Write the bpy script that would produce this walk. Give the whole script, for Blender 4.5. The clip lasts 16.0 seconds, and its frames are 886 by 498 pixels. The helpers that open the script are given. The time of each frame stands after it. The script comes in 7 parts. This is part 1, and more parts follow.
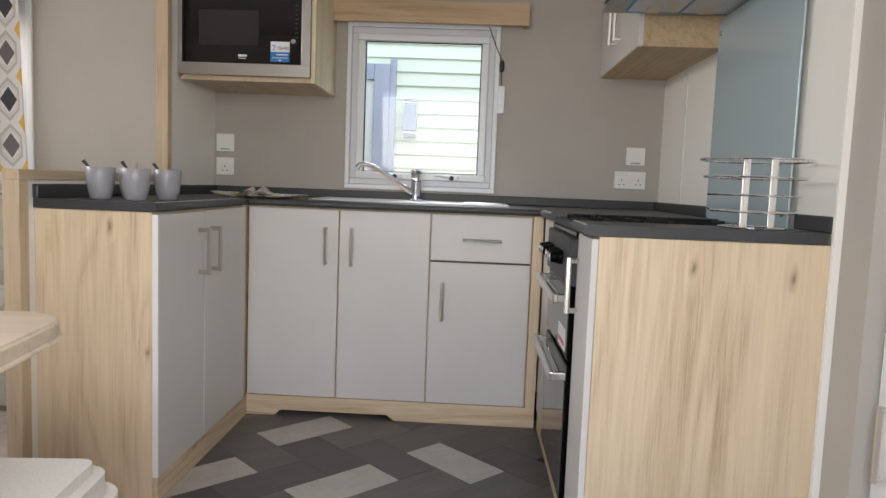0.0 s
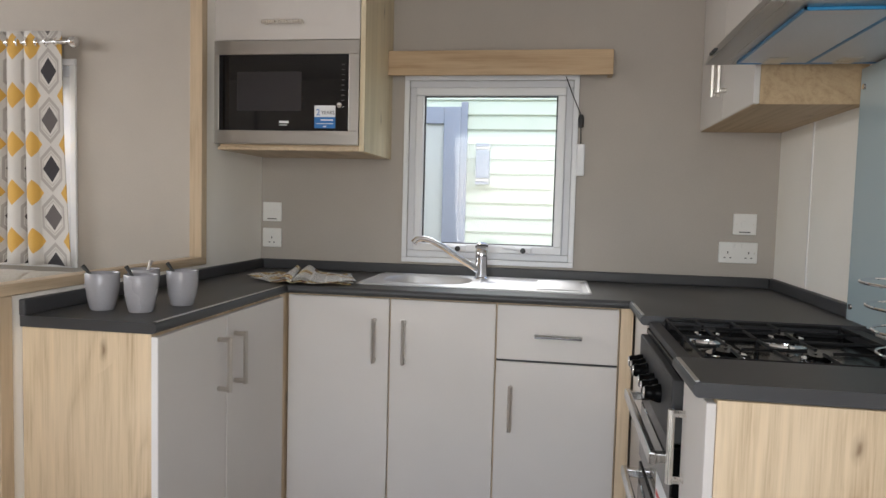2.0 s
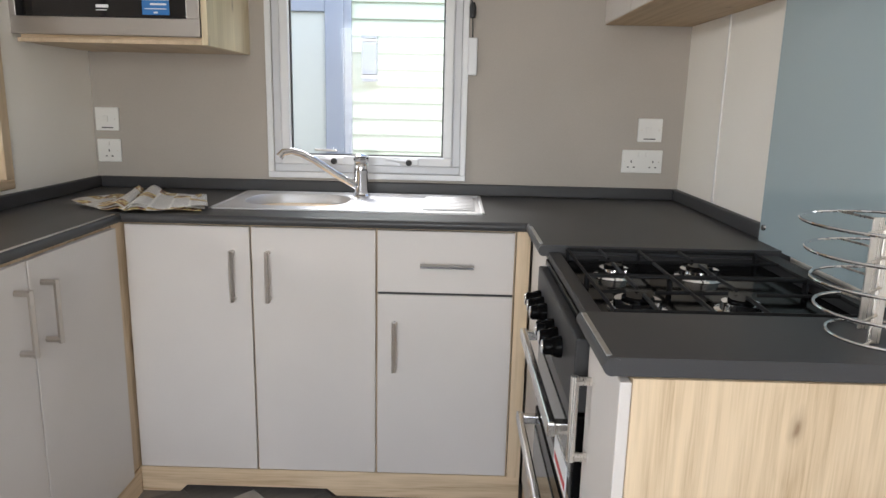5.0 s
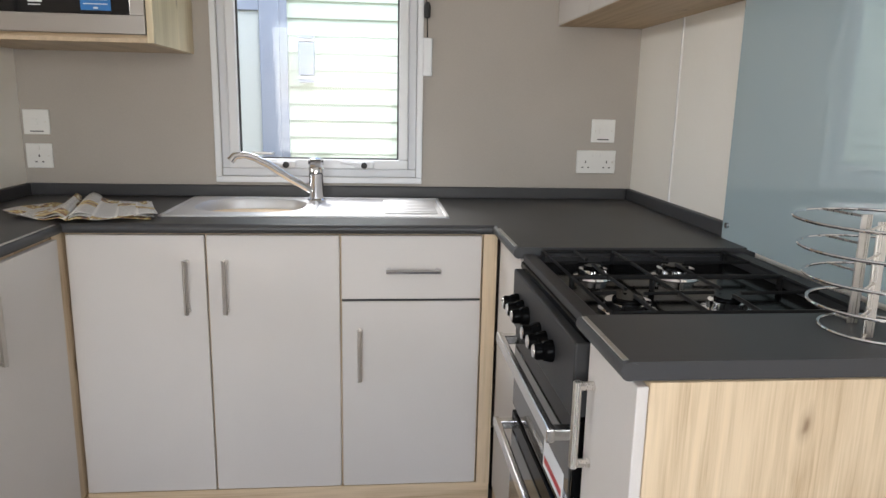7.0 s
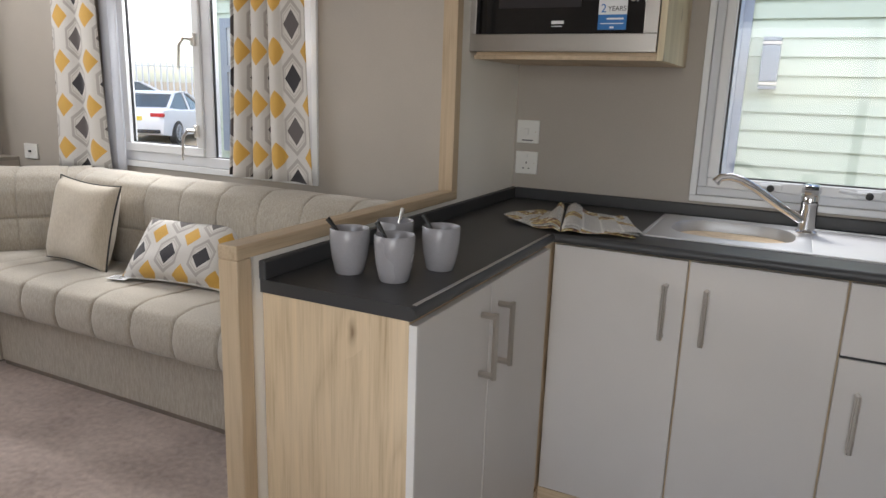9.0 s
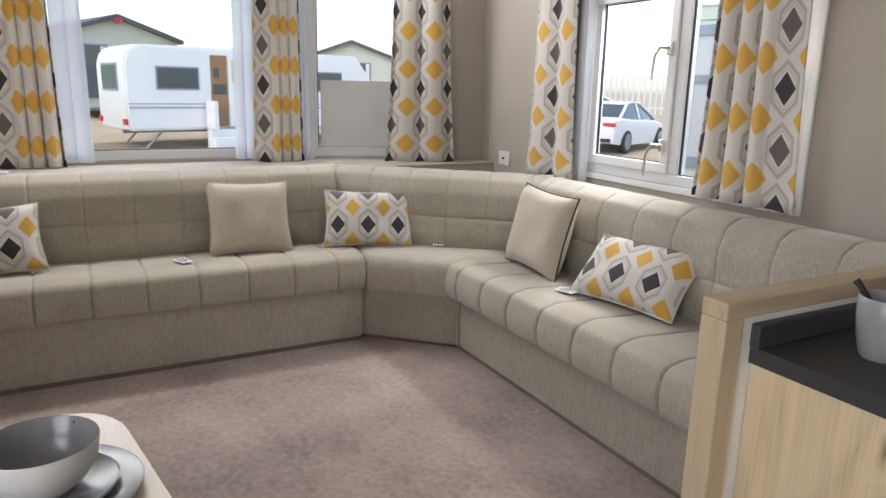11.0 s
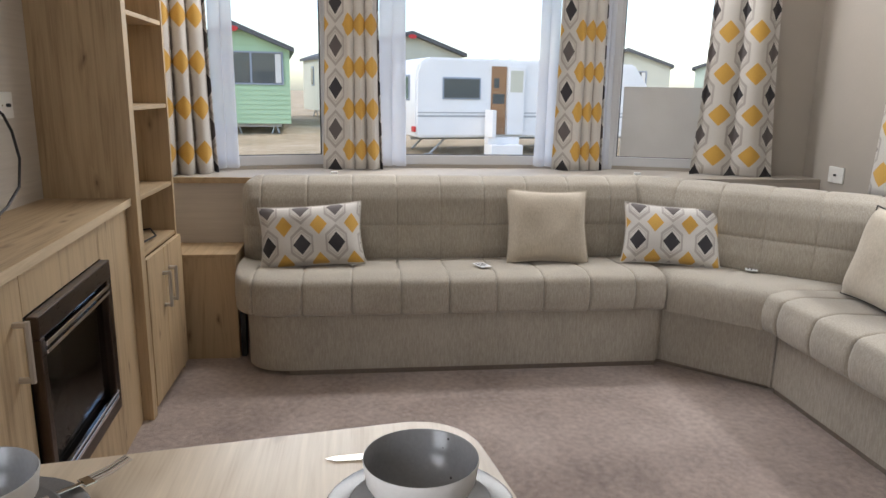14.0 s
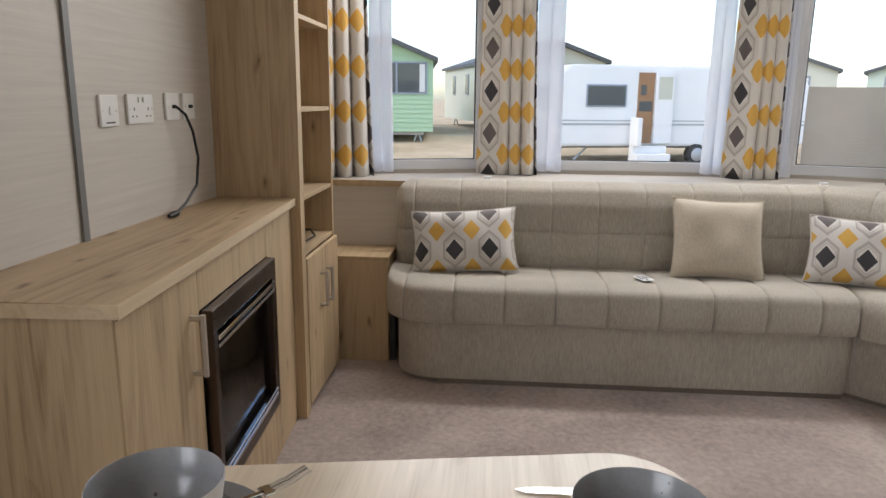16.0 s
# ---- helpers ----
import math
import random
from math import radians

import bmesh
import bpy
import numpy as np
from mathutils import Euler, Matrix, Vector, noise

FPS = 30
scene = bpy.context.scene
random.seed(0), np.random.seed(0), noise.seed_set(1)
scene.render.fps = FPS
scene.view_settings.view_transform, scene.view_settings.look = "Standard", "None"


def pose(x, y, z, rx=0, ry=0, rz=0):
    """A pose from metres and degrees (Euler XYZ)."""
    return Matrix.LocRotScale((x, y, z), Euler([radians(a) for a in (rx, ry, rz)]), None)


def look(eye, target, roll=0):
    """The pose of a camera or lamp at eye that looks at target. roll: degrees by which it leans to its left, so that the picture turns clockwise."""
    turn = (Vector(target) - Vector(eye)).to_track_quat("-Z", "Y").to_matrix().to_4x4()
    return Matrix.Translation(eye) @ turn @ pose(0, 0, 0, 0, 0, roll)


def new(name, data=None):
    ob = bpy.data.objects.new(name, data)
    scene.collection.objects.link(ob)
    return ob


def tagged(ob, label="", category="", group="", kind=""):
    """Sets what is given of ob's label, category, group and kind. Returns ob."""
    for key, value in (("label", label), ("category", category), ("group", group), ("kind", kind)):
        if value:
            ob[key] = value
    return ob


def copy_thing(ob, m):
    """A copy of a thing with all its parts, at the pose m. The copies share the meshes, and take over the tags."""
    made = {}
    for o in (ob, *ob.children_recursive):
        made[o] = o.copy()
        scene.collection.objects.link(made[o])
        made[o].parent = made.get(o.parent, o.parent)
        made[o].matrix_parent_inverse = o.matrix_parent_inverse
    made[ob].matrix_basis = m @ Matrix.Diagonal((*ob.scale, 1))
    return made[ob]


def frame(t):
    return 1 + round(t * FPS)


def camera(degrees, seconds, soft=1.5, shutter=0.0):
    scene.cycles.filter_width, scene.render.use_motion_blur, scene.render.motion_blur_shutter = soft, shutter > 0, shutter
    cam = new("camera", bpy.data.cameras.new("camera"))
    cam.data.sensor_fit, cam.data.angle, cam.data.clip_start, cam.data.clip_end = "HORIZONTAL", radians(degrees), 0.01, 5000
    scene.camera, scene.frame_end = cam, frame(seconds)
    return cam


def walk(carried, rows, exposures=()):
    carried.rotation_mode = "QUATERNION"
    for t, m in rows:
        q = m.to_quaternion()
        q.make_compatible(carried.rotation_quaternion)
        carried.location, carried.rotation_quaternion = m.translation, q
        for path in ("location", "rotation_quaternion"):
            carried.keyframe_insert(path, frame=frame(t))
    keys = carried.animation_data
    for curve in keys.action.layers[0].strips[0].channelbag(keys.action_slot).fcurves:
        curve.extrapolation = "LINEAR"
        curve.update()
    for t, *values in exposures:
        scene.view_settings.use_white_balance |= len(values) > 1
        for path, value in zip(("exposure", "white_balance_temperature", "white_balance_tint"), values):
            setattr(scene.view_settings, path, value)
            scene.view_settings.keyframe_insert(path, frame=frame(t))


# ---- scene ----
cam = camera(65.3, 16.0)
PATH = [
    (0, (-0.049, 0.205, 1.009), (-0.127, 2.195, 0.826), 2.2),
    (0.5, (-0.103, 0.377, 1.072), (-0.37, 2.352, 0.899), 2.0),
    (1, (-0.11, 0.428, 1.114), (-0.426, 2.397, 0.961), 1.8),
    (1.5, (-0.069, 0.511, 1.136), (-0.395, 2.479, 0.996), 1.5),
    (2, (-0.024, 0.666, 1.231), (-0.341, 2.636, 1.104), 1.5),
    (2.5, (0.006, 0.784, 1.342), (-0.305, 2.753, 1.182), 1.6),
    (3, (-0.013, 0.847, 1.366), (-0.304, 2.762, 0.871), 1.8),
    (3.5, (-0.038, 0.875, 1.351), (-0.334, 2.803, 0.91), 1.7),
    (4, (-0.032, 0.927, 1.332), (-0.266, 2.866, 0.899), 1.5),
    (4.5, (-0.003, 0.999, 1.303), (-0.14, 2.948, 0.877), 1.3),
    (4.7, (0.013, 1.013, 1.282), (-0.079, 2.966, 0.86), 1.3),
    (6.8, (-0.058, 1.055, 1.255), (0.153, 3.002, 0.85), 0.9),
    (7, (-0.104, 1.071, 1.269), (0.083, 3.02, 0.86), 1.2),
    (7.5, (-0.195, 1.086, 1.288), (-0.394, 3.03, 0.86), 1.5),
    (8, (-0.289, 1.071, 1.302), (-0.88, 2.93, 0.863), 1.9),
    (8.5, (-0.365, 1.063, 1.328), (-1.133, 2.855, 0.884), 2.2),
    (9, (-0.384, 1.121, 1.323), (-1.251, 2.867, 0.876), 1.9),
    (9.5, (-0.431, 1.188, 1.313), (-1.485, 2.829, 0.871), 1.9),
    (10, (-0.57, 1.222, 1.305), (-1.897, 2.649, 0.855), 2.3),
    (10.2, (-0.605, 1.225, 1.312), (-2.039, 2.544, 0.858), 2.1),
    (12.3, (-0.681, 1.281, 1.342), (-2.538, 1.873, 0.893), 1.1),
    (12.5, (-0.704, 1.266, 1.352), (-2.564, 1.847, 0.902), 1.1),
    (13, (-0.738, 1.229, 1.338), (-2.615, 1.759, 0.898), 1.0),
    (13.5, (-0.781, 1.139, 1.324), (-2.689, 1.541, 0.877), 1.1),
    (14, (-0.845, 1.096, 1.307), (-2.782, 1.326, 0.864), 1.0),
    (14.5, (-0.895, 1.057, 1.296), (-2.841, 1.191, 0.854), 0.9),
    (15, (-0.94, 0.965, 1.26), (-2.891, 0.976, 0.822), 0.9),
    (15.5, (-0.959, 0.961, 1.251), (-2.91, 0.852, 0.821), 0.8),
    (16, (-0.967, 1.0, 1.272), (-2.916, 0.848, 0.849), 0.6),
]

EXPOSURES = [(0.0, 1.7), (1.5, 1.7), (2.5, 1.68), (3.5, 1.95), (7.0, 1.95), (7.5, 1.9), (8.0, 1.58), (9.0, 1.32), (10.0, 1.55), (12.5, 1.1), (13.0, 1.1), (14.0, 1.38), (15.0, 1.46), (16.0, 1.46)]
walk(cam, [(t, look(eye, target, roll)) for t, eye, target, roll in PATH], EXPOSURES)

SKY = 0.15
LAMP_FRONT, LAMP_SIDE, LAMP_KITCHEN, LAMP_BACK = 17.0, 20.0, 3.0, 9.5

# ---- light ----
world = bpy.data.worlds.new("overcast_sky")
scene.world = world
world.use_nodes = True
_wn = world.node_tree.nodes
_sky = _wn.new("ShaderNodeTexSky")
_sky.sky_type = "NISHITA"
_sky.sun_disc = False
_sky.sun_elevation = radians(48)
_sky.sun_rotation = radians(150)
_sky.dust_density = 1.5
_sky.air_density = 1.0
world.node_tree.links.new(_sky.outputs[0], _wn["Background"].inputs[0])
_wn["Background"].inputs[1].default_value = SKY
sun = new("sun", bpy.data.lights.new("sun", "SUN"))
sun.data.energy, sun.data.angle, sun.data.color = 1.2, radians(25), (1.0, 0.96, 0.9)
sun.matrix_world = look((0, 0, 10), (3.4, -5.8, 3.0))


def window_light(eye, target, w, h, power):
    """The sky's light in a window's opening."""
    lamp = new("window_light", bpy.data.lights.new("window_light", "AREA"))
    lamp.data.shape, lamp.data.size, lamp.data.size_y = "RECTANGLE", w, h
    lamp.data.energy, lamp.data.color = power, (0.99, 0.99, 1.0)
    lamp.matrix_world = look(eye, target)
    return lamp


# ---- plan ----
WIN_Y, TV_Y = 3.645, -0.07          # inner faces of the long walls
RIGHT_X, HALF_X = 0.86, -1.345      # cooker wall, kitchen face of the low divider
BAY_C, BAY_L, BAY_R = -4.95, -4.66, -4.60   # front bay: middle facet and its two ends
CEIL = 2.28
TOP = 0.926                         # worktop
GROUND = -0.75

window_light((-4.6, 1.75, 2.13), (-0.8, 1.75, 0.5), 3.0, 0.28, LAMP_FRONT)
window_light((-2.95, 3.98, 2.12), (-2.95, 1.6, 0.5), 1.2, 0.4, LAMP_SIDE)
window_light((-0.32, 3.95, 2.05), (-0.32, 2.6, 0.9), 0.75, 0.35, LAMP_KITCHEN)
window_light((-0.30, -0.10, 1.22), (-0.25, 3.0, 0.5), 1.4, 1.35, LAMP_BACK)


# ---- materials ----
def material(name, colour=(0.5, 0.5, 0.5), rough=0.5, metal=0.0):
    m = bpy.data.materials.new(name)
    m.use_nodes = True
    b = m.node_tree.nodes["Principled BSDF"]
    b.inputs["Base Color"].default_value = (*colour, 1)
    b.inputs["Roughness"].default_value = rough
    b.inputs["Metallic"].default_value = metal
    return m


def node(m, kind, **sets):
    n = m.node_tree.nodes.new(kind)
    for k, v in sets.items():
        n.inputs[k.replace("_", " ")].default_value = v
    return n


def link(m, a, b):
    m.node_tree.links.new(a, b)


def math_node(m, op, a, b=None, c=None):
    n = m.node_tree.nodes.new("ShaderNodeMath")
    n.operation = op
    for i, v in enumerate((a, b, c)):
        if v is None:
            continue
        if isinstance(v, (int, float)):
            n.inputs[i].default_value = v
        else:
            link(m, v, n.inputs[i])
    return n.outputs[0]


def mapped(m, scale=(1, 1, 1), source="Object", turn=(0, 0, 0)):
    c = m.node_tree.nodes.new("ShaderNodeTexCoord")
    p = m.node_tree.nodes.new("ShaderNodeMapping")
    p.inputs["Scale"].default_value = scale
    p.inputs["Rotation"].default_value = turn
    link(m, c.outputs[source], p.inputs["Vector"])
    return p.outputs[0]


def ramp(m, fac, stops):
    r = m.node_tree.nodes.new("ShaderNodeValToRGB")
    el = r.color_ramp.elements
    while len(el) < len(stops):
        el.new(0.5)
    for e, (p, col) in zip(el, stops):
        e.position, e.color = p, (*col, 1)
    link(m, fac, r.inputs[0])
    return r.outputs[0]


def noise_of(m, vec, scale, detail=4.0, rough=0.55):
    n = node(m, "ShaderNodeTexNoise", Scale=scale, Detail=detail, Roughness=rough)
    link(m, vec, n.inputs["Vector"])
    return n.outputs["Fac"]


def bsdf(m):
    return m.node_tree.nodes["Principled BSDF"]


def bump(m, height, strength, distance=0.002):
    b = node(m, "ShaderNodeBump", Strength=strength, Distance=distance)
    link(m, height, b.inputs["Height"])
    link(m, b.outputs[0], bsdf(m).inputs["Normal"])


def mottled(name, a, b, rough, scale=(3, 3, 3), fine=180.0, relief=0.15, metal=0.0, source="Object"):
    """A plain surface with slow mottling and a fine grain."""
    m = material(name, a, rough, metal)
    v = mapped(m, scale, source)
    slow = noise_of(m, v, 1.3, 3)
    fast = noise_of(m, v, fine, 2)
    mix = math_node(m, "ADD", math_node(m, "MULTIPLY", slow, 0.65), math_node(m, "MULTIPLY", fast, 0.35))
    link(m, ramp(m, mix, ((0.32, a), (0.68, b))), bsdf(m).inputs["Base Color"])
    if relief:
        bump(m, fast, relief, 0.001)
    r = math_node(m, "MULTIPLY_ADD", slow, 0.16, rough - 0.08)
    link(m, r, bsdf(m).inputs["Roughness"])
    return m


def oak(name, axis, light=(0.66, 0.515, 0.345), dark=(0.40, 0.275, 0.155), rough=0.5):
    """Oak foil with the grain along an axis: planks of differing tone, fine pores, cathedral figure and some knots."""
    m = material(name, light, rough)
    along, across = 0.6, 6.0
    sc = {"x": (along, across, across), "y": (across, along, across), "z": (across, across, along)}[axis]
    v = mapped(m, sc)
    plain = mapped(m, (1, 1, 1))
    sep = m.node_tree.nodes.new("ShaderNodeSeparateXYZ")
    link(m, plain, sep.inputs[0])
    X, Y, Z = sep.outputs
    a, b = {"x": (math_node(m, "ADD", Y, Z), X), "y": (math_node(m, "ADD", X, Z), Y), "z": (math_node(m, "ADD", X, Y), Z)}[axis]
    flat = m.node_tree.nodes.new("ShaderNodeCombineXYZ")
    link(m, math_node(m, "MULTIPLY", a, 8.0), flat.inputs[0])
    link(m, math_node(m, "MULTIPLY", b, 3.0), flat.inputs[1])
    knot_v = node(m, "ShaderNodeTexVoronoi", Scale=1.0)
    knot_v.voronoi_dimensions = "2D"
    warp = node(m, "ShaderNodeTexNoise", Scale=9.0, Detail=2.0)
    link(m, plain, warp.inputs["Vector"])
    bent = m.node_tree.nodes.new("ShaderNodeVectorMath")
    bent.operation = "MULTIPLY_ADD"
    bent.inputs[1].default_value = (0.35, 0.35, 0.35)
    link(m, warp.outputs["Color"], bent.inputs[0])
    link(m, flat.outputs[0], bent.inputs[2])
    link(m, bent.outputs[0], knot_v.inputs["Vector"])
    pick = m.node_tree.nodes.new("ShaderNodeSeparateColor")
    link(m, knot_v.outputs["Color"], pick.inputs[0])
    some = math_node(m, "GREATER_THAN", pick.outputs[0], 0.70)
    halo = math_node(m, "MULTIPLY", some, math_node(m, "MAXIMUM", 0.0, math_node(m, "SUBTRACT", 1.0, math_node(m, "MULTIPLY", knot_v.outputs["Distance"], 2.6))))
    core = ramp(m, knot_v.outputs["Distance"], ((0.015, (1, 1, 1)), (0.05, (0.45, 0.45, 0.45)), (0.12, (0, 0, 0))))
    knots = math_node(m, "MULTIPLY", some, core)
    w = node(m, "ShaderNodeTexNoise", Scale=1.0, Detail=3.0, Roughness=0.5, Distortion=0.9)
    link(m, v, w.inputs["Vector"])
    rings = math_node(m, "FRACT", math_node(m, "ADD", math_node(m, "MULTIPLY", w.outputs["Fac"], 7.0), math_node(m, "MULTIPLY", halo, 0.5)))
    figure = math_node(m, "ABSOLUTE", math_node(m, "SUBTRACT", rings, 0.5))
    pores = noise_of(m, mapped(m, tuple(s * 34 if s > 1 else s * 9 for s in sc)), 1.0, 3, 0.7)
    streak = noise_of(m, mapped(m, tuple(s * 6 if s > 1 else s * 1.8 for s in sc)), 1.0, 5, 0.75)
    slow = noise_of(m, mapped(m, tuple(s * 0.9 for s in sc)), 1.0, 3, 0.6)
    # boards about 9 cm wide, each of its own tone
    board = m.node_tree.nodes.new("ShaderNodeTexWhiteNoise")
    board.noise_dimensions = "1D"
    link(m, math_node(m, "FLOOR", math_node(m, "MULTIPLY", a, 11.0)), board.inputs["W"])
    f = math_node(m, "ADD", math_node(m, "MULTIPLY", figure, 0.26), math_node(m, "MULTIPLY", pores, 0.36))
    f = math_node(m, "ADD", f, math_node(m, "ADD", math_node(m, "MULTIPLY", slow, 0.30), math_node(m, "MULTIPLY", streak, 0.46)))
    f = math_node(m, "ADD", f, math_node(m, "MULTIPLY", math_node(m, "SUBTRACT", board.outputs["Value"], 0.5), 0.09))
    base = ramp(m, f, ((0.42, dark), (0.54, tuple((p * 2 + q) / 3 for p, q in zip(light, dark))), (0.64, light), (0.80, tuple(min(1, p * 1.12) for p in light))))
    mx = m.node_tree.nodes.new("ShaderNodeMix")
    mx.data_type = "RGBA"
    link(m, math_node(m, "MULTIPLY", knots, 0.85), mx.inputs[0])
    link(m, base, mx.inputs[6])
    mx.inputs[7].default_value = (dark[0] * 0.55, dark[1] * 0.5, dark[2] * 0.5, 1)
    link(m, mx.outputs[2], bsdf(m).inputs["Base Color"])
    bump(m, pores, 0.12, 0.0008)
    return m


def brushed(name, colour, rough=0.28, along="x"):
    m = material(name, colour, rough, 1.0)
    sc = {"x": (2, 300, 300), "y": (300, 2, 300), "z": (300, 300, 2)}[along]
    n = noise_of(m, mapped(m, sc), 1.0, 2)
    link(m, math_node(m, "MULTIPLY_ADD", n, 0.22, rough - 0.1), bsdf(m).inputs["Roughness"])
    bump(m, n, 0.05, 0.0005)
    return m


def glass_pane(name, colour=(1, 1, 1)):
    m = bpy.data.materials.new(name)
    m.use_nodes = True
    t = m.node_tree
    t.nodes.clear()
    out = t.nodes.new("ShaderNodeOutputMaterial")
    mix = t.nodes.new("ShaderNodeMixShader")
    lw = t.nodes.new("ShaderNodeLayerWeight")
    lw.inputs["Blend"].default_value = 0.5
    steep = t.nodes.new("ShaderNodeMath")
    steep.operation = "POWER"
    steep.inputs[1].default_value = 5.0
    t.links.new(lw.outputs["Facing"], steep.inputs[0])
    fres = t.nodes.new("ShaderNodeMath")
    fres.operation = "MULTIPLY_ADD"
    fres.inputs[1].default_value, fres.inputs[2].default_value = 0.8, 0.03
    t.links.new(steep.outputs[0], fres.inputs[0])
    clear = t.nodes.new("ShaderNodeBsdfTransparent")
    clear.inputs["Color"].default_value = (*colour, 1)
    gloss = t.nodes.new("ShaderNodeBsdfGlossy")
    gloss.inputs["Roughness"].default_value = 0.02
    t.links.new(fres.outputs[0], mix.inputs[0])
    t.links.new(clear.outputs[0], mix.inputs[1])
    t.links.new(gloss.outputs[0], mix.inputs[2])
    t.links.new(mix.outputs[0], out.inputs[0])
    return m


def patterned(name):
    """Printed cloth: ochre and charcoal lozenges in staggered rows, with grey honeycomb lines between. UV in metres."""
    m = material(name, (0.62, 0.58, 0.53), 0.85)
    c = m.node_tree.nodes.new("ShaderNodeTexCoord")
    sp = m.node_tree.nodes.new("ShaderNodeSeparateXYZ")
    link(m, c.outputs["UV"], sp.inputs[0])
    u = math_node(m, "DIVIDE", sp.outputs[0], 0.165)
    v = math_node(m, "DIVIDE", sp.outputs[1], 0.185)

    def local(shift):
        a = math_node(m, "ADD", u, shift)
        b = math_node(m, "ADD", v, shift)
        du = math_node(m, "ABSOLUTE", math_node(m, "SUBTRACT", math_node(m, "FRACT", a), 0.5))
        dv = math_node(m, "ABSOLUTE", math_node(m, "SUBTRACT", math_node(m, "FRACT", b), 0.5))
        return du, dv, math_node(m, "FLOOR", a), math_node(m, "FLOOR", b)

    gu, gv, _, _ = local(0.0)
    ku, kv, ki, kj = local(0.5)
    gold = math_node(m, "LESS_THAN", math_node(m, "ADD", gu, math_node(m, "MULTIPLY", gv, 0.92)), 0.25)
    dark = math_node(m, "LESS_THAN", math_node(m, "ADD", ku, math_node(m, "MULTIPLY", kv, 0.92)), 0.255)
    # honeycomb round the charcoal lozenges: a hexagon with upright sides
    hexd = math_node(m, "MAXIMUM", math_node(m, "MULTIPLY", ku, 1.35), math_node(m, "ADD", math_node(m, "MULTIPLY", ku, 0.72), math_node(m, "MULTIPLY", kv, 0.92)))
    line = math_node(m, "LESS_THAN", math_node(m, "ABSOLUTE", math_node(m, "SUBTRACT", hexd, 0.40)), 0.042)
    thin = math_node(m, "LESS_THAN", math_node(m, "ABSOLUTE", math_node(m, "SUBTRACT", hexd, 0.315)), 0.014)
    grey = math_node(m, "FRACT", math_node(m, "MULTIPLY", kj, 0.5))

    def over(fac, under, colour):
        x = m.node_tree.nodes.new("ShaderNodeMix")
        x.data_type = "RGBA"
        link(m, fac, x.inputs[0])
        if isinstance(under, tuple):
            x.inputs[6].default_value = (*under, 1)
        else:
            link(m, under, x.inputs[6])
        if isinstance(colour, tuple):
            x.inputs[7].default_value = (*colour, 1)
        else:
            link(m, colour, x.inputs[7])
        return x.outputs[2]

    weave = noise_of(m, mapped(m, (900, 900, 900), "UV"), 1.0, 2)
    cloth = ramp(m, weave, ((0.3, (0.53, 0.505, 0.475)), (0.7, (0.66, 0.635, 0.605))))
    col = over(line, cloth, (0.40, 0.37, 0.345))
    col = over(thin, col, (0.44, 0.41, 0.38))
    darks = over(math_node(m, "GREATER_THAN", grey, 0.25), (0.035, 0.032, 0.038), (0.115, 0.10, 0.10))
    col = over(dark, col, darks)
    col = over(gold, col, ramp(m, weave, ((0.3, (0.52, 0.29, 0.055)), (0.7, (0.68, 0.41, 0.09)))))
    link(m, col, bsdf(m).inputs["Base Color"])
    bsdf(m).inputs["Sheen Weight"].default_value = 0.15
    bump(m, weave, 0.25, 0.001)
    return m


def woven(name, a, b, source="Object", fine=260):
    m = material(name, a, 0.92)
    slubs = noise_of(m, mapped(m, (60, 60, 9), source), 3.0, 3, 0.6)
    v = mapped(m, (1, 1, 1), source)
    fast = noise_of(m, v, fine, 2)
    slow = noise_of(m, v, 4.0, 2)
    f = math_node(m, "ADD", math_node(m, "MULTIPLY", slubs, 0.5), math_node(m, "ADD", math_node(m, "MULTIPLY", fast, 0.3), math_node(m, "MULTIPLY", slow, 0.2)))
    link(m, ramp(m, f, ((0.38, a), (0.62, b))), bsdf(m).inputs["Base Color"])
    bsdf(m).inputs["Sheen Weight"].default_value = 0.25
    bump(m, math_node(m, "ADD", fast, slubs), 0.35, 0.0015)
    return m


def carpet_material():
    m = material("carpet_pile", (0.2, 0.16, 0.14), 0.97)
    v = mapped(m, (1, 1, 1))
    fast = noise_of(m, v, 420, 3, 0.7)
    mid = noise_of(m, v, 38, 3)
    slow = noise_of(m, v, 2.6, 4, 0.6)
    f = math_node(m, "ADD", math_node(m, "MULTIPLY", fast, 0.38), math_node(m, "ADD", math_node(m, "MULTIPLY", mid, 0.27), math_node(m, "MULTIPLY", slow, 0.35)))
    link(m, ramp(m, f, ((0.37, (0.22, 0.168, 0.148)), (0.51, (0.43, 0.342, 0.303)), (0.65, (0.66, 0.55, 0.495)))), bsdf(m).inputs["Base Color"])
    bsdf(m).inputs["Sheen Weight"].default_value = 0.3
    bump(m, math_node(m, "ADD", fast, mid), 0.8, 0.006)
    return m


def vinyl_plank():
    m = material("vinyl_plank", (0.1, 0.1, 0.1), 0.42)
    info = m.node_tree.nodes.new("ShaderNodeObjectInfo")
    g = noise_of(m, mapped(m, (6, 60, 20)), 1.0, 4)
    tone = math_node(m, "ADD", math_node(m, "MULTIPLY", g, 0.5), math_node(m, "MULTIPLY", info.outputs["Random"], 0.5))
    link(m, ramp(m, tone, ((0.2, (0.056, 0.053, 0.055)), (0.5, (0.105, 0.097, 0.093)), (0.8, (0.18, 0.163, 0.148)))), bsdf(m).inputs["Base Color"])
    bump(m, g, 0.1, 0.001)
    return m


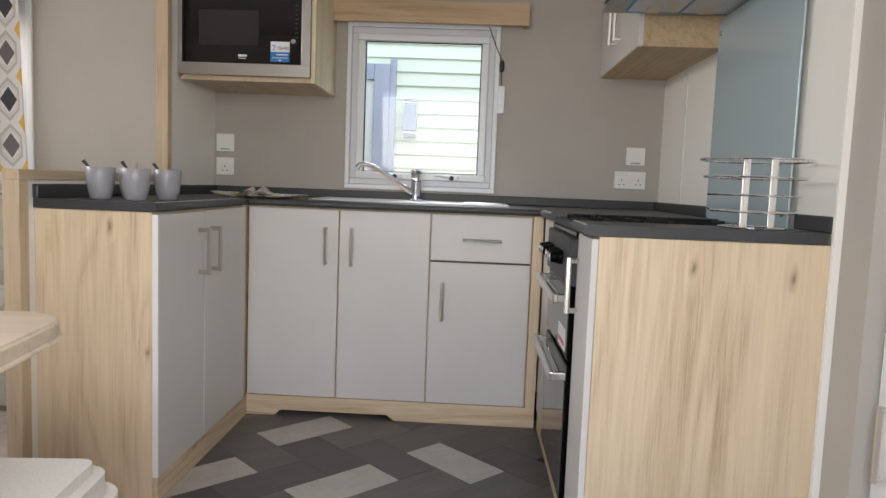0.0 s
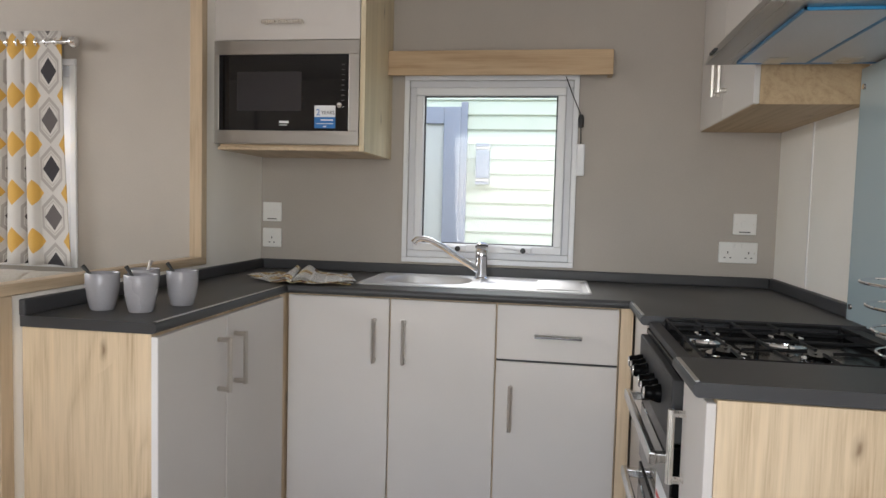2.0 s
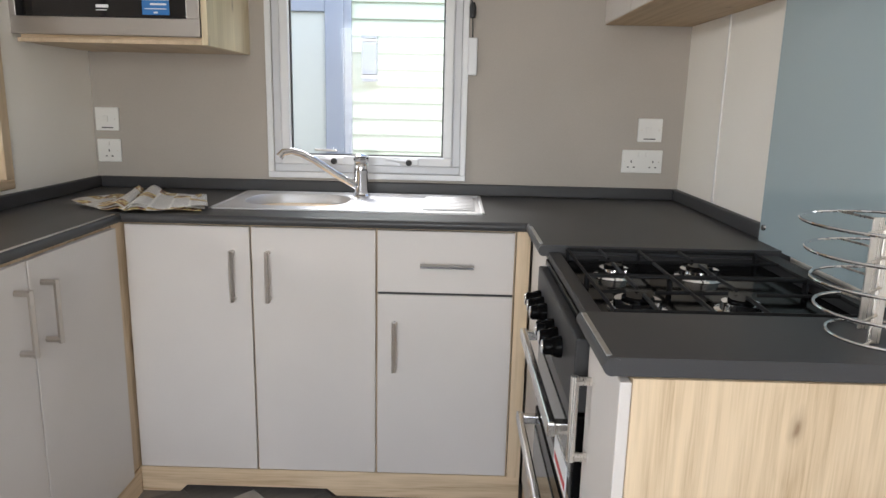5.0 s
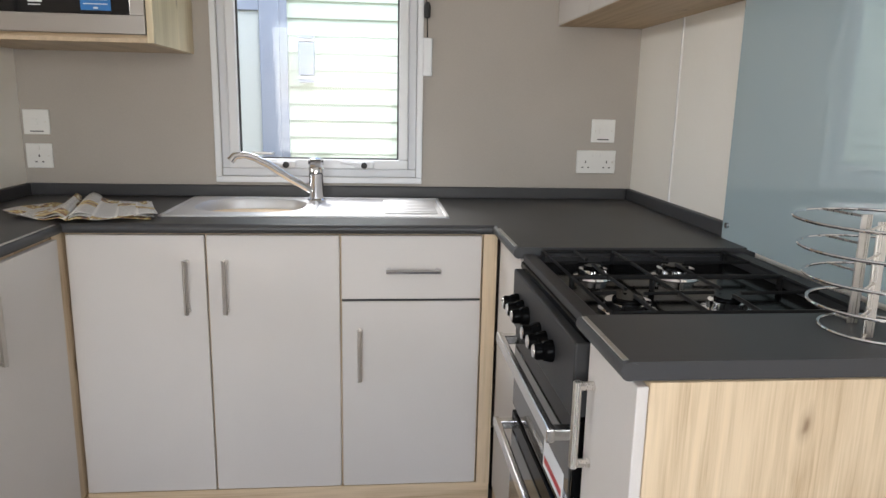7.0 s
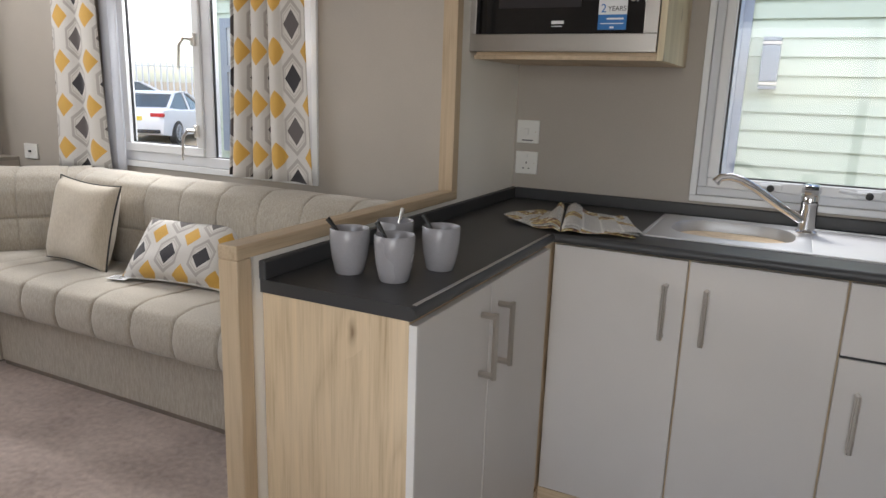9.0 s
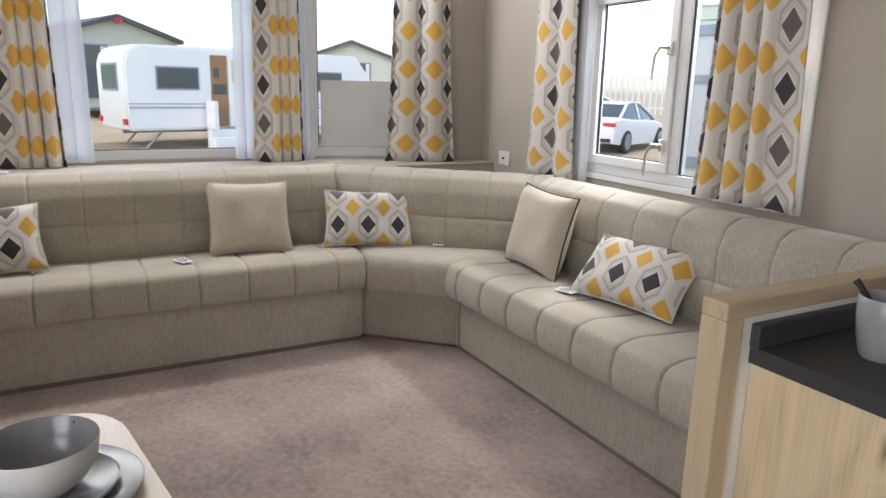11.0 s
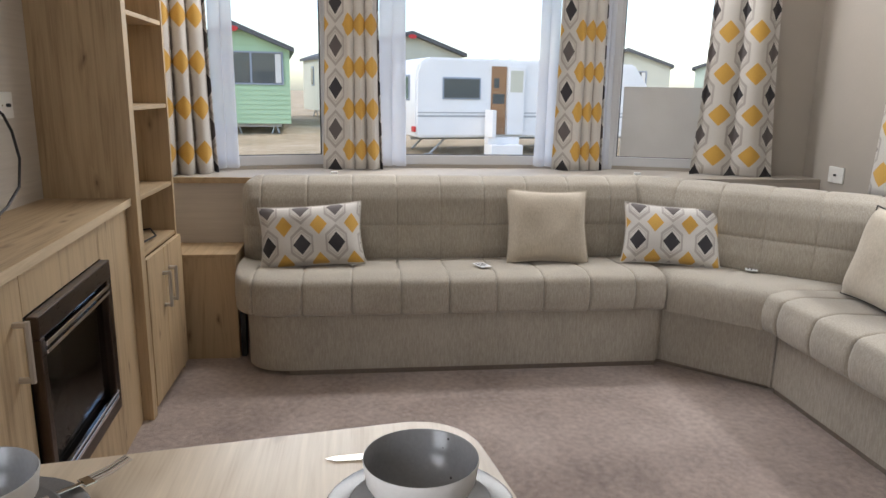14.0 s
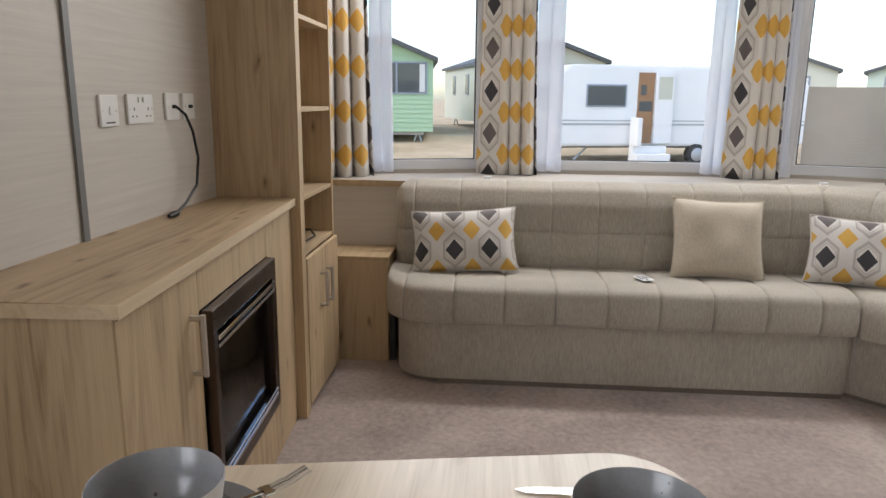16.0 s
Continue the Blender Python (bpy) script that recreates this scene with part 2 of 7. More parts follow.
M_WALL = mottled("wall_vinyl_beige", (0.40, 0.362, 0.318), (0.448, 0.407, 0.36), 0.6, (2, 2, 2), 150, 0.1)
M_WALL_GRAIN = mottled("wall_board_grey", (0.52, 0.47, 0.42), (0.60, 0.55, 0.49), 0.55, (2, 2, 60), 3, 0.08)
M_WHITE_BOARD = mottled("white_wall_board", (0.83, 0.79, 0.72), (0.87, 0.83, 0.77), 0.5, (2, 2, 2), 120, 0.05)
M_CEIL = mottled("ceiling_board", (0.74, 0.72, 0.68), (0.79, 0.77, 0.74), 0.7)
M_OAK_Z, M_OAK_X, M_OAK_Y = oak("oak_upright", "z"), oak("oak_along_x", "x"), oak("oak_along_y", "y")
M_OAK_PALE_Y = oak("oak_trim_pale", "y", (0.52, 0.40, 0.27), (0.34, 0.25, 0.155))
M_OAK_PALE_Z = oak("oak_trim_pale_upright", "z", (0.52, 0.40, 0.27), (0.34, 0.25, 0.155))
M_TABLE = oak("table_oak", "x", (0.67, 0.56, 0.425), (0.54, 0.42, 0.29), 0.33)
M_UNIT_X = oak("lounge_oak_x", "x", (0.46, 0.335, 0.20), (0.25, 0.165, 0.088))
M_UNIT_Z = oak("lounge_oak_z", "z", (0.50, 0.37, 0.225), (0.28, 0.19, 0.105))
M_DOOR = mottled("cashmere_door", (0.60, 0.562, 0.53), (0.64, 0.60, 0.565), 0.42, (2, 2, 2), 160, 0.05)
M_DOOR_EDGE = mottled("white_edge", (0.72, 0.7, 0.68), (0.76, 0.74, 0.72), 0.4)
M_TOP = mottled("charcoal_laminate", (0.034, 0.034, 0.036), (0.052, 0.052, 0.055), 0.45, (1, 1, 1), 500, 0.12)
M_STEEL = brushed("brushed_steel", (0.66, 0.655, 0.65), 0.3)
M_STEEL_Z = brushed("satin_nickel", (0.80, 0.77, 0.73), 0.28, "z")
M_BRONZE = brushed("warm_nickel", (0.56, 0.52, 0.47), 0.4, "z")
M_CHROME = material("chrome", (0.8, 0.8, 0.82), 0.07, 1.0)
M_BLACK = mottled("black_enamel", (0.002, 0.002, 0.0022), (0.0035, 0.0035, 0.0038), 0.10, relief=0.02)
bsdf(M_BLACK).inputs["IOR"].default_value = 1.12
bsdf(M_TOP).inputs["Specular IOR Level"].default_value = 0.5
M_BLACK_MATT = mottled("black_matt", (0.015, 0.015, 0.016), (0.028, 0.028, 0.03), 0.5)
M_IRON = mottled("cast_iron", (0.005, 0.005, 0.0055), (0.010, 0.010, 0.011), 0.5, fine=300, relief=0.3)
bsdf(M_IRON).inputs["Specular IOR Level"].default_value = 0.2
M_DARK_GLASS = material("dark_glass", (0.006, 0.006, 0.007), 0.04)
M_OVEN_GLASS = material("oven_glass", (0.05, 0.048, 0.045), 0.05)
M_PVC = mottled("white_pvc", (0.74, 0.75, 0.77), (0.79, 0.80, 0.82), 0.35, relief=0.02)
M_PVC_IN = mottled("grey_white_frame", (0.62, 0.63, 0.66), (0.67, 0.68, 0.71), 0.4, relief=0.02)
M_SOCKET = mottled("socket_plastic", (0.76, 0.75, 0.72), (0.8, 0.79, 0.76), 0.3, relief=0.0)
M_GLASS = glass_pane("window_glass")
M_SPLASH = material("splashback_glass", (0.37, 0.46, 0.49), 0.02)
bsdf(M_SPLASH).inputs["IOR"].default_value = 1.95
M_MUG = mottled("grey_glaze", (0.27, 0.26, 0.275), (0.31, 0.30, 0.315), 0.25, fine=60, relief=0.03)
M_SOFA = woven("sofa_cloth", (0.31, 0.276, 0.228), (0.455, 0.414, 0.352))
M_LINEN = woven("linen_cushion", (0.42, 0.365, 0.29), (0.55, 0.485, 0.395), fine=330)
M_PRINT = patterned("printed_cloth")
M_CARPET = carpet_material()
M_PLANK = vinyl_plank()
M_PLANK_LIGHT = mottled("pale_vinyl_plank", (0.38, 0.355, 0.32), (0.50, 0.47, 0.43), 0.42, (8, 8, 8), 6, 0.05)
M_SCREED = mottled("floor_joint", (0.02, 0.02, 0.02), (0.03, 0.028, 0.03), 0.8)
M_BOWL_IN = mottled("bowl_grey_inside", (0.20, 0.20, 0.207), (0.25, 0.25, 0.258), 0.2, fine=60, relief=0.02)


def speckle(m):
    """Sparse dark iron specks in a stoneware glaze."""
    v = node(m, "ShaderNodeTexVoronoi", Scale=75.0)
    link(m, mapped(m), v.inputs["Vector"])
    pick = m.node_tree.nodes.new("ShaderNodeSeparateColor")
    link(m, v.outputs["Color"], pick.inputs[0])
    size = math_node(m, "MULTIPLY", math_node(m, "MAXIMUM", 0.0, math_node(m, "SUBTRACT", pick.outputs[0], 0.72)), 0.75)
    mx = m.node_tree.nodes.new("ShaderNodeMix")
    mx.data_type = "RGBA"
    base = bsdf(m).inputs["Base Color"]
    link(m, base.links[0].from_socket, mx.inputs[6])
    mx.inputs[7].default_value = (0.05, 0.045, 0.045, 1)
    link(m, math_node(m, "LESS_THAN", v.outputs["Distance"], size), mx.inputs[0])
    link(m, mx.outputs[2], base)


speckle(M_BOWL_IN)
M_RED = material("red_plastic", (0.5, 0.02, 0.02), 0.4)
M_BLUE_LABEL = material("blue_label", (0.02, 0.16, 0.45), 0.4)
M_WHITE_LABEL = material("white_label", (0.75, 0.76, 0.78), 0.4)
M_BLUE_FILM = material("blue_film", (0.03, 0.22, 0.45), 0.3)
M_FILTER = mottled("aluminium_filter", (0.55, 0.56, 0.58), (0.68, 0.69, 0.72), 0.45, (1, 1, 1), 300, 0.3, 0.6)
M_CABLE = material("black_cable", (0.01, 0.01, 0.01), 0.45)


def voile():
    m = bpy.data.materials.new("white_voile")
    m.use_nodes = True
    t = m.node_tree
    b = t.nodes["Principled BSDF"]
    b.inputs["Base Color"].default_value = (0.85, 0.86, 0.9, 1)
    b.inputs["Roughness"].default_value = 0.9
    tr = t.nodes.new("ShaderNodeBsdfTranslucent")
    tr.inputs["Color"].default_value = (0.85, 0.87, 0.92, 1)
    cl = t.nodes.new("ShaderNodeBsdfTransparent")
    a, c = t.nodes.new("ShaderNodeMixShader"), t.nodes.new("ShaderNodeMixShader")
    a.inputs[0].default_value = 0.55
    c.inputs[0].default_value = 0.3
    out = t.nodes["Material Output"]
    t.links.new(b.outputs[0], a.inputs[1])
    t.links.new(tr.outputs[0], a.inputs[2])
    t.links.new(a.outputs[0], c.inputs[1])
    t.links.new(cl.outputs[0], c.inputs[2])
    t.links.new(c.outputs[0], out.inputs[0])
    return m


M_VOILE = voile()


# ---- mesh tools ----
def clusters(bm):
    """Groups of a mesh's islands that touch or nearly touch."""
    left, isl = set(bm.verts), []
    while left:
        todo, got = [left.pop()], []
        while todo:
            v = todo.pop()
            got.append(v)
            for e in v.link_edges:
                w = e.other_vert(v)
                if w in left:
                    left.remove(w)
                    todo.append(w)
        lo = [min(v.co[k] for v in got) - 0.004 for k in range(3)]
        hi = [max(v.co[k] for v in got) + 0.004 for k in range(3)]
        isl.append([lo, hi, got])
    isl.sort(key=lambda q: tuple(round(c, 4) for c in q[0]))
    merged = True
    while merged:
        merged = False
        for i in range(len(isl)):
            for j in range(i + 1, len(isl)):
                a, b = isl[i], isl[j]
                if all(a[0][k] <= b[1][k] and b[0][k] <= a[1][k] for k in range(3)):
                    isl[i] = [[min(x, y) for x, y in zip(a[0], b[0])], [max(x, y) for x, y in zip(a[1], b[1])], a[2] + b[2]]
                    del isl[j]
                    merged = True
                    break
            if merged:
                break
    return [q[2] for q in isl]


def part(name, bm, mat, parent=None, smooth=False, label=""):
    """A mesh object; pieces that stand apart become parts of their own, beside the first."""
    if len(bm.verts) < 6000:
        groups = clusters(bm)
        if 1 < len(groups) <= 12:
            made = None
            for g in groups:
                keep = set(g)
                index = {v: i for i, v in enumerate(bm.verts)}
                sub = bm.copy()
                sub.verts.ensure_lookup_table()
                gone = [sub.verts[index[v]] for v in bm.verts if v not in keep]
                bmesh.ops.delete(sub, geom=gone, context="VERTS")
                ob = single(name, sub, mat, parent, smooth, label)
                if made is None:
                    made = ob
                    made_more = SIBLINGS.setdefault(ob.name, [])
                else:
                    made_more.append(ob)
            bm.free()
            return made
    return single(name, bm, mat, parent, smooth, label)


SIBLINGS = {}


def single(name, bm, mat, parent=None, smooth=False, label=""):
    me = bpy.data.meshes.new(name)
    bmesh.ops.recalc_face_normals(bm, faces=bm.faces)
    bm.to_mesh(me)
    bm.free()
    me.materials.append(mat)
    if smooth:
        me.polygons.foreach_set("use_smooth", [True] * len(me.polygons))
        me.set_sharp_from_angle(angle=radians(40))
    ob = new(name, me)
    if parent is not None:
        ob.parent = parent
        ob.matrix_parent_inverse = parent.matrix_basis.inverted()
    return tagged(ob, label) if label else ob


def thing(name, at, label, category, group=""):
    ob = new(name)
    ob.empty_display_size = 0.05
    ob.matrix_basis = Matrix.Translation(at)
    return tagged(ob, label, category, group)


def box(bm, x0, x1, y0, y1, z0, z1, bevel=0.0, seg=2):
    r = bmesh.ops.create_cube(bm, size=1.0)
    vs = r["verts"]
    for v in vs:
        v.co = Vector(((x0 + x1) / 2 + v.co.x * (x1 - x0), (y0 + y1) / 2 + v.co.y * (y1 - y0), (z0 + z1) / 2 + v.co.z * (z1 - z0)))
    if bevel:
        es = list({e for v in vs for e in v.link_edges})
        bmesh.ops.bevel(bm, geom=es, offset=bevel, segments=seg, affect="EDGES", profile=0.5)
    return bm


def boxes(*rows, bevel=0.0):
    bm = bmesh.new()
    for r in rows:
        box(bm, *r, bevel=bevel)
    return bm


def lathe(bm, profile, centre, seg=32, axis="z", caps=True):
    """Turns (radius, height) points about an upright line, or about x or y."""
    rings = []
    for r, h in profile:
        ring = []
        for i in range(seg):
            a = 2 * math.pi * i / seg
            p, q = r * math.cos(a), r * math.sin(a)
            d = {"z": (p, q, h), "x": (h, p, q), "y": (p, h, q)}[axis]
            ring.append(bm.verts.new(Vector(centre) + Vector(d)))
        rings.append(ring)
    for a, b in zip(rings, rings[1:]):
        for i in range(seg):
            bm.faces.new((a[i], a[(i + 1) % seg], b[(i + 1) % seg], b[i]))
    for ring in (rings[0], rings[-1]) if caps else ():
        if (ring[0].co - ring[seg // 2].co).length > 1e-5:
            bm.faces.new(ring)
    return bm


def tube(bm, pts, r, seg=10, closed=False):
    """A round bar along points."""
    pts = [Vector(p) for p in pts]
    rings, n, side = [], len(pts), None
    for i, p in enumerate(pts):
        a = pts[(i - 1) % n] if closed or i else p
        b = pts[(i + 1) % n] if closed or i < n - 1 else p
        d = (b - a).normalized()
        if side is None:
            side = d.orthogonal().normalized()
        side = (side - d * side.dot(d)).normalized()
        up = d.cross(side)
        rr = r[i] if isinstance(r, (list, tuple)) else r
        rings.append([bm.verts.new(p + side * (rr * math.cos(2 * math.pi * k / seg)) + up * (rr * math.sin(2 * math.pi * k / seg))) for k in range(seg)])
    for i in range(n if closed else n - 1):
        a, b = rings[i], rings[(i + 1) % n]
        for k in range(seg):
            bm.faces.new((a[k], a[(k + 1) % seg], b[(k + 1) % seg], b[k]))
    if not closed:
        bm.faces.new(rings[0])
        bm.faces.new(rings[-1])
    return bm


def prism(bm, outline, z0, z1, m=None):
    """An upright block over a plan outline."""
    lo = [bm.verts.new((x, y, z0)) for x, y in outline]
    hi = [bm.verts.new((x, y, z1)) for x, y in outline]
    bm.faces.new(lo)
    bm.faces.new(hi)
    n = len(outline)
    for i in range(n):
        bm.faces.new((lo[i], lo[(i + 1) % n], hi[(i + 1) % n], hi[i]))
    if m is not None:
        bmesh.ops.transform(bm, matrix=m, verts=lo + hi)
    return bm


def rounded(w, d, r, seg=6):
    """The outline of a rectangle about the origin with round corners."""
    out = []
    for sx, sy, a0 in ((1, 1, 0), (-1, 1, 90), (-1, -1, 180), (1, -1, 270)):
        for i in range(seg + 1):
            a = radians(a0 + 90 * i / seg)
            out.append((sx * (w / 2 - r) + r * math.cos(a), sy * (d / 2 - r) + r * math.sin(a)))
    return out


def structure(name, bm, mat, label, category="wall", smooth=False):
    ob = part(name, bm, mat, smooth=smooth)
    for o in [ob] + SIBLINGS.get(ob.name, []):
        tagged(o, label, category, kind="structure")
    return ob


# ---- the shell ----
structure("floor", boxes((-5.1, 1.1, -0.12, 3.7, -0.12, -0.012)), M_SCREED, "dark floor deck under carpet and vinyl", "floor")
structure("carpet", boxes((-4.9, -1.3, TV_Y, WIN_Y, -0.011, 0.0)), M_CARPET, "mottled brown-grey cut pile lounge carpet", "carpet")
structure("ceiling", boxes((-5.2, 1.1, -0.2, 3.8, CEIL, CEIL + 0.05)), M_CEIL, "plain white boarded ceiling", "ceiling")


def wall_y(name, y0, y1, x0, x1, holes, mat, label):
    """A wall along x with openings (x0, x1, z0, z1)."""
    bm = bmesh.new()
    x = x0
    for a, b, c, d in sorted(holes):
        box(bm, x, a, y0, y1, -0.1, CEIL)
        box(bm, a, b, y0, y1, -0.1, c)
        box(bm, a, b, y0, y1, d, CEIL)
        x = b
    box(bm, x, x1, y0, y1, -0.1, CEIL)
    return structure(name, bm, mat, label)


KW = (-0.665, 0.035, 1.0, 1.765)         # kitchen window opening
LW = (-3.56, -2.30, 0.915, 1.84)         # lounge side window opening
BW = (-1.05, 0.45, 0.5, 2.0)           # window behind the dining table
wall_y("wall_north", WIN_Y, WIN_Y + 0.06, -5.0, 1.0, [LW, KW], M_WALL, "beige vinyl-faced caravan wall with two windows")
wall_y("wall_south", TV_Y - 0.06, TV_Y, -5.0, 1.1, [BW], M_WALL_GRAIN, "grey-beige grained board wall beside the fireplace unit")
structure("wall_end", boxes((RIGHT_X - 0.004, RIGHT_X + 0.06, 1.80, 1.925, -0.05, CEIL)), M_WALL, "grey-beige wall end beside the worktop")
structure("wall_east", boxes((RIGHT_X, RIGHT_X + 0.06, 1.926, WIN_Y, -0.05, CEIL)), M_WHITE_BOARD, "cream white board wall behind the cooker")
structure("wall_hall", boxes((1.02, 1.08, TV_Y, 1.83, -0.05, CEIL), (RIGHT_X + 0.06, 1.02, 1.80, 1.83, -0.05, CEIL - 0.001)), M_WALL, "beige wall behind the tall cupboard")
structure("trim_corner", boxes((RIGHT_X - 0.022, RIGHT_X, 1.927, 1.9405, 0, CEIL)), M_WHITE_BOARD, "white corner trim at the worktop end", "trim")
structure("trim_joint", boxes((RIGHT_X - 0.004, RIGHT_X, 3.275, 3.283, 0.965, 1.56)), M_DOOR_EDGE, "slim cover strip between wall boards", "trim")
structure("trim_board_joint", boxes((-2.67, -2.645, TV_Y, TV_Y + 0.008, 0.90, CEIL)), mottled("grey_cover_strip", (0.16, 0.155, 0.15), (0.20, 0.195, 0.19), 0.5, relief=0.02), "slim grey cover strip on the board wall", "trim")


def bay_point(y):
    """The bay's plan: x of the facets at y."""
    if y < 0.93:
        return BAY_L + (BAY_C - BAY_L) * (y - TV_Y) / (0.93 - TV_Y)
    if y > 2.57:
        return BAY_C + (BAY_R - BAY_C) * (y - 2.57) / (WIN_Y - 2.57)
    return BAY_C


def facet(y0, y1):
    """Origin, direction and length of a bay facet."""
    a, b = Vector((bay_point(y0), y0, 0)), Vector((bay_point(y1), y1, 0))
    d = b - a
    ang = math.atan2(d.y, d.x)
    return Matrix.Translation(a) @ Matrix.Rotation(ang, 4, "Z"), d.length


FACETS = [facet(TV_Y, 0.93), facet(0.93, 2.57), facet(2.57, WIN_Y)]
SILL_Z, HEAD_Z = 0.915, 1.98


def bay_wall():
    bm = bmesh.new()
    for m, L in FACETS:
        for z0, z1 in ((-0.1, SILL_Z - 0.03), (HEAD_Z + 0.03, CEIL)):
            t = bmesh.new()
            box(t, -0.01, L + 0.01, 0.0, 0.06, z0, z1)
            bmesh.ops.transform(t, matrix=m, verts=t.verts)
            me = bpy.data.meshes.new("tmp")
            t.to_mesh(me)
            t.free()
            bm.from_mesh(me)
            bpy.data.meshes.remove(me)
    t = bmesh.new()
    box(t, 0.735, FACETS[2][1] + 0.01, 0.0, 0.06, SILL_Z - 0.03, HEAD_Z + 0.03)
    bmesh.ops.transform(t, matrix=FACETS[2][0], verts=t.verts)
    me = bpy.data.meshes.new("tmp")
    t.to_mesh(me)
    t.free()
    bm.from_mesh(me)
    bpy.data.meshes.remove(me)
    return structure("wall_west", bm, M_WALL, "beige front bay wall under three big windows")


bay_wall()
structure("bay_ledge", prism(bmesh.new(), [(-4.44, TV_Y), (-4.44, WIN_Y), (BAY_R, WIN_Y), (BAY_C, 2.57), (BAY_C, 0.93), (BAY_L, TV_Y)], 0.845, 0.865), M_WALL, "beige window ledge behind the sofa", "ledge")
structure("bay_panel", boxes((-4.46, -4.442, TV_Y, WIN_Y, 0.0, 0.845)), M_WALL_GRAIN, "grey-beige board panel below the window ledge", "wall panel")
structure("trim_ledge", boxes((-4.438, -4.425, TV_Y, 0.56, 0.838, 0.868)), M_UNIT_X, "thin oak edging along the window ledge", "trim")


def window_frame(name, m, w, z0, z1, splits, label, opening=(), sash=0.045, outer=0.05):
    """A PVC window in a local frame: x along the wall, y outwards. Splits are mullion places; opening lists panes with a sash."""
    base = thing(name, m.translation, label, "window")
    base["kind"] = "structure"
    bars = bmesh.new()
    for r in ((0, w, 0.0, 0.05, z0, z0 + outer), (0, w, 0.0, 0.05, z1 - outer, z1), (0, outer, 0.0, 0.05, z0 + outer, z1 - outer), (w - outer, w, 0.0, 0.05, z0 + outer, z1 - outer)):
        box(bars, *r, bevel=0.004)
    xs = [0.0] + list(splits) + [w]
    for s in splits:
        box(bars, s - 0.03, s + 0.03, 0.0, 0.05, z0 + outer, z1 - outer, bevel=0.004)
    bmesh.ops.transform(bars, matrix=m, verts=bars.verts)
    part("frame", bars, M_PVC_IN, base)
    for i, (a, b) in enumerate(zip(xs, xs[1:])):
        a2 = a + (outer if i == 0 else 0.03)
        b2 = b - (outer if i == len(xs) - 2 else 0.03)
        g0, g1 = z0 + outer, z1 - outer
        if i in opening:
            sb = bmesh.new()
            for r in ((a2, b2, -0.012, 0.035, g0, g0 + sash), (a2, b2, -0.012, 0.035, g1 - sash, g1), (a2, a2 + sash, -0.012, 0.035, g0 + sash, g1 - sash), (b2 - sash, b2, -0.012, 0.035, g0 + sash, g1 - sash)):
                box(sb, *r, bevel=0.005)
            bmesh.ops.transform(sb, matrix=m, verts=sb.verts)
            part("sash", sb, M_PVC, base)
            a2, b2, g0, g1 = a2 + sash, b2 - sash, g0 + sash, g1 - sash
        gasket = boxes((a2, a2 + 0.006, 0.01, 0.02, g0, g1), (b2 - 0.006, b2, 0.01, 0.02, g0, g1), (a2, b2, 0.01, 0.02, g0, g0 + 0.005), (a2, b2, 0.01, 0.02, g1 - 0.005, g1))
        bmesh.ops.transform(gasket, matrix=m, verts=gasket.verts)
        part("gasket", gasket, M_BLACK_MATT, base)
        pane = boxes((a2, b2, 0.018, 0.022, g0, g1))
        bmesh.ops.transform(pane, matrix=m, verts=pane.verts)
        pane_ob = single("pane", pane, M_GLASS, base)
        pane_ob.visible_shadow = False
    return base


for i, ((m, L), lab) in enumerate(zip(FACETS, ("white PVC bay window on an angled facet", "wide white PVC window in the front bay", "white PVC bay window with a paper sheet"))):
    window_frame("window_%d" % (i + 1), m @ Matrix.Translation((0.01, 0, 0)), L - 0.02 if i < 2 else 0.72, SILL_Z - 0.03, HEAD_Z + 0.03, [], lab, outer=0.055)
structure("trim_bay_posts", boxes((BAY_C - 0.01, BAY_C + 0.035, 0.895, 0.965, 0.865, CEIL), (BAY_C - 0.01, BAY_C + 0.035, 2.535, 2.605, 0.865, CEIL), bevel=0.004), M_PVC_IN, "grey-white posts between the bay windows", "trim")

m_side = Matrix.Translation((LW[0], WIN_Y, 0))
window_frame("window_4", m_side, LW[1] - LW[0], LW[2], LW[3], [0.635], "white PVC side window with a tilting sash", opening=(0,))
m_kit = Matrix.Translation((KW[0], WIN_Y, 0))
window_frame("window_5", m_kit, KW[1] - KW[0], KW[2], KW[3], [], "white PVC kitchen window above the sink", opening=(0,), sash=0.034, outer=0.03)


def window_lining(name, hole, w, mat, label):
    a, b, c, d = hole
    bm = boxes((a - w, b + w, WIN_Y - 0.014, WIN_Y, c - w, c), (a - w, b + w, WIN_Y - 0.014, WIN_Y, d, d + w), (a - w, a, WIN_Y - 0.014, WIN_Y, c, d), (b, b + w, WIN_Y - 0.014, WIN_Y, c, d), bevel=0.003)
    structure(name, bm, mat, label, "trim")


window_lining("trim_kitchen_window", KW, 0.022, M_PVC, "white lining round the kitchen window")
window_lining("trim_side_window", LW, 0.03, M_PVC, "white lining round the lounge side window")
window_frame("window_6", Matrix.Translation((BW[0], TV_Y - 0.055, 0)), BW[1] - BW[0], BW[2], BW[3], [1.1], "plain white window behind the dining table")


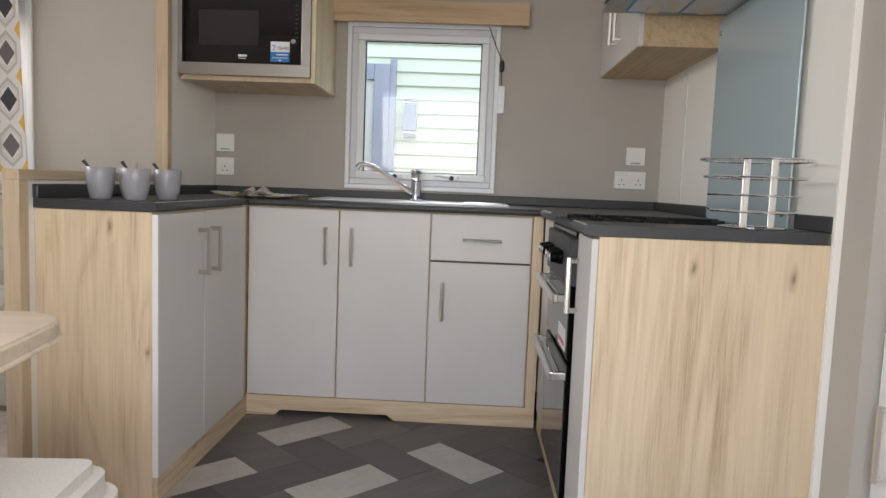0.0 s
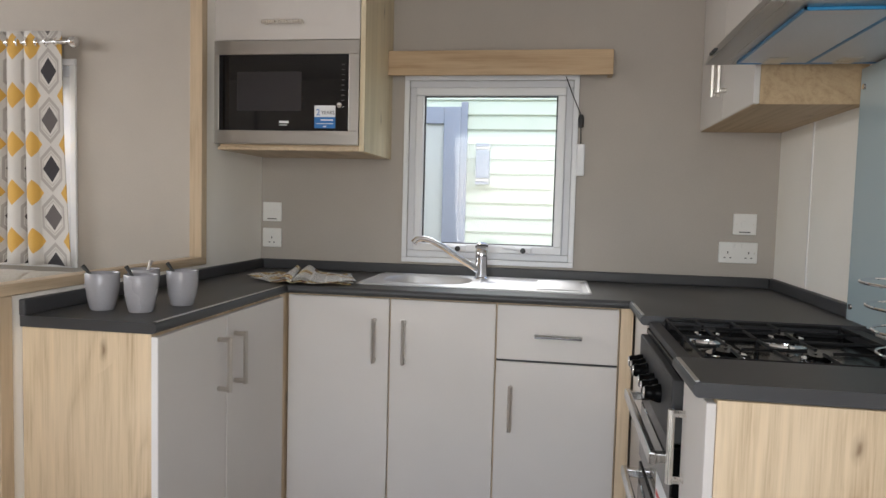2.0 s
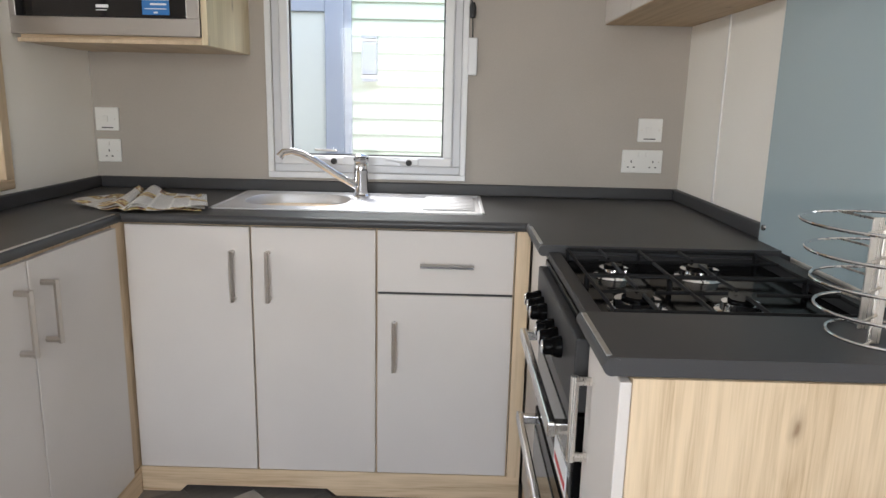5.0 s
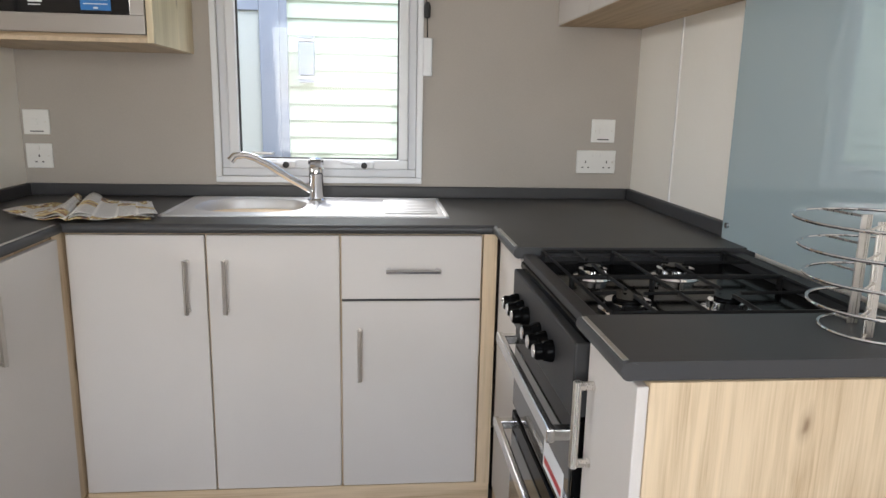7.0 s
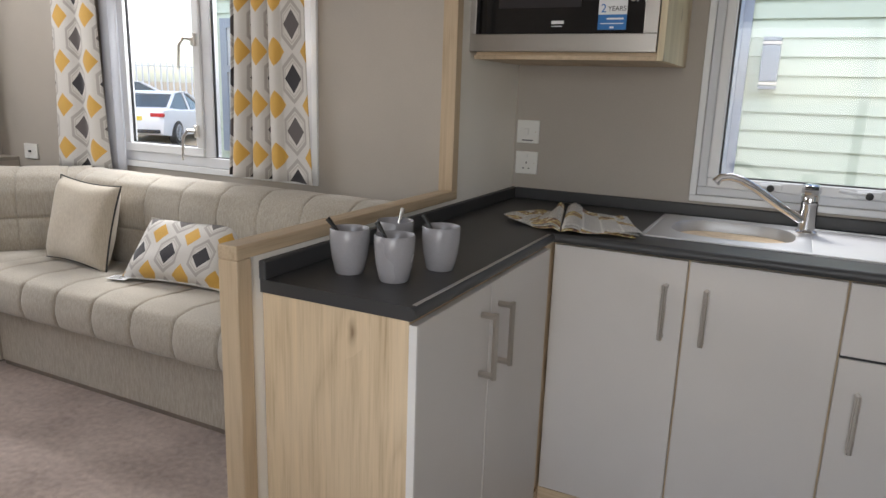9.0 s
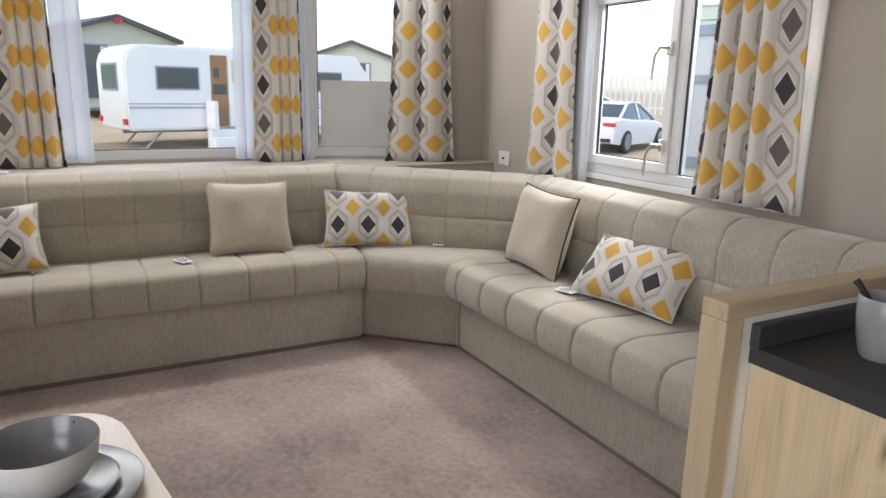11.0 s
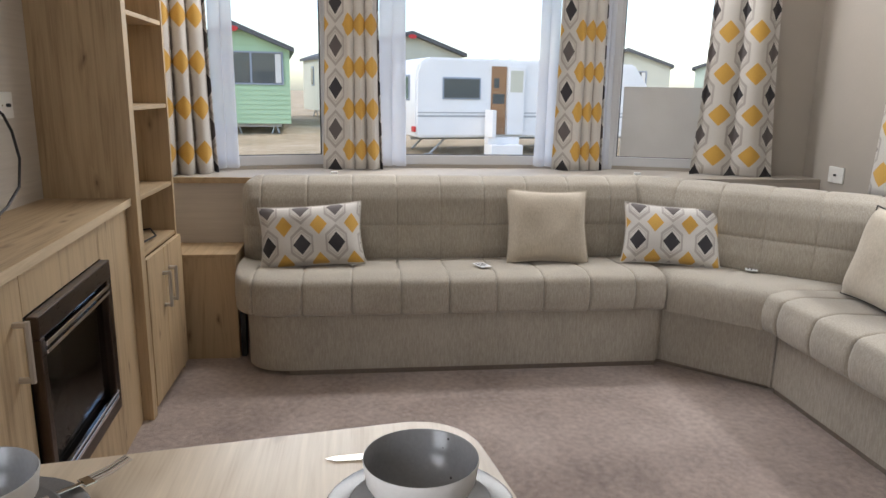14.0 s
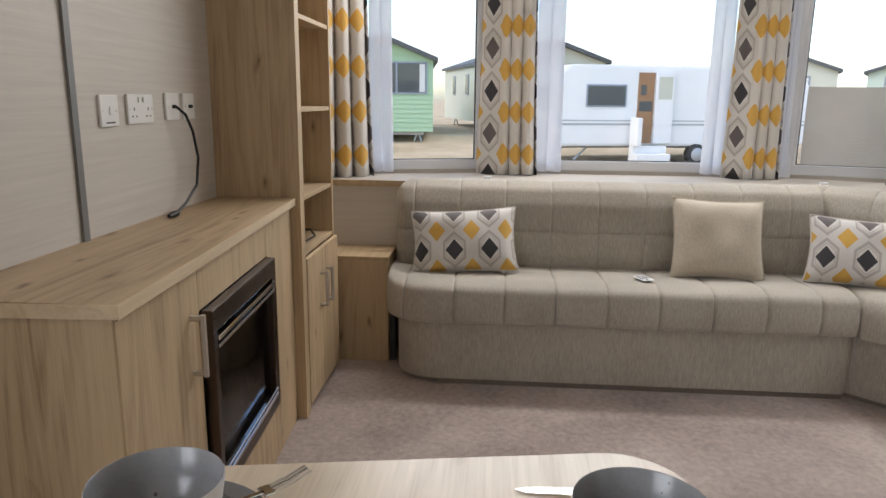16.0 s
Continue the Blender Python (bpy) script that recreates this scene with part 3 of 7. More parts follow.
def window_catch(x, z, tone):
    """A friction catch on the sash's lower rail: a plate with a lever and a black tip."""
    c = thing("window_catch", (x, WIN_Y - 0.02, z), "white window catch with a black tip", "catch", "window catches")
    bm = boxes((x - 0.035, x + 0.035, WIN_Y - 0.026, WIN_Y - 0.012, z - 0.012, z + 0.014), bevel=0.005)
    part("plate", bm, tone, c)
    bm = bmesh.new()
    tube(bm, [(x, WIN_Y - 0.026, z), (x - 0.03, WIN_Y - 0.045, z + 0.006), (x - 0.085, WIN_Y - 0.045, z + 0.012)], 0.006, 8)
    part("lever", bm, tone, c, True)
    bm = bmesh.new()
    lathe(bm, [(0.0, -0.014), (0.011, -0.012), (0.012, 0.0), (0.0, 0.004)], (x, WIN_Y - 0.03, z), 12, "y")
    part("tip", bm, M_BLACK_MATT, c, True)


window_catch(-0.435, 1.045, M_PVC)
window_catch(-0.155, 1.045, M_PVC)


def side_handle(x, z):
    c = thing("casement_lever", (x, WIN_Y - 0.03, z), "grey metal window handle on the sash", "handle", "side window handles")
    part("plate", boxes((x - 0.012, x + 0.012, WIN_Y - 0.03, WIN_Y - 0.012, z - 0.03, z + 0.03), bevel=0.004), M_STEEL_Z, c)
    bm = bmesh.new()
    tube(bm, [(x, WIN_Y - 0.03, z), (x - 0.02, WIN_Y - 0.06, z + 0.005), (x - 0.045, WIN_Y - 0.066, z - 0.03), (x - 0.055, WIN_Y - 0.066, z - 0.14)], [0.009, 0.009, 0.008, 0.006], 8)
    part("lever", bm, M_STEEL_Z, c, True)


side_handle(-2.985, 1.52)
side_handle(-2.985, 1.09)

# ---- low divider between kitchen and lounge ----
structure("wall_divider", boxes((HALF_X - 0.035, HALF_X, 2.165, 3.10, 0.0, 0.978), (HALF_X - 0.035, HALF_X, 3.10, WIN_Y, 0.0, CEIL)), M_WHITE_BOARD, "slim cream divider wall, low beside the worktop")
structure("trim_divider_post", boxes((HALF_X - 0.042, HALF_X + 0.008, 2.125, 2.168, 0.0, 0.98), bevel=0.003), M_OAK_PALE_Z, "pale oak post at the divider end", "trim")
structure("trim_divider_cap", boxes((HALF_X - 0.042, HALF_X + 0.008, 2.125, 3.13, 0.98, 1.01), bevel=0.003), M_OAK_PALE_Y, "pale oak cap on the low divider", "trim")
structure("trim_divider_upright", boxes((HALF_X - 0.042, HALF_X + 0.008, 3.09, 3.13, 1.01, CEIL), bevel=0.003), M_OAK_PALE_Z, "pale oak upright trim on the divider", "trim")


# ---- kitchen units ----
def bar_handle(name, parent, a, b, out, mat=None):
    """A square bar on two feet. a, b: ends on the door face; out: vector away from it."""
    a, b, o = Vector(a), Vector(b), Vector(out)
    bm = bmesh.new()
    d = (b - a).normalized()
    for c in (a + d * 0.008, b - d * 0.008):
        tube(bm, [c, c + o], 0.008, 6)
    tube(bm, [a + o, b + o], 0.0075, 6)
    return part(name, bm, mat or M_STEEL_Z, parent)


def base_unit(name, at, label):
    return thing(name, at, label, "kitchen unit", "kitchen base units")


def panel_door(parent, rng, bevel=0.002, mat=None, name="door"):
    return part(name, boxes(rng, bevel=bevel), mat or M_DOOR, parent)


CF = 3.065   # face of the doors under the sink
u = base_unit("base_unit", (-0.6, 3.3, 0), "cashmere base unit with two tall doors under the sink")
part("body", boxes((-0.985, -0.22, CF + 0.02, WIN_Y, 0.085, 0.896)), M_OAK_Z, u)
d = panel_door(u, (-0.979, -0.600, CF, CF + 0.018, 0.09, 0.89))
bar_handle("handle", d, (-0.652, CF, 0.66), (-0.652, CF, 0.82), (0, -0.026, 0))
d = panel_door(u, (-0.594, -0.217, CF, CF + 0.018, 0.09, 0.89))
bar_handle("handle", d, (-0.543, CF, 0.66), (-0.543, CF, 0.82), (0, -0.026, 0))
u = base_unit("drawer_unit", (0.0, 3.3, 0), "cashmere base unit with a drawer over one door")
part("body", boxes((-0.219, 0.208, CF + 0.02, WIN_Y, 0.085, 0.896)), M_OAK_Z, u)
d = panel_door(u, (-0.211, 0.203, CF, CF + 0.018, 0.698, 0.89), name="drawer")
bar_handle("handle", d, (-0.08, CF, 0.787), (0.08, CF, 0.787), (0, -0.026, 0), M_CHROME)
# black strip puts the shade of the gap below the drawer into colour
part("gap_shade", boxes((-0.211, 0.203, CF + 0.004, CF + 0.0195, 0.6908, 0.6972)), M_BLACK_MATT, u)
d = panel_door(u, (-0.211, 0.203, CF, CF + 0.018, 0.09, 0.69))
bar_handle("handle", d, (-0.158, CF, 0.447), (-0.158, CF, 0.607), (0, -0.026, 0))
structure("trim_corner_post", boxes((-1.01, -0.986, 3.0, CF + 0.02, 0.085, 0.896), (0.209, 0.25, CF, CF + 0.02, 0.085, 0.896)), M_OAK_Z, "oak corner posts between the base units", "trim")


def plinth():
    """Oak plinth with a cut-out for the heater outlet."""
    bm = bmesh.new()
    y0, y1 = CF + 0.004, CF + 0.02
    pts = [(-0.99, 0.0), (-0.86, 0.0), (-0.835, 0.024), (-0.375, 0.024), (-0.345, 0.0), (0.25, 0.0), (0.25, 0.086), (-0.99, 0.086)]
    a = [bm.verts.new((x, y0, z)) for x, z in pts]
    b = [bm.verts.new((x, y1, z)) for x, z in pts]
    bm.faces.new(a)
    bm.faces.new(b)
    for i in range(len(pts)):
        bm.faces.new((a[i], a[(i + 1) % len(pts)], b[(i + 1) % len(pts)], b[i]))
    structure("plinth", bm, M_OAK_X, "oak plinth board with a shallow cut-out", "plinth")
    structure("plinth_side", boxes((-0.995, -0.979, 2.22, 3.06, 0.0, 0.086)), M_OAK_Y, "oak plinth under the side unit", "plinth")
    structure("plinth_cooker", boxes((0.262, 0.278, 1.962, 3.06, 0.0, 0.086)), M_OAK_Y, "oak plinth under the cooker unit", "plinth")


plinth()

LF = -0.97   # face of the side unit's doors
u = base_unit("side_unit", (-1.15, 2.6, 0), "cashmere side unit with two doors and an oak end")
part("body", boxes((HALF_X, LF - 0.02, 2.225, 2.995, 0.086, 0.896)), M_OAK_Z, u)
part("end_panel", boxes((HALF_X + 0.002, LF - 0.018, 2.205, 2.224, 0.0, 0.8965), bevel=0.001), M_OAK_Z, u, label="knotty oak end panel")
part("edge", boxes((LF - 0.017, LF, 2.203, 2.2075, 0.088, 0.89)), M_DOOR_EDGE, u)
d = panel_door(u, (LF - 0.018, LF, 2.208, 2.563, 0.09, 0.89))
bar_handle("handle", d, (LF, 2.512, 0.675), (LF, 2.512, 0.835), (0.036, 0, 0), M_BRONZE)
d = panel_door(u, (LF - 0.018, LF, 2.568, 2.996, 0.09, 0.89))
bar_handle("handle", d, (LF, 2.615, 0.675), (LF, 2.615, 0.835), (0.036, 0, 0), M_BRONZE)

RF = 0.255   # face of the cooker side
u = base_unit("end_unit", (0.55, 2.1, 0), "narrow base unit beside the cooker with oak end")
part("body", boxes((RF + 0.02, RIGHT_X, 1.962, 2.163, 0.0, 0.896)), M_OAK_Z, u)
part("end_panel", boxes((RF + 0.018, RIGHT_X - 0.022, 1.941, 1.961, 0.0, 0.8965), bevel=0.001), M_OAK_Z, u, label="knotty oak end panel")
d = panel_door(u, (RF, RF + 0.0175, 1.943, 2.160, 0.09, 0.89))
bar_handle("handle", d, (RF, 2.125, 0.667), (RF, 2.125, 0.823), (-0.028, 0, 0))
u = base_unit("filler_unit", (0.55, 2.9, 0), "slim filler unit between cooker and corner")
part("body", boxes((RF + 0.02, RIGHT_X, 2.727, CF - 0.002, 0.0, 0.896)), M_OAK_Z, u)
panel_door(u, (RF, RF + 0.018, 2.73, 3.04, 0.09, 0.89))


def worktop():
    """One U-shaped charcoal top with a hole for the bowl and a gap for the cooker."""
    t = thing("worktop", (-0.3, 3.3, 0.9), "charcoal laminate worktop with upstand round the kitchen", "worktop")
    z0, z1 = TOP - 0.028, TOP
    f = 3.05
    part("slab", boxes((HALF_X, -0.985, 2.2, WIN_Y, z0, z1), (-0.985, -0.70, f, WIN_Y, z0, z1), (-0.70, -0.34, f, 3.235, z0, z1), (-0.70, -0.34, 3.555, WIN_Y, z0, z1), (-0.34, 0.244, f, WIN_Y, z0, z1)), M_TOP, t)
    part("slab", boxes((0.244, RIGHT_X, 2.725, WIN_Y, z0, z1), (0.244, RIGHT_X - 0.026, 1.946, 2.165, z0, z1)), M_TOP, t)
    r = 0.014
    for a, b in (((-0.985, 2.198), (-0.985, f)), ((-0.985, f), (0.244, f)), ((0.244, 2.723), (0.244, f)), ((0.244, 1.944), (0.244, 2.1665))):
        nose = bmesh.new()
        tube(nose, [(*a, (z0 + z1) / 2), (*b, (z0 + z1) / 2)], r, 16)
        part("nosing", nose, M_TOP, t, True)
    for row in ((HALF_X + 0.019, RIGHT_X - 0.019, WIN_Y - 0.018, WIN_Y, z1, z1 + 0.042), (HALF_X, HALF_X + 0.018, 2.195, WIN_Y - 0.001, z1, z1 + 0.042), (RIGHT_X - 0.018, RIGHT_X, 2.865, WIN_Y - 0.001, z1, z1 + 0.042), (RIGHT_X - 0.018, RIGHT_X, 1.955, 2.16, z1, z1 + 0.042)):
        part("upstand", boxes(row, bevel=0.004), M_TOP, t)
    # thin steel strips along the front edges of the two side runs
    lip = boxes((-0.988, -0.980, 2.215, 3.02, z1 - 0.0015, z1 + 0.0008), (0.236, 0.244, 1.955, 2.155, z1 - 0.0015, z1 + 0.0008), (0.236, 0.244, 2.745, 2.99, z1 - 0.0015, z1 + 0.0008))
    part("edge_strip", lip, M_STEEL, t, label="thin brushed steel strip on the edge")


worktop()


def sink():
    steel = brushed("sink_steel", (0.58, 0.58, 0.59), 0.5)
    s = thing("sink", (-0.32, 3.37, TOP), "stainless steel inset sink with a bowl and drainer", "sink")
    z = TOP + 0.004
    bm = bmesh.new()
    x0, x1, y0, y1 = -0.755, 0.115, 3.165, 3.59
    cx, cy = -0.52, 3.395
    inner = [(cx + 0.176 * math.copysign(abs(math.cos(a)) ** 0.72, math.cos(a)), cy + 0.152 * math.copysign(abs(math.sin(a)) ** 0.72, math.sin(a))) for a in [2 * math.pi * i / 48 for i in range(48)]]
    # flange: an outer rectangle stitched to the bowl's rim
    outer = []
    for px, py in inner:
        dx, dy = px - cx, py - cy
        k = min(((x0 - cx) / dx if dx < 0 else (-0.30 - cx) / dx) if abs(dx) > 1e-6 else 9e9, ((y0 - cy) / dy if dy < 0 else (y1 - cy) / dy) if abs(dy) > 1e-6 else 9e9)
        outer.append((cx + dx * k, cy + dy * k))
    ro = [bm.verts.new((*p, z - 0.003)) for p in outer]
    rm = [bm.verts.new((p[0] + (q[0] - p[0]) * 0.1, p[1] + (q[1] - p[1]) * 0.1, z)) for p, q in zip(outer, inner)]
    rings = [ro, rm]
    for k, dz in ((1.0, 0.0), (0.975, -0.008), (0.955, -0.03), (0.93, -0.11), (0.85, -0.135), (0.5, -0.142), (0.12, -0.146)):
        rings.append([bm.verts.new((cx + (p[0] - cx) * k, cy + (p[1] - cy) * k, z + dz)) for p in inner])
    for a, b in zip(rings, rings[1:]):
        for i in range(48):
            bm.faces.new((a[i], a[(i + 1) % 48], b[(i + 1) % 48], b[i]))
    bm.faces.new(rings[-1])
    part("bowl", bm, steel, s, True)
    bm = boxes((-0.302, x1, y0, y1, TOP - 0.002, z - 0.002), bevel=0.002)
    part("drainer", bm, steel, s)
    bm = bmesh.new()
    for i in range(9):
        y = 3.235 + i * 0.034
        tube(bm, [(-0.085, y, z - 0.003), (-0.07, y, z - 0.001), (0.07, y, z - 0.001), (0.085, y, z - 0.003)], 0.006, 8)
    part("ribs", bm, steel, s, True)
    rim = boxes((x0, x1, y0, y0 + 0.012, TOP, z + 0.002), (x0, x1, y1 - 0.012, y1, TOP, z + 0.002), (x0, x0 + 0.012, y0, y1, TOP, z + 0.002), (x1 - 0.012, x1, y0, y1, TOP, z + 0.002), bevel=0.002)
    part("rim", rim, steel, s)
    bm = bmesh.new()
    lathe(bm, [(0.0, 0.002), (0.03, 0.003), (0.038, 0.0), (0.04, -0.004)], (cx, cy, z - 0.144), 24)
    part("waste", bm, M_CHROME, s, True)


sink()


def tap():
    t = thing("tap", (-0.318, 3.50, TOP), "chrome mixer tap with a swung spout", "tap")
    bm = bmesh.new()
    lathe(bm, [(0.0, 0.0), (0.031, 0.0), (0.031, 0.006), (0.025, 0.012), (0.024, 0.085), (0.026, 0.09), (0.026, 0.118), (0.021, 0.124), (0.0, 0.125)], (-0.318, 3.50, TOP + 0.003), 24)
    part("body", bm, M_CHROME, t, True)
    bm = bmesh.new()
    lathe(bm, [(0.0, 0.0), (0.022, 0.0), (0.027, 0.01), (0.026, 0.03), (0.018, 0.034), (0.0, 0.034)], (-0.318, 3.50, TOP + 0.122), 8)
    part("knob", bm, M_CHROME, t, True)
    bm = bmesh.new()
    tube(bm, [(-0.335, 3.485, TOP + 0.045), (-0.40, 3.46, TOP + 0.085), (-0.47, 3.435, TOP + 0.135), (-0.515, 3.42, TOP + 0.160), (-0.545, 3.41, TOP + 0.168), (-0.572, 3.40, TOP + 0.164), (-0.585, 3.395, TOP + 0.148)], [0.013, 0.0125, 0.012, 0.012, 0.012, 0.0125, 0.014], 14)
    part("spout", bm, M_CHROME, t, True)


tap()


def newsprint():
    """Columns of grey text lines with some printed pictures."""
    m = material("newsprint", (0.6, 0.58, 0.54), 0.7)
    uv = mapped(m, (1, 1, 1), "UV")
    sp = m.node_tree.nodes.new("ShaderNodeSeparateXYZ")
    link(m, uv, sp.inputs[0])
    u, v = sp.outputs[0], sp.outputs[1]
    cell = m.node_tree.nodes.new("ShaderNodeCombineXYZ")
    link(m, math_node(m, "FLOOR", math_node(m, "MULTIPLY", u, 4.0)), cell.inputs[0])
    link(m, math_node(m, "FLOOR", math_node(m, "MULTIPLY", v, 5.0)), cell.inputs[1])
    wn = m.node_tree.nodes.new("ShaderNodeTexWhiteNoise")
    link(m, cell.outputs[0], wn.inputs["Vector"])
    photo = math_node(m, "GREATER_THAN", wn.outputs["Value"], 0.55)
    line = math_node(m, "LESS_THAN", math_node(m, "FRACT", math_node(m, "MULTIPLY", v, 42.0)), 0.45)
    margin = math_node(m, "GREATER_THAN", math_node(m, "FRACT", math_node(m, "MULTIPLY", u, 4.0)), 0.12)
    text = math_node(m, "MULTIPLY", math_node(m, "MULTIPLY", line, margin), 0.6)
    pic = ramp(m, noise_of(m, uv, 9.0, 3, 0.7), ((0.34, (0.04, 0.04, 0.05)), (0.46, (0.30, 0.16, 0.10)), (0.54, (0.55, 0.45, 0.16)), (0.64, (0.72, 0.70, 0.66))))
    a = m.node_tree.nodes.new("ShaderNodeMix")
    b = m.node_tree.nodes.new("ShaderNodeMix")
    a.data_type = b.data_type = "RGBA"
    link(m, text, a.inputs[0])
    a.inputs[6].default_value, a.inputs[7].default_value = (0.66, 0.64, 0.60, 1), (0.12, 0.12, 0.13, 1)
    link(m, photo, b.inputs[0])
    link(m, a.outputs[2], b.inputs[6])
    link(m, pic, b.inputs[7])
    link(m, b.outputs[2], bsdf(m).inputs["Base Color"])
    return m


def newspaper():
    """An opened newspaper: two wings that rise to a rolled spine, with loose leaves under them."""
    n = thing("newspaper", (-0.98, 3.2, TOP), "opened newspaper with a rolled spine on the worktop", "newspaper")
    paper = newsprint()
    wings = (((-0.958, 3.035), (-1.045, 3.36), (-1.178, 3.145), (-1.14, 3.30)), ((-0.955, 3.04), (-1.035, 3.365), (-0.735, 3.105), (-0.842, 3.395)))
    for side, (s0, s1, o0, o1) in enumerate(wings):
        for leaf in range(3):
            bm = bmesh.new()
            uv = bm.loops.layers.uv.new("UVMap")
            nu, nv = 16, 10
            grid = []
            for i in range(nu + 1):
                k = i / nu
                row = []
                for j in range(nv + 1):
                    h = j / nv
                    a = Vector(s0) * (1 - h) + Vector(s1) * h
                    b = Vector(o0) * (1 - h) + Vector(o1) * h
                    p = a + (b - a) * k * (1 - 0.04 * leaf)
                    roll = (0.034 - 0.008 * leaf) * math.exp(-((k - 0.12) / 0.16) ** 2) * (0.55 + 0.45 * h)
                    curl = 0.006 * (1 + math.sin(7 * k + 3 * h + 2 * side + leaf)) * k
                    row.append(bm.verts.new((p.x, p.y, TOP + 0.0035 + 0.0035 * (2 - leaf) + roll + curl)))
                grid.append(row)
            for i in range(nu):
                for j in range(nv):
                    f = bm.faces.new((grid[i][j], grid[i + 1][j], grid[i + 1][j + 1], grid[i][j + 1]))
                    for lp, (p, q) in zip(f.loops, ((i, j), (i + 1, j), (i + 1, j + 1), (i, j + 1))):
                        lp[uv].uv = (p / nu + side * 3 + leaf, q / nv)
            ob = single("sheet", bm, paper, n, True)
            th = ob.modifiers.new("thick", "SOLIDIFY")
            th.thickness, th.offset = 0.0012, 0.0


newspaper()


def mug(at, spoon):
    m = thing("mug", at, "light grey glazed mug with a teaspoon in it", "mug", "mugs on the worktop")
    x, y, z = at
    bm = bmesh.new()
    lathe(bm, [(0.0, 0.0), (0.029, 0.0), (0.032, 0.004), (0.039, 0.035), (0.043, 0.07), (0.0435, 0.098), (0.042, 0.1), (0.0405, 0.098), (0.039, 0.07), (0.035, 0.035), (0.028, 0.008), (0.0, 0.007)], (x, y, z), 32)
    part("cup", bm, M_MUG, m, True)
    a = radians(spoon)
    tip = Vector((x + 0.05 * math.cos(a), y + 0.05 * math.sin(a), z + 0.118))
    bm = bmesh.new()
    tube(bm, [(x - 0.015 * math.cos(a), y - 0.015 * math.sin(a), z + 0.012), tuple((Vector((x, y, z + 0.06)) + tip) / 2), tip], [0.004, 0.003, 0.006], 8)
    part("spoon", bm, M_CABLE if spoon != 100 else M_CHROME, m, True)


mug((-1.222, 2.350, TOP), 200)
mug((-1.106, 2.346, TOP), 170)
mug((-1.068, 2.487, TOP), 175)
mug((-1.188, 2.487, TOP), 100)


def socket_plate(at, w, kind, name="socket", wall="n", group="wall sockets"):
    """A white electrical plate; wall n faces -y, s faces +y."""
    x, y, z = at
    s = -1 if wall == "n" else 1
    t = thing(name, at, {"switch": "white fused switch plate on the wall", "single": "white single three-pin wall socket", "double": "white double three-pin wall socket", "blank": "white aerial outlet plate on the wall"}[kind], "socket", group)
    h = 0.086

    def bx(x0, x1, d0, d1, z0, z1, bevel=0.0):
        return boxes((x + x0, x + x1, min(y + s * d0, y + s * d1), max(y + s * d0, y + s * d1), z + z0, z + z1), bevel=bevel)

    part("plate", bx(-w / 2, w / 2, 0, 0.009, -h / 2, h / 2, 0.003), M_SOCKET, t)
    bm = bmesh.new()
    if kind in ("single", "double"):
        for c in ((0,) if kind == "single" else (-w / 4 - 0.003, w / 4 + 0.003)):
            for a, b in ((0, 0.008), (-0.011, -0.013), (0.011, -0.013)):
                k = (0.002, 0.0045) if a == 0 else (0.0035, 0.002)
                box(bm, x + c + a - k[0], x + c + a + k[0], min(y + s * 0.0085, y + s * 0.0097), max(y + s * 0.0085, y + s * 0.0097), z + b - 0.008 - k[1], z + b - 0.008 + k[1])
        part("pin_holes", bm, M_BLACK_MATT, t)
        bm = bmesh.new()
        for c in ((0.0,) if kind == "single" else (-0.014, 0.014)):
            box(bm, x + c - 0.005, x + c + 0.005, min(y + s * 0.009, y + s * 0.014), max(y + s * 0.009, y + s * 0.014), z + 0.019, z + 0.035, bevel=0.002)
        part("rocker", bm, M_SOCKET, t)
    elif kind == "switch":
        box(bm, x - 0.016, x + 0.004, min(y + s * 0.009, y + s * 0.0125), max(y + s * 0.009, y + s * 0.0125), z - 0.012, z + 0.012, bevel=0.002)
        part("rocker", bm, M_SOCKET, t)
        part("marking", bx(-0.022, 0.022, 0.009, 0.0096, -0.034, -0.030), M_BLACK_MATT, t)
    else:
        lathe(bm, [(0.0, 0.0), (0.006, 0.0), (0.006, s * 0.012), (0.0, s * 0.012)], (x, y + s * 0.008, z), 12, "y")
        part("outlet", bm, M_BLACK_MATT, t)
    bm = bmesh.new()
    for sx in (-1, 1):
        lathe(bm, [(0.0, 0.0), (0.003, 0.0), (0.003, s * 0.001), (0.0, s * 0.001)], (x + sx * (w / 2 - 0.012), y + s * 0.009, z), 8, "y")
    part("screw", bm, M_STEEL_Z, t)


socket_plate((-1.290, WIN_Y, 1.181), 0.088, "switch", "switch")
socket_plate((-1.290, WIN_Y, 1.064), 0.088, "single")
socket_plate((0.738, WIN_Y, 1.184), 0.09, "switch", "switch")
socket_plate((0.717, WIN_Y, 1.068), 0.15, "double")
socket_plate((-4.31, WIN_Y, 0.905), 0.12, "blank", "outlet_plate")
socket_plate((-2.815, TV_Y, 1.232), 0.09, "switch", "switch", "s")
socket_plate((-2.985, TV_Y, 1.235), 0.15, "double", "socket", "s")
socket_plate((-3.19, TV_Y, 1.240), 0.09, "blank", "outlet_plate", "s")
socket_plate((-3.31, TV_Y, 1.240), 0.086, "blank", "outlet_plate", "s")


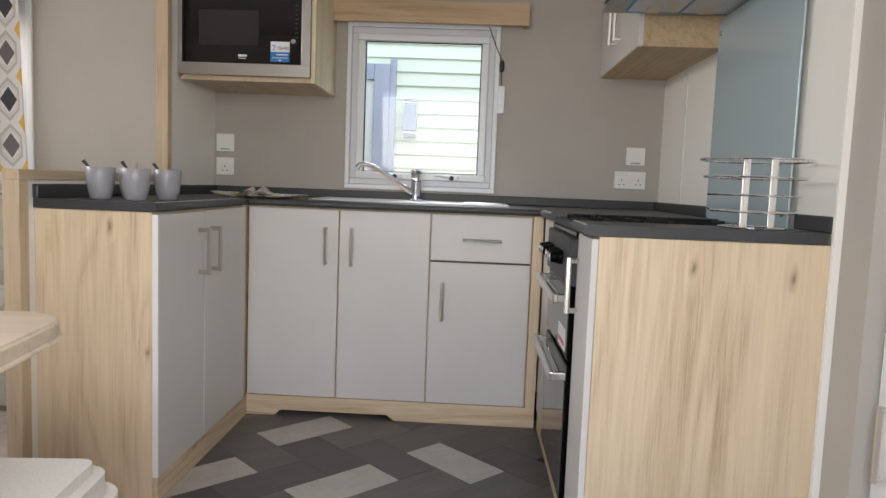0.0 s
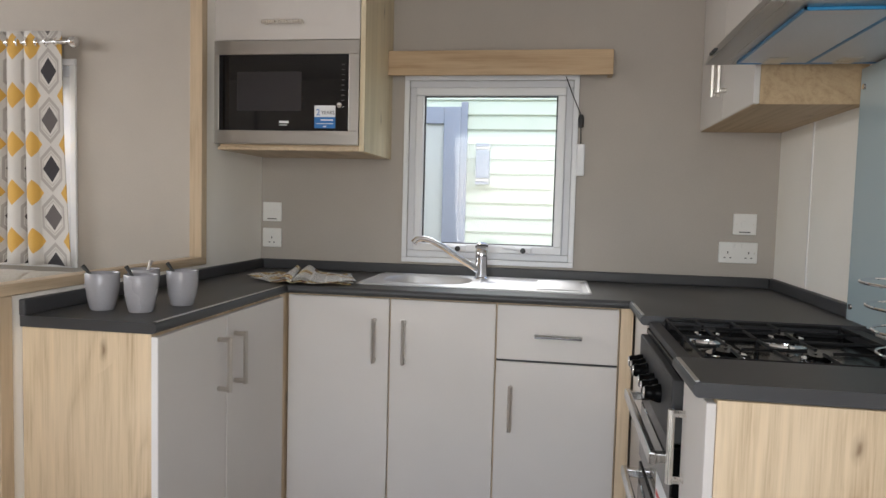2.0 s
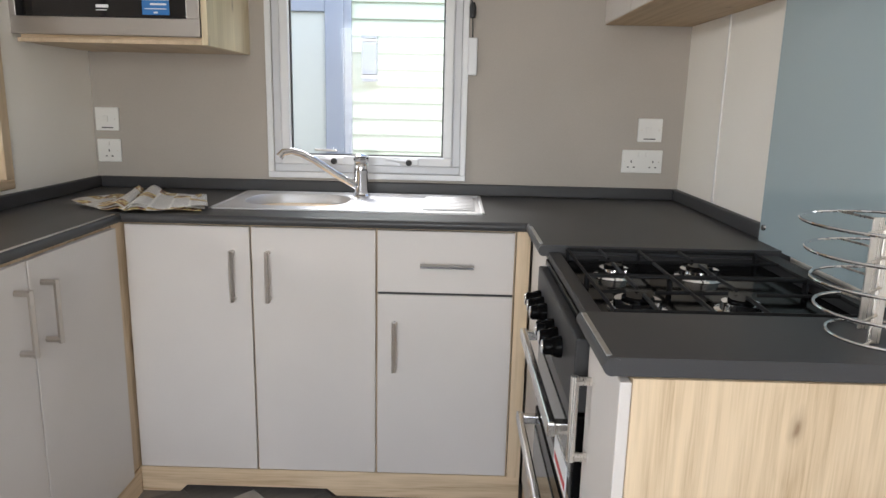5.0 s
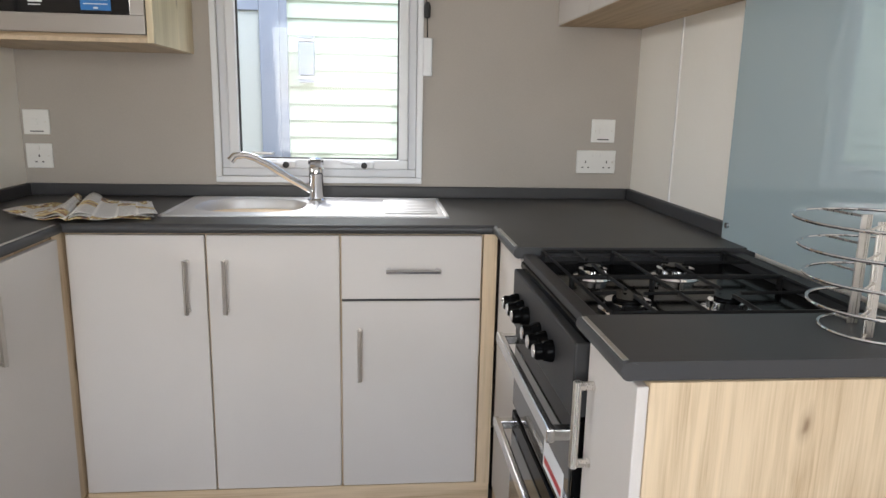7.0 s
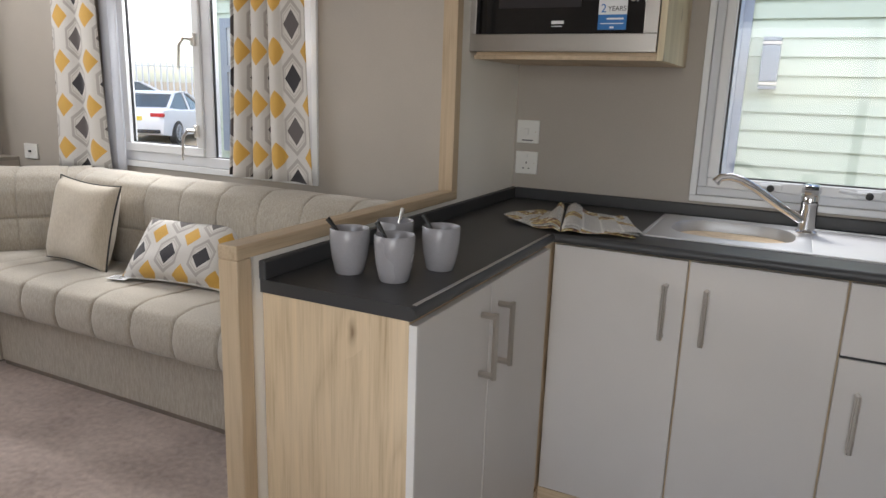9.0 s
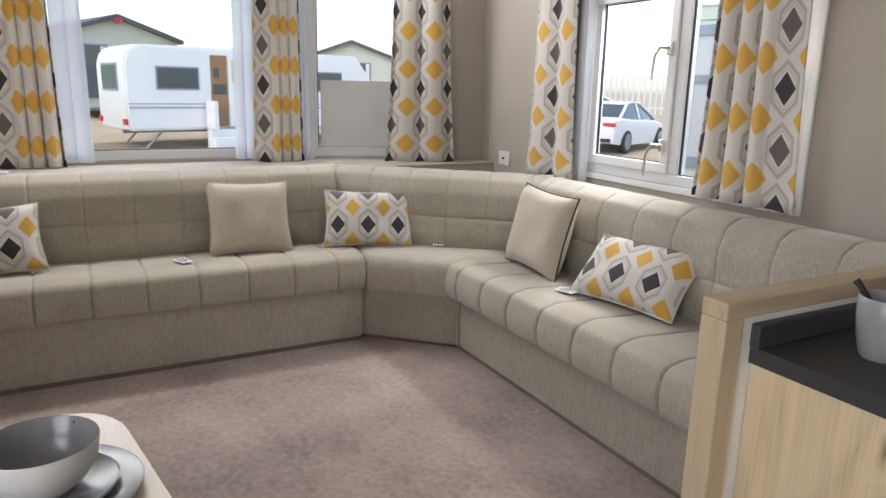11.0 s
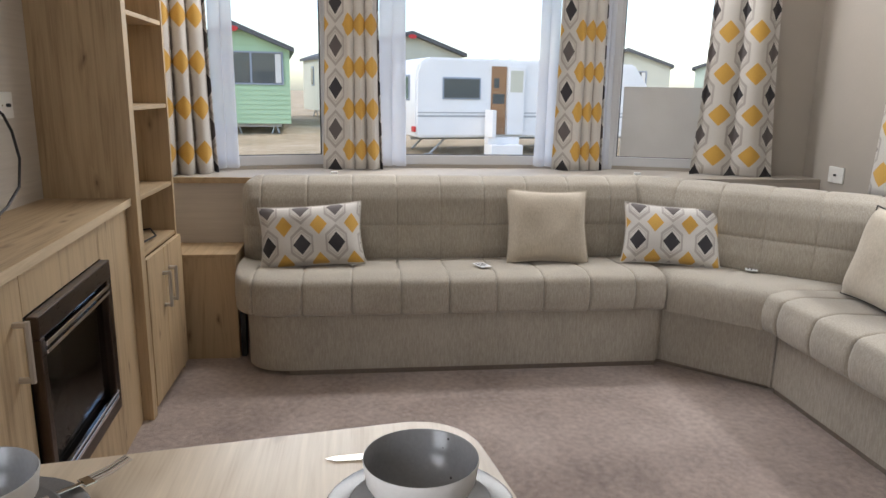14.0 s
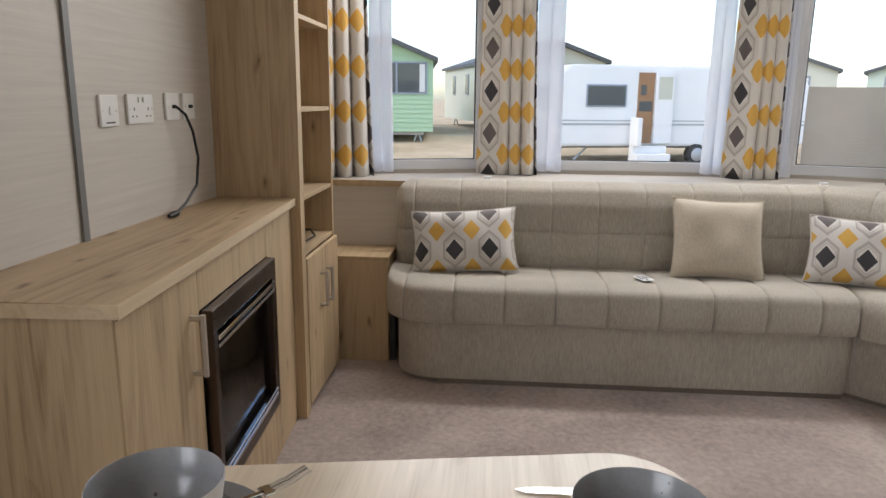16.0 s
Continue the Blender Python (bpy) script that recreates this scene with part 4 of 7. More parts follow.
def wall_cupboard_microwave():
    c = thing("microwave_housing", (-1.06, 3.4, 1.42), "wall cupboard with oak sides holding a microwave", "wall cupboard")
    part("side", boxes((-0.764, -0.745, 3.205, WIN_Y, 1.424, CEIL), bevel=0.001), oak("pale_oak_side", "z", (0.68, 0.58, 0.40), (0.55, 0.45, 0.29)), c)
    part("body", boxes((HALF_X + 0.013, -0.764, 3.225, WIN_Y, 1.4375, CEIL)), M_OAK_X, c)
    part("base_board", boxes((HALF_X + 0.013, -0.7645, 3.205, WIN_Y - 0.002, 1.424, 1.437), bevel=0.001), M_OAK_PALE_Y, c)
    d = panel_door(c, (-1.35, -0.767, 3.205, 3.223, 1.842, CEIL - 0.01))
    bar_handle("handle", d, (-1.145, 3.205, 1.905), (-0.985, 3.205, 1.905), (0, -0.024, 0))
    m = thing("microwave", (-1.06, 3.2, 1.435), "black glass built-in microwave in a brushed steel frame", "microwave")
    x0, x1, z0, z1, y = -1.36, -0.766, 1.447, 1.838, 3.198
    part("frame", boxes((x0, x1, y, y + 0.02, z0, z0 + 0.052), (x0, x1, y, y + 0.02, z1 - 0.052, z1), (x0, x0 + 0.034, y, y + 0.02, z0 + 0.052, z1 - 0.052), (x1 - 0.04, x1, y, y + 0.02, z0 + 0.052, z1 - 0.052), bevel=0.0015), brushed("microwave_steel", (0.44, 0.42, 0.40), 0.34), m)
    gx0, gx1, gz0, gz1 = x0 + 0.034, x1 - 0.04, z0 + 0.052, z1 - 0.052
    part("glass_front", boxes((gx0, gx1, y + 0.002, y + 0.018, gz0, gz1), bevel=0.002), M_DARK_GLASS, m)
    part("viewing_window", boxes((gx0 + 0.075, gx0 + 0.335, y + 0.0005, y + 0.002, gz0 + 0.075, gz1 - 0.065)), material("window_mesh", (0.03, 0.028, 0.032), 0.12), m)
    bm = bmesh.new()
    lathe(bm, [(0.0, -0.014), (0.010, -0.013), (0.0115, -0.002), (0.0115, 0.002)], (x1 - 0.072, y + 0.002, z0 + 0.147), 20, "y")
    part("dial", bm, M_CHROME, m, True)
    lx0, lx1, lz0 = x1 - 0.172, x1 - 0.09, z0 + 0.062
    part("label_lower", boxes((lx0, lx1, y - 0.0005, y + 0.0015, lz0, lz0 + 0.042)), M_BLUE_LABEL, m)
    part("label_upper", boxes((lx0, lx1, y - 0.0005, y + 0.0015, lz0 + 0.042, lz0 + 0.085)), M_WHITE_LABEL, m)
    part("label_stripes", boxes((lx0 + 0.025, lx1 - 0.008, y - 0.001, y - 0.0004, lz0 + 0.028, lz0 + 0.033), (lx0 + 0.008, lx1 - 0.008, y - 0.001, y - 0.0004, lz0 + 0.016, lz0 + 0.0185), (lx0 + 0.035, lx0 + 0.047, y - 0.001, y - 0.0004, lz0 + 0.004, lz0 + 0.009)), M_WHITE_LABEL, m)
    words(m, "2", (lx0 + 0.006, y - 0.001, lz0 + 0.048), 0.034, M_BLUE_LABEL)
    words(m, "YEARS", (lx0 + 0.027, y - 0.001, lz0 + 0.052), 0.0185, M_BLACK_MATT)
    part("emblem", boxes((gx0 + 0.247, gx0 + 0.285, y + 0.0004, y + 0.0019, gz0 + 0.028, gz0 + 0.037), (gx0 + 0.247, gx0 + 0.28, y + 0.0004, y + 0.0019, gz0 + 0.020, gz0 + 0.0225)), M_WHITE_LABEL, m)
    bm = bmesh.new()
    for i in range(8):
        box(bm, gx1 - 0.028, gx1 - 0.016, y + 0.001, y + 0.0022, gz1 - 0.04 - i * 0.019, gz1 - 0.038 - i * 0.019)
    part("markings", bm, material("dim_print", (0.12, 0.12, 0.12), 0.4), m)


def words(parent, text, at, size, mat, turn=(90, 0, 0)):
    """Flat lettering as mesh, facing -y by default."""
    cu = bpy.data.curves.new("lettering", "FONT")
    cu.body, cu.size, cu.extrude = text, size, 0.0004
    tmp = bpy.data.objects.new("lettering", cu)
    scene.collection.objects.link(tmp)
    bpy.context.view_layer.update()
    me = bpy.data.meshes.new_from_object(tmp)
    bpy.data.objects.remove(tmp)
    me.transform(pose(*at, *turn))
    me.materials.clear()
    me.materials.append(mat)
    ob = new("lettering", me)
    ob.parent = parent
    ob.matrix_parent_inverse = parent.matrix_basis.inverted()
    return ob


wall_cupboard_microwave()


def wall_cupboard_hood():
    c = thing("wall_cupboard", (0.7, 3.25, 1.56), "cashmere wall cupboard with oak end panel and base", "wall cupboard")
    x, y0, y1, z0 = 0.545, 2.87, WIN_Y, 1.555
    part("body", boxes((x + 0.02, RIGHT_X, y0 + 0.018, y1, z0 + 0.012, CEIL)), M_OAK_Y, c)
    part("end_panel", boxes((x + 0.018, RIGHT_X, y0, y0 + 0.018, z0, CEIL), bevel=0.001), oak("cupboard_end_oak", "y", (0.50, 0.36, 0.21), (0.36, 0.24, 0.13)), c)
    part("base_board", boxes((x + 0.004, RIGHT_X - 0.001, y0 + 0.0185, y1 - 0.001, z0, z0 + 0.012)), oak("cupboard_base_oak", "y", (0.50, 0.36, 0.21), (0.36, 0.24, 0.13)), c)
    mid = 3.27
    d = panel_door(c, (x, x + 0.018, y0, mid - 0.002, z0 + 0.002, CEIL - 0.02))
    bar_handle("handle", d, (x, mid - 0.05, z0 + 0.09), (x, mid - 0.05, z0 + 0.25), (-0.026, 0, 0))
    d = panel_door(c, (x, x + 0.018, mid + 0.002, y1 - 0.003, z0 + 0.002, CEIL - 0.02))
    bar_handle("handle", d, (x, mid + 0.05, z0 + 0.09), (x, mid + 0.05, z0 + 0.25), (-0.026, 0, 0))
    h = thing("cooker_hood", (0.62, 2.53, 1.64), "steel cooker hood with blue film on its filters", "cooker hood")
    hx, hy0, hy1, hz = 0.40, 2.21, 2.855, 1.668
    bm = bmesh.new()
    pts = [(hx, hz), (hx + 0.012, hz + 0.035), (hx + 0.10, hz + 0.075), (RIGHT_X, hz + 0.075), (RIGHT_X, hz)]
    a = [bm.verts.new((px, hy0, pz)) for px, pz in pts]
    b = [bm.verts.new((px, hy1, pz)) for px, pz in pts]
    bm.faces.new(a)
    bm.faces.new(b)
    for i in range(5):
        bm.faces.new((a[i], a[(i + 1) % 5], b[(i + 1) % 5], b[i]))
    part("canopy", bm, brushed("hood_steel", (0.42, 0.41, 0.40), 0.3, "y"), h)
    for k in range(2):
        f0 = hx + 0.085 + k * 0.19
        part("filter", boxes((f0, f0 + 0.18, hy0 + 0.05, hy1 - 0.05, hz - 0.006, hz - 0.001), bevel=0.001), M_FILTER, h)
        part("film", boxes((f0 - 0.006, f0, hy0 + 0.044, hy1 - 0.044, hz - 0.007, hz - 0.0005), (f0 + 0.18, f0 + 0.186, hy0 + 0.044, hy1 - 0.044, hz - 0.007, hz - 0.0005), (f0 - 0.006, f0 + 0.186, hy0 + 0.044, hy0 + 0.05, hz - 0.0075, hz - 0.0005), (f0 - 0.006, f0 + 0.186, hy1 - 0.05, hy1 - 0.044, hz - 0.0075, hz - 0.0005)), M_BLUE_FILM, h)
        part("latch", boxes((f0 + 0.06, f0 + 0.11, hy1 - 0.13, hy1 - 0.05, hz - 0.0085, hz - 0.006), bevel=0.001), M_STEEL, h)
    bm = bmesh.new()
    for i in range(3):
        box(bm, hx - 0.003, hx + 0.006, 2.72 + i * 0.025, 2.735 + i * 0.025, hz + 0.012, hz + 0.02)
    part("switch", bm, M_BLACK_MATT, h)
    part("chimney", boxes((0.62, RIGHT_X, 2.38, 2.68, hz + 0.075, CEIL), bevel=0.002), M_DOOR, h)


wall_cupboard_hood()

s = thing("glass_splashback", (RIGHT_X, 2.54, TOP), "blue-grey glass splashback with chrome fixings", "splashback")
part("panel", boxes((RIGHT_X - 0.024, RIGHT_X - 0.018, 2.185, 2.862, TOP - 0.005, 1.655), bevel=0.001), M_SPLASH, s)
bm = bmesh.new()
for y in (2.215, 2.835):
    for z in (0.965, 1.60):
        lathe(bm, [(0.0, -0.006), (0.008, -0.005), (0.009, 0.0)], (RIGHT_X - 0.024, y, z), 12, "x")
part("fixing", bm, M_CHROME, s, True)

p = thing("pelmet", (-0.29, 3.6, 1.77), "oak pelmet box over the kitchen window", "pelmet")
part("board", boxes((-0.768, 0.186, 3.565, 3.583, 1.775, 1.876), (-0.768, -0.75, 3.583, WIN_Y, 1.775, 1.876), (0.168, 0.186, 3.583, WIN_Y, 1.775, 1.876), (-0.75, 0.168, 3.583, WIN_Y, 1.86, 1.876), bevel=0.001), oak("pelmet_oak", "x", (0.52, 0.37, 0.22), (0.38, 0.25, 0.13)), p)

c = thing("blind_cord", (0.07, 3.63, 1.4), "black blind cord with a white weight", "blind cord")
bm = bmesh.new()
tube(bm, [(0.0, 3.615, 1.775), (0.03, 3.618, 1.70), (0.066, 3.622, 1.62), (0.07, 3.625, 1.5)], 0.0022, 6)
part("cord", bm, M_CABLE, c, True)
bm = bmesh.new()
lathe(bm, [(0.0, 0.0), (0.011, 0.004), (0.012, 0.04), (0.007, 0.055), (0.0, 0.056)], (0.068, 3.622, 1.565), 12)
part("toggle", bm, M_BLACK_MATT, c, True)
part("weight", boxes((0.054, 0.088, 3.622, WIN_Y, 1.368, 1.50), bevel=0.004), M_PVC, c)


def cooker():
    """A freestanding gas cooker: hob with pan supports, control panel, grill and oven doors."""
    y0, y1 = 2.168, 2.722
    k = thing("gas_cooker", (0.55, 2.5, 0), "black gas cooker with steel handles and four burners", "cooker")
    part("body", boxes((RF + 0.02, RIGHT_X - 0.03, y0, y1, 0.02, 0.874)), M_BLACK, k)
    part("hob_plate", boxes((RF - 0.005, RIGHT_X - 0.03, y0, y1, 0.875, 0.892), bevel=0.003), M_BLACK, k)
    part("hob_rim", boxes((RF + 0.0, RF + 0.03, y0 + 0.004, y1 - 0.004, 0.892, 0.910), (RIGHT_X - 0.085, RIGHT_X - 0.035, y0 + 0.004, y1 - 0.004, 0.892, 0.915), (RF + 0.03, RIGHT_X - 0.085, y0 + 0.004, y0 + 0.016, 0.892, 0.906), (RF + 0.03, RIGHT_X - 0.085, y1 - 0.016, y1 - 0.004, 0.892, 0.906), bevel=0.002), M_BLACK_MATT, k)
    bm = boxes((RF - 0.022, RF + 0.02, y0 + 0.002, y1 - 0.002, 0.735, 0.874), bevel=0.004)
    part("control_panel", bm, M_BLACK_MATT, k)
    for i, y in enumerate((2.655, 2.60, 2.545, 2.43, 2.375, 2.32)):
        bm = bmesh.new()
        lathe(bm, [(0.0, -0.038), (0.014, -0.037), (0.017, -0.032), (0.017, -0.020), (0.019, -0.018), (0.022, -0.006), (0.022, 0.0)], (RF - 0.022, y, 0.805), 20, "x")
        part("knob", bm, M_BLACK, k, True)
        bm = bmesh.new()
        lathe(bm, [(0.0, -0.0395), (0.012, -0.039), (0.0145, -0.036), (0.0145, -0.034)], (RF - 0.022, y, 0.805), 20, "x")
        part("knob_cap", bm, M_CHROME, k, True)
    for name, z0, z1 in (("grill_door", 0.515, 0.728), ("oven_door", 0.09, 0.50)):
        d = part(name, boxes((RF - 0.012, RF + 0.02, y0 + 0.004, y1 - 0.004, z0, z1), bevel=0.004), M_BLACK, k)
        part("glass", boxes((RF - 0.0145, RF - 0.011, y0 + 0.02, y1 - 0.02, z0 + 0.01, z1 - 0.05), bevel=0.001), M_OVEN_GLASS, d)
        bm = bmesh.new()
        hz = z1 - 0.03
        box(bm, RF - 0.062, RF - 0.046, y0 + 0.008, y1 - 0.008, hz - 0.014, hz + 0.014, bevel=0.004)
        for y in (y0 + 0.012, y1 - 0.036):
            box(bm, RF - 0.05, RF - 0.010, y, y + 0.024, hz - 0.011, hz + 0.011, bevel=0.003)
        part("handle", bm, brushed("cooker_handle_steel", (0.7, 0.69, 0.67), 0.22, "y"), d)
    part("sticker", boxes((RF - 0.0155, RF - 0.0143, y0 + 0.05, y0 + 0.20, 0.535, 0.60)), M_WHITE_LABEL, k)
    part("sticker_mark", boxes((RF - 0.0162, RF - 0.0154, y0 + 0.06, y0 + 0.19, 0.548, 0.562)), M_RED, k)
    for x, y, r in ((0.382, 2.56, 0.032), (0.578, 2.565, 0.042), (0.37, 2.30, 0.044), (0.565, 2.297, 0.036)):
        b = bmesh.new()
        lathe(b, [(0.0, 0.0), (r + 0.014, 0.0), (r + 0.012, 0.004), (r + 0.002, 0.006), (r, 0.02), (0.0, 0.021)], (x, y, 0.892), 24)
        part("burner", b, M_CHROME, k, True)
        b = bmesh.new()
        lathe(b, [(0.0, 0.006), (r * 0.62, 0.006), (r * 0.70, 0.003), (r * 0.70, 0.0), (0.0, 0.0)], (x, y, 0.9132), 24)
        part("burner_cap", b, M_BLACK, k, True)
    for ya, yb in ((y0 + 0.02, (y0 + y1) / 2 - 0.004), ((y0 + y1) / 2 + 0.004, y1 - 0.02)):
        b = bmesh.new()
        xa, xb, z = RF + 0.045, RIGHT_X - 0.10, 0.921
        loop = [(xa, ya, z), (xb, ya, z), (xb, yb, z), (xa, yb, z)]
        tube(b, loop, 0.0045, 6, True)
        ym = (ya + yb) / 2
        for x in (0.378, 0.572):
            for p, q in (((x, ya), (x, ym - 0.025)), ((x, yb), (x, ym + 0.025))):
                tube(b, [(*p, z), (*q, z + 0.002)], 0.004, 6)
        for x0, x1 in ((xa, 0.35), (0.405, 0.545), (0.60, xb)):
            tube(b, [(x0, ym, z), (x1, ym, z + 0.002)], 0.004, 6)
        xm = (0.378 + 0.572) / 2
        tube(b, [(xm, ya, z), (xm, yb, z)], 0.004, 6)
        for x, y in ((xa, ya), (xb, ya), (xa, yb), (xb, yb), (xm, ya), (xm, yb)):
            tube(b, [(x, y, z), (x, y, 0.892)], 0.0045, 6)
        part("pan_support", b, M_IRON, k, True)


cooker()


def plate_rack():
    """A chrome carousel: rings that widen upwards on three flat bright uprights."""
    cx, cy = 0.692, 2.065
    levels = ((0.004, 0.082), (0.045, 0.104), (0.088, 0.114), (0.134, 0.126), (0.179, 0.138))
    r = thing("wire_rack", (cx, cy, TOP), "chrome wire rack of five rings on the worktop", "rack")
    for z, rad in levels:
        bm = bmesh.new()
        tube(bm, [(cx + rad * math.cos(a), cy + rad * math.sin(a), TOP + z) for a in [2 * math.pi * j / 40 for j in range(40)]], 0.0028, 8, True)
        single("ring", bm, M_CHROME, r, True)
    for a in (100, 220, 340):
        c, q = math.cos(radians(a)), math.sin(radians(a))
        x, y = cx + 0.045 * c, cy + 0.045 * q
        bm = bmesh.new()
        box(bm, x - 0.009, x + 0.009, y - 0.002, y + 0.002, TOP, TOP + 0.183, bevel=0.0008)
        for z, rad in levels:
            tube(bm, [(x, y, TOP + z), (cx + rad * c, cy + rad * q, TOP + z)], 0.0022, 6)
        single("upright", bm, M_STEEL_Z, r)


plate_rack()

t = thing("tall_cupboard", (0.95, 1.3, 0), "tall white cupboard with two doors and bar handles", "cupboard")
part("body", boxes((0.918, 1.018, 0.62, 1.795, 0.0, CEIL - 0.02)), M_DOOR_EDGE, t)
d = part("lower_door", boxes((0.90, 0.917, 1.12, 1.793, 0.034, 0.715), bevel=0.002), M_DOOR_EDGE, t)
bar_handle("handle", d, (0.90, 1.735, 0.385), (0.90, 1.735, 0.56), (-0.028, 0, 0))
d = part("upper_door", boxes((0.90, 0.917, 1.12, 1.793, 0.721, CEIL - 0.03), bevel=0.002), M_DOOR_EDGE, t)
bar_handle("handle", d, (0.90, 1.735, 1.36), (0.90, 1.735, 1.52), (-0.028, 0, 0))


# ---- lounge: sofas ----
def run_mesh(m, length, profile, pitch, depth, round_start=0.0, round_end=0.0, back=0.0, first=0.0, crown=0.0):
    """Padded upholstery: a closed cross-section (d outwards from the back, z) swept along x, pinched at seams every pitch."""
    bm = bmesh.new()
    ss = [0.0, length]
    if pitch:
        q = math.floor(-first / pitch) - 1
        while first + q * pitch < length:
            ss += [first + pitch * (q + f) for f in (0.0, 0.015, 0.03, 0.055, 0.11, 0.22, 0.36, 0.5, 0.64, 0.78, 0.89, 0.945, 0.97, 0.985)]
            q += 1
    for e, r in ((0, round_start), (1, round_end), (1, crown)):
        if r:
            ss += [abs(length * e - r * (1 - math.cos(math.pi / 2 * k / 12))) for k in range(13)]
    ss = sorted({round(v, 5) for v in ss if 0 <= v <= length})
    cz = sum(z for _, z in profile) / len(profile)
    cd = sum(d for d, _ in profile) / len(profile)
    top = max(z for _, z in profile)
    rings = []
    for s in ss:
        ph = ((s - first) / pitch) % 1.0 if pitch else 0.5
        near = min(ph, 1 - ph) * pitch
        pinch = depth * (0.55 * math.exp(-(near / 0.0055) ** 2) + 0.45 * (1 - abs(math.sin(math.pi * ph)) ** 0.45)) if pitch else 0.0
        edge = 0.0
        for e, r in ((s, round_start), (length - s, round_end)):
            if r and e < r:
                edge = max(edge, r - math.sqrt(max(0.0, r * r - (r - e) ** 2)))
        ring = []
        for d, z in profile:
            dd, zz = d - cd, z - cz
            L = math.hypot(dd, zz) or 1
            d2, z2 = d - dd / L * pinch, z - zz / L * pinch * (1 if zz > 0 else 0.3)
            if d2 > back:
                d2 = max(back + 0.001, d2 - edge * min(1, (d2 - back) / 0.2))
            if crown and length - s < crown:
                e = crown - (length - s)
                z2 = min(z2, top - crown + math.sqrt(max(0.0, crown * crown - e * e)))
            ring.append(bm.verts.new(m @ Vector((s, d2, z2))))
        rings.append(ring)
    k = len(profile)
    for a, b in zip(rings, rings[1:]):
        for i in range(k):
            bm.faces.new((a[i], a[(i + 1) % k], b[(i + 1) % k], b[i]))
    bm.faces.new(rings[0])
    bm.faces.new(rings[-1])
    return bm


def smooth_loop(pts, r=0.03, seg=4):
    """Rounds the corners of a cross-section and adds points on its flanks."""
    out, n = [], len(pts)
    for i in range(n):
        p, a, b = Vector(pts[i]), Vector(pts[i - 1]), Vector(pts[(i + 1) % n])
        ra = min(r, (a - p).length * 0.45)
        rb = min(r, (b - p).length * 0.45)
        s, e = p + (a - p).normalized() * ra, p + (b - p).normalized() * rb
        for k in range(seg + 1):
            t = k / seg
            out.append(tuple(s * (1 - t) ** 2 + p * 2 * t * (1 - t) + e * t * t))
        steps = max(1, int((b - p).length / 0.08))
        for k in range(1, steps):
            q = e + (Vector(b) - (b - p).normalized() * rb - e) * (k / steps)
            out.append(tuple(q))
    return out


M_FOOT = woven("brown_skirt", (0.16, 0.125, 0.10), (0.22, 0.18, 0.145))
SEAT = smooth_loop([(0.02, 0.298), (0.695, 0.298), (0.712, 0.38), (0.69, 0.465), (0.60, 0.485), (0.36, 0.475), (0.31, 0.468), (0.02, 0.47)], 0.03)
BACK = smooth_loop([(0.03, 0.45), (0.26, 0.45), (0.285, 0.54), (0.275, 0.630), (0.264, 0.642), (0.273, 0.654), (0.268, 0.775), (0.235, 0.852), (0.165, 0.884), (0.05, 0.878)], 0.02)


def sofa_run(name, m, length, label, round_end=0.0, end_inset=0.0, first=0.0, base=0.622, crown=0.0, set_back=0.0):
    s = thing(name, m.translation, label, "sofa", "corner seating")
    part("base", run_mesh(m, length - end_inset, [(0.02, 0.028), (base, 0.028), (base, 0.298), (0.02, 0.298)], 0, 0, round_end=round_end * 0.9), M_SOFA, s, True)
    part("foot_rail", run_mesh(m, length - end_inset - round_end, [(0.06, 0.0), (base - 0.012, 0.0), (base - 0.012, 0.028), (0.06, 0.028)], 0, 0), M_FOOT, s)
    part("seat_cushion", run_mesh(m, length, SEAT, 0.2235, 0.017, round_end=round_end, first=first), M_SOFA, s, True)
    part("back_cushion", run_mesh(m @ Matrix.Translation((0, -set_back, 0)), length, BACK, 0.2235, 0.008, first=first, round_end=0.06, crown=crown), M_SOFA, s, True)
    return s


# front sofa: x along -y, depth towards +x
m_front = Matrix(((0, 1, 0, -4.575), (-1, 0, 0, 2.53), (0, 0, 1, 0), (0, 0, 0, 1)))
sofa_run("front_sofa", m_front, 2.03, "beige woven fabric sofa with channelled seat below the bay window", 0.2, 0.05, 0.145, 0.655, 0.09)
m_sidesofa = Matrix(((-1, 0, 0, -1.40), (0, -1, 0, 3.545), (0, 0, 1, 0), (0, 0, 0, 1)))
sofa_run("side_sofa", m_sidesofa, 2.17, "beige woven fabric sofa with channelled seat along the wall", 0.0, 0.0, 0.06, 0.615, 0.0, 0.04)


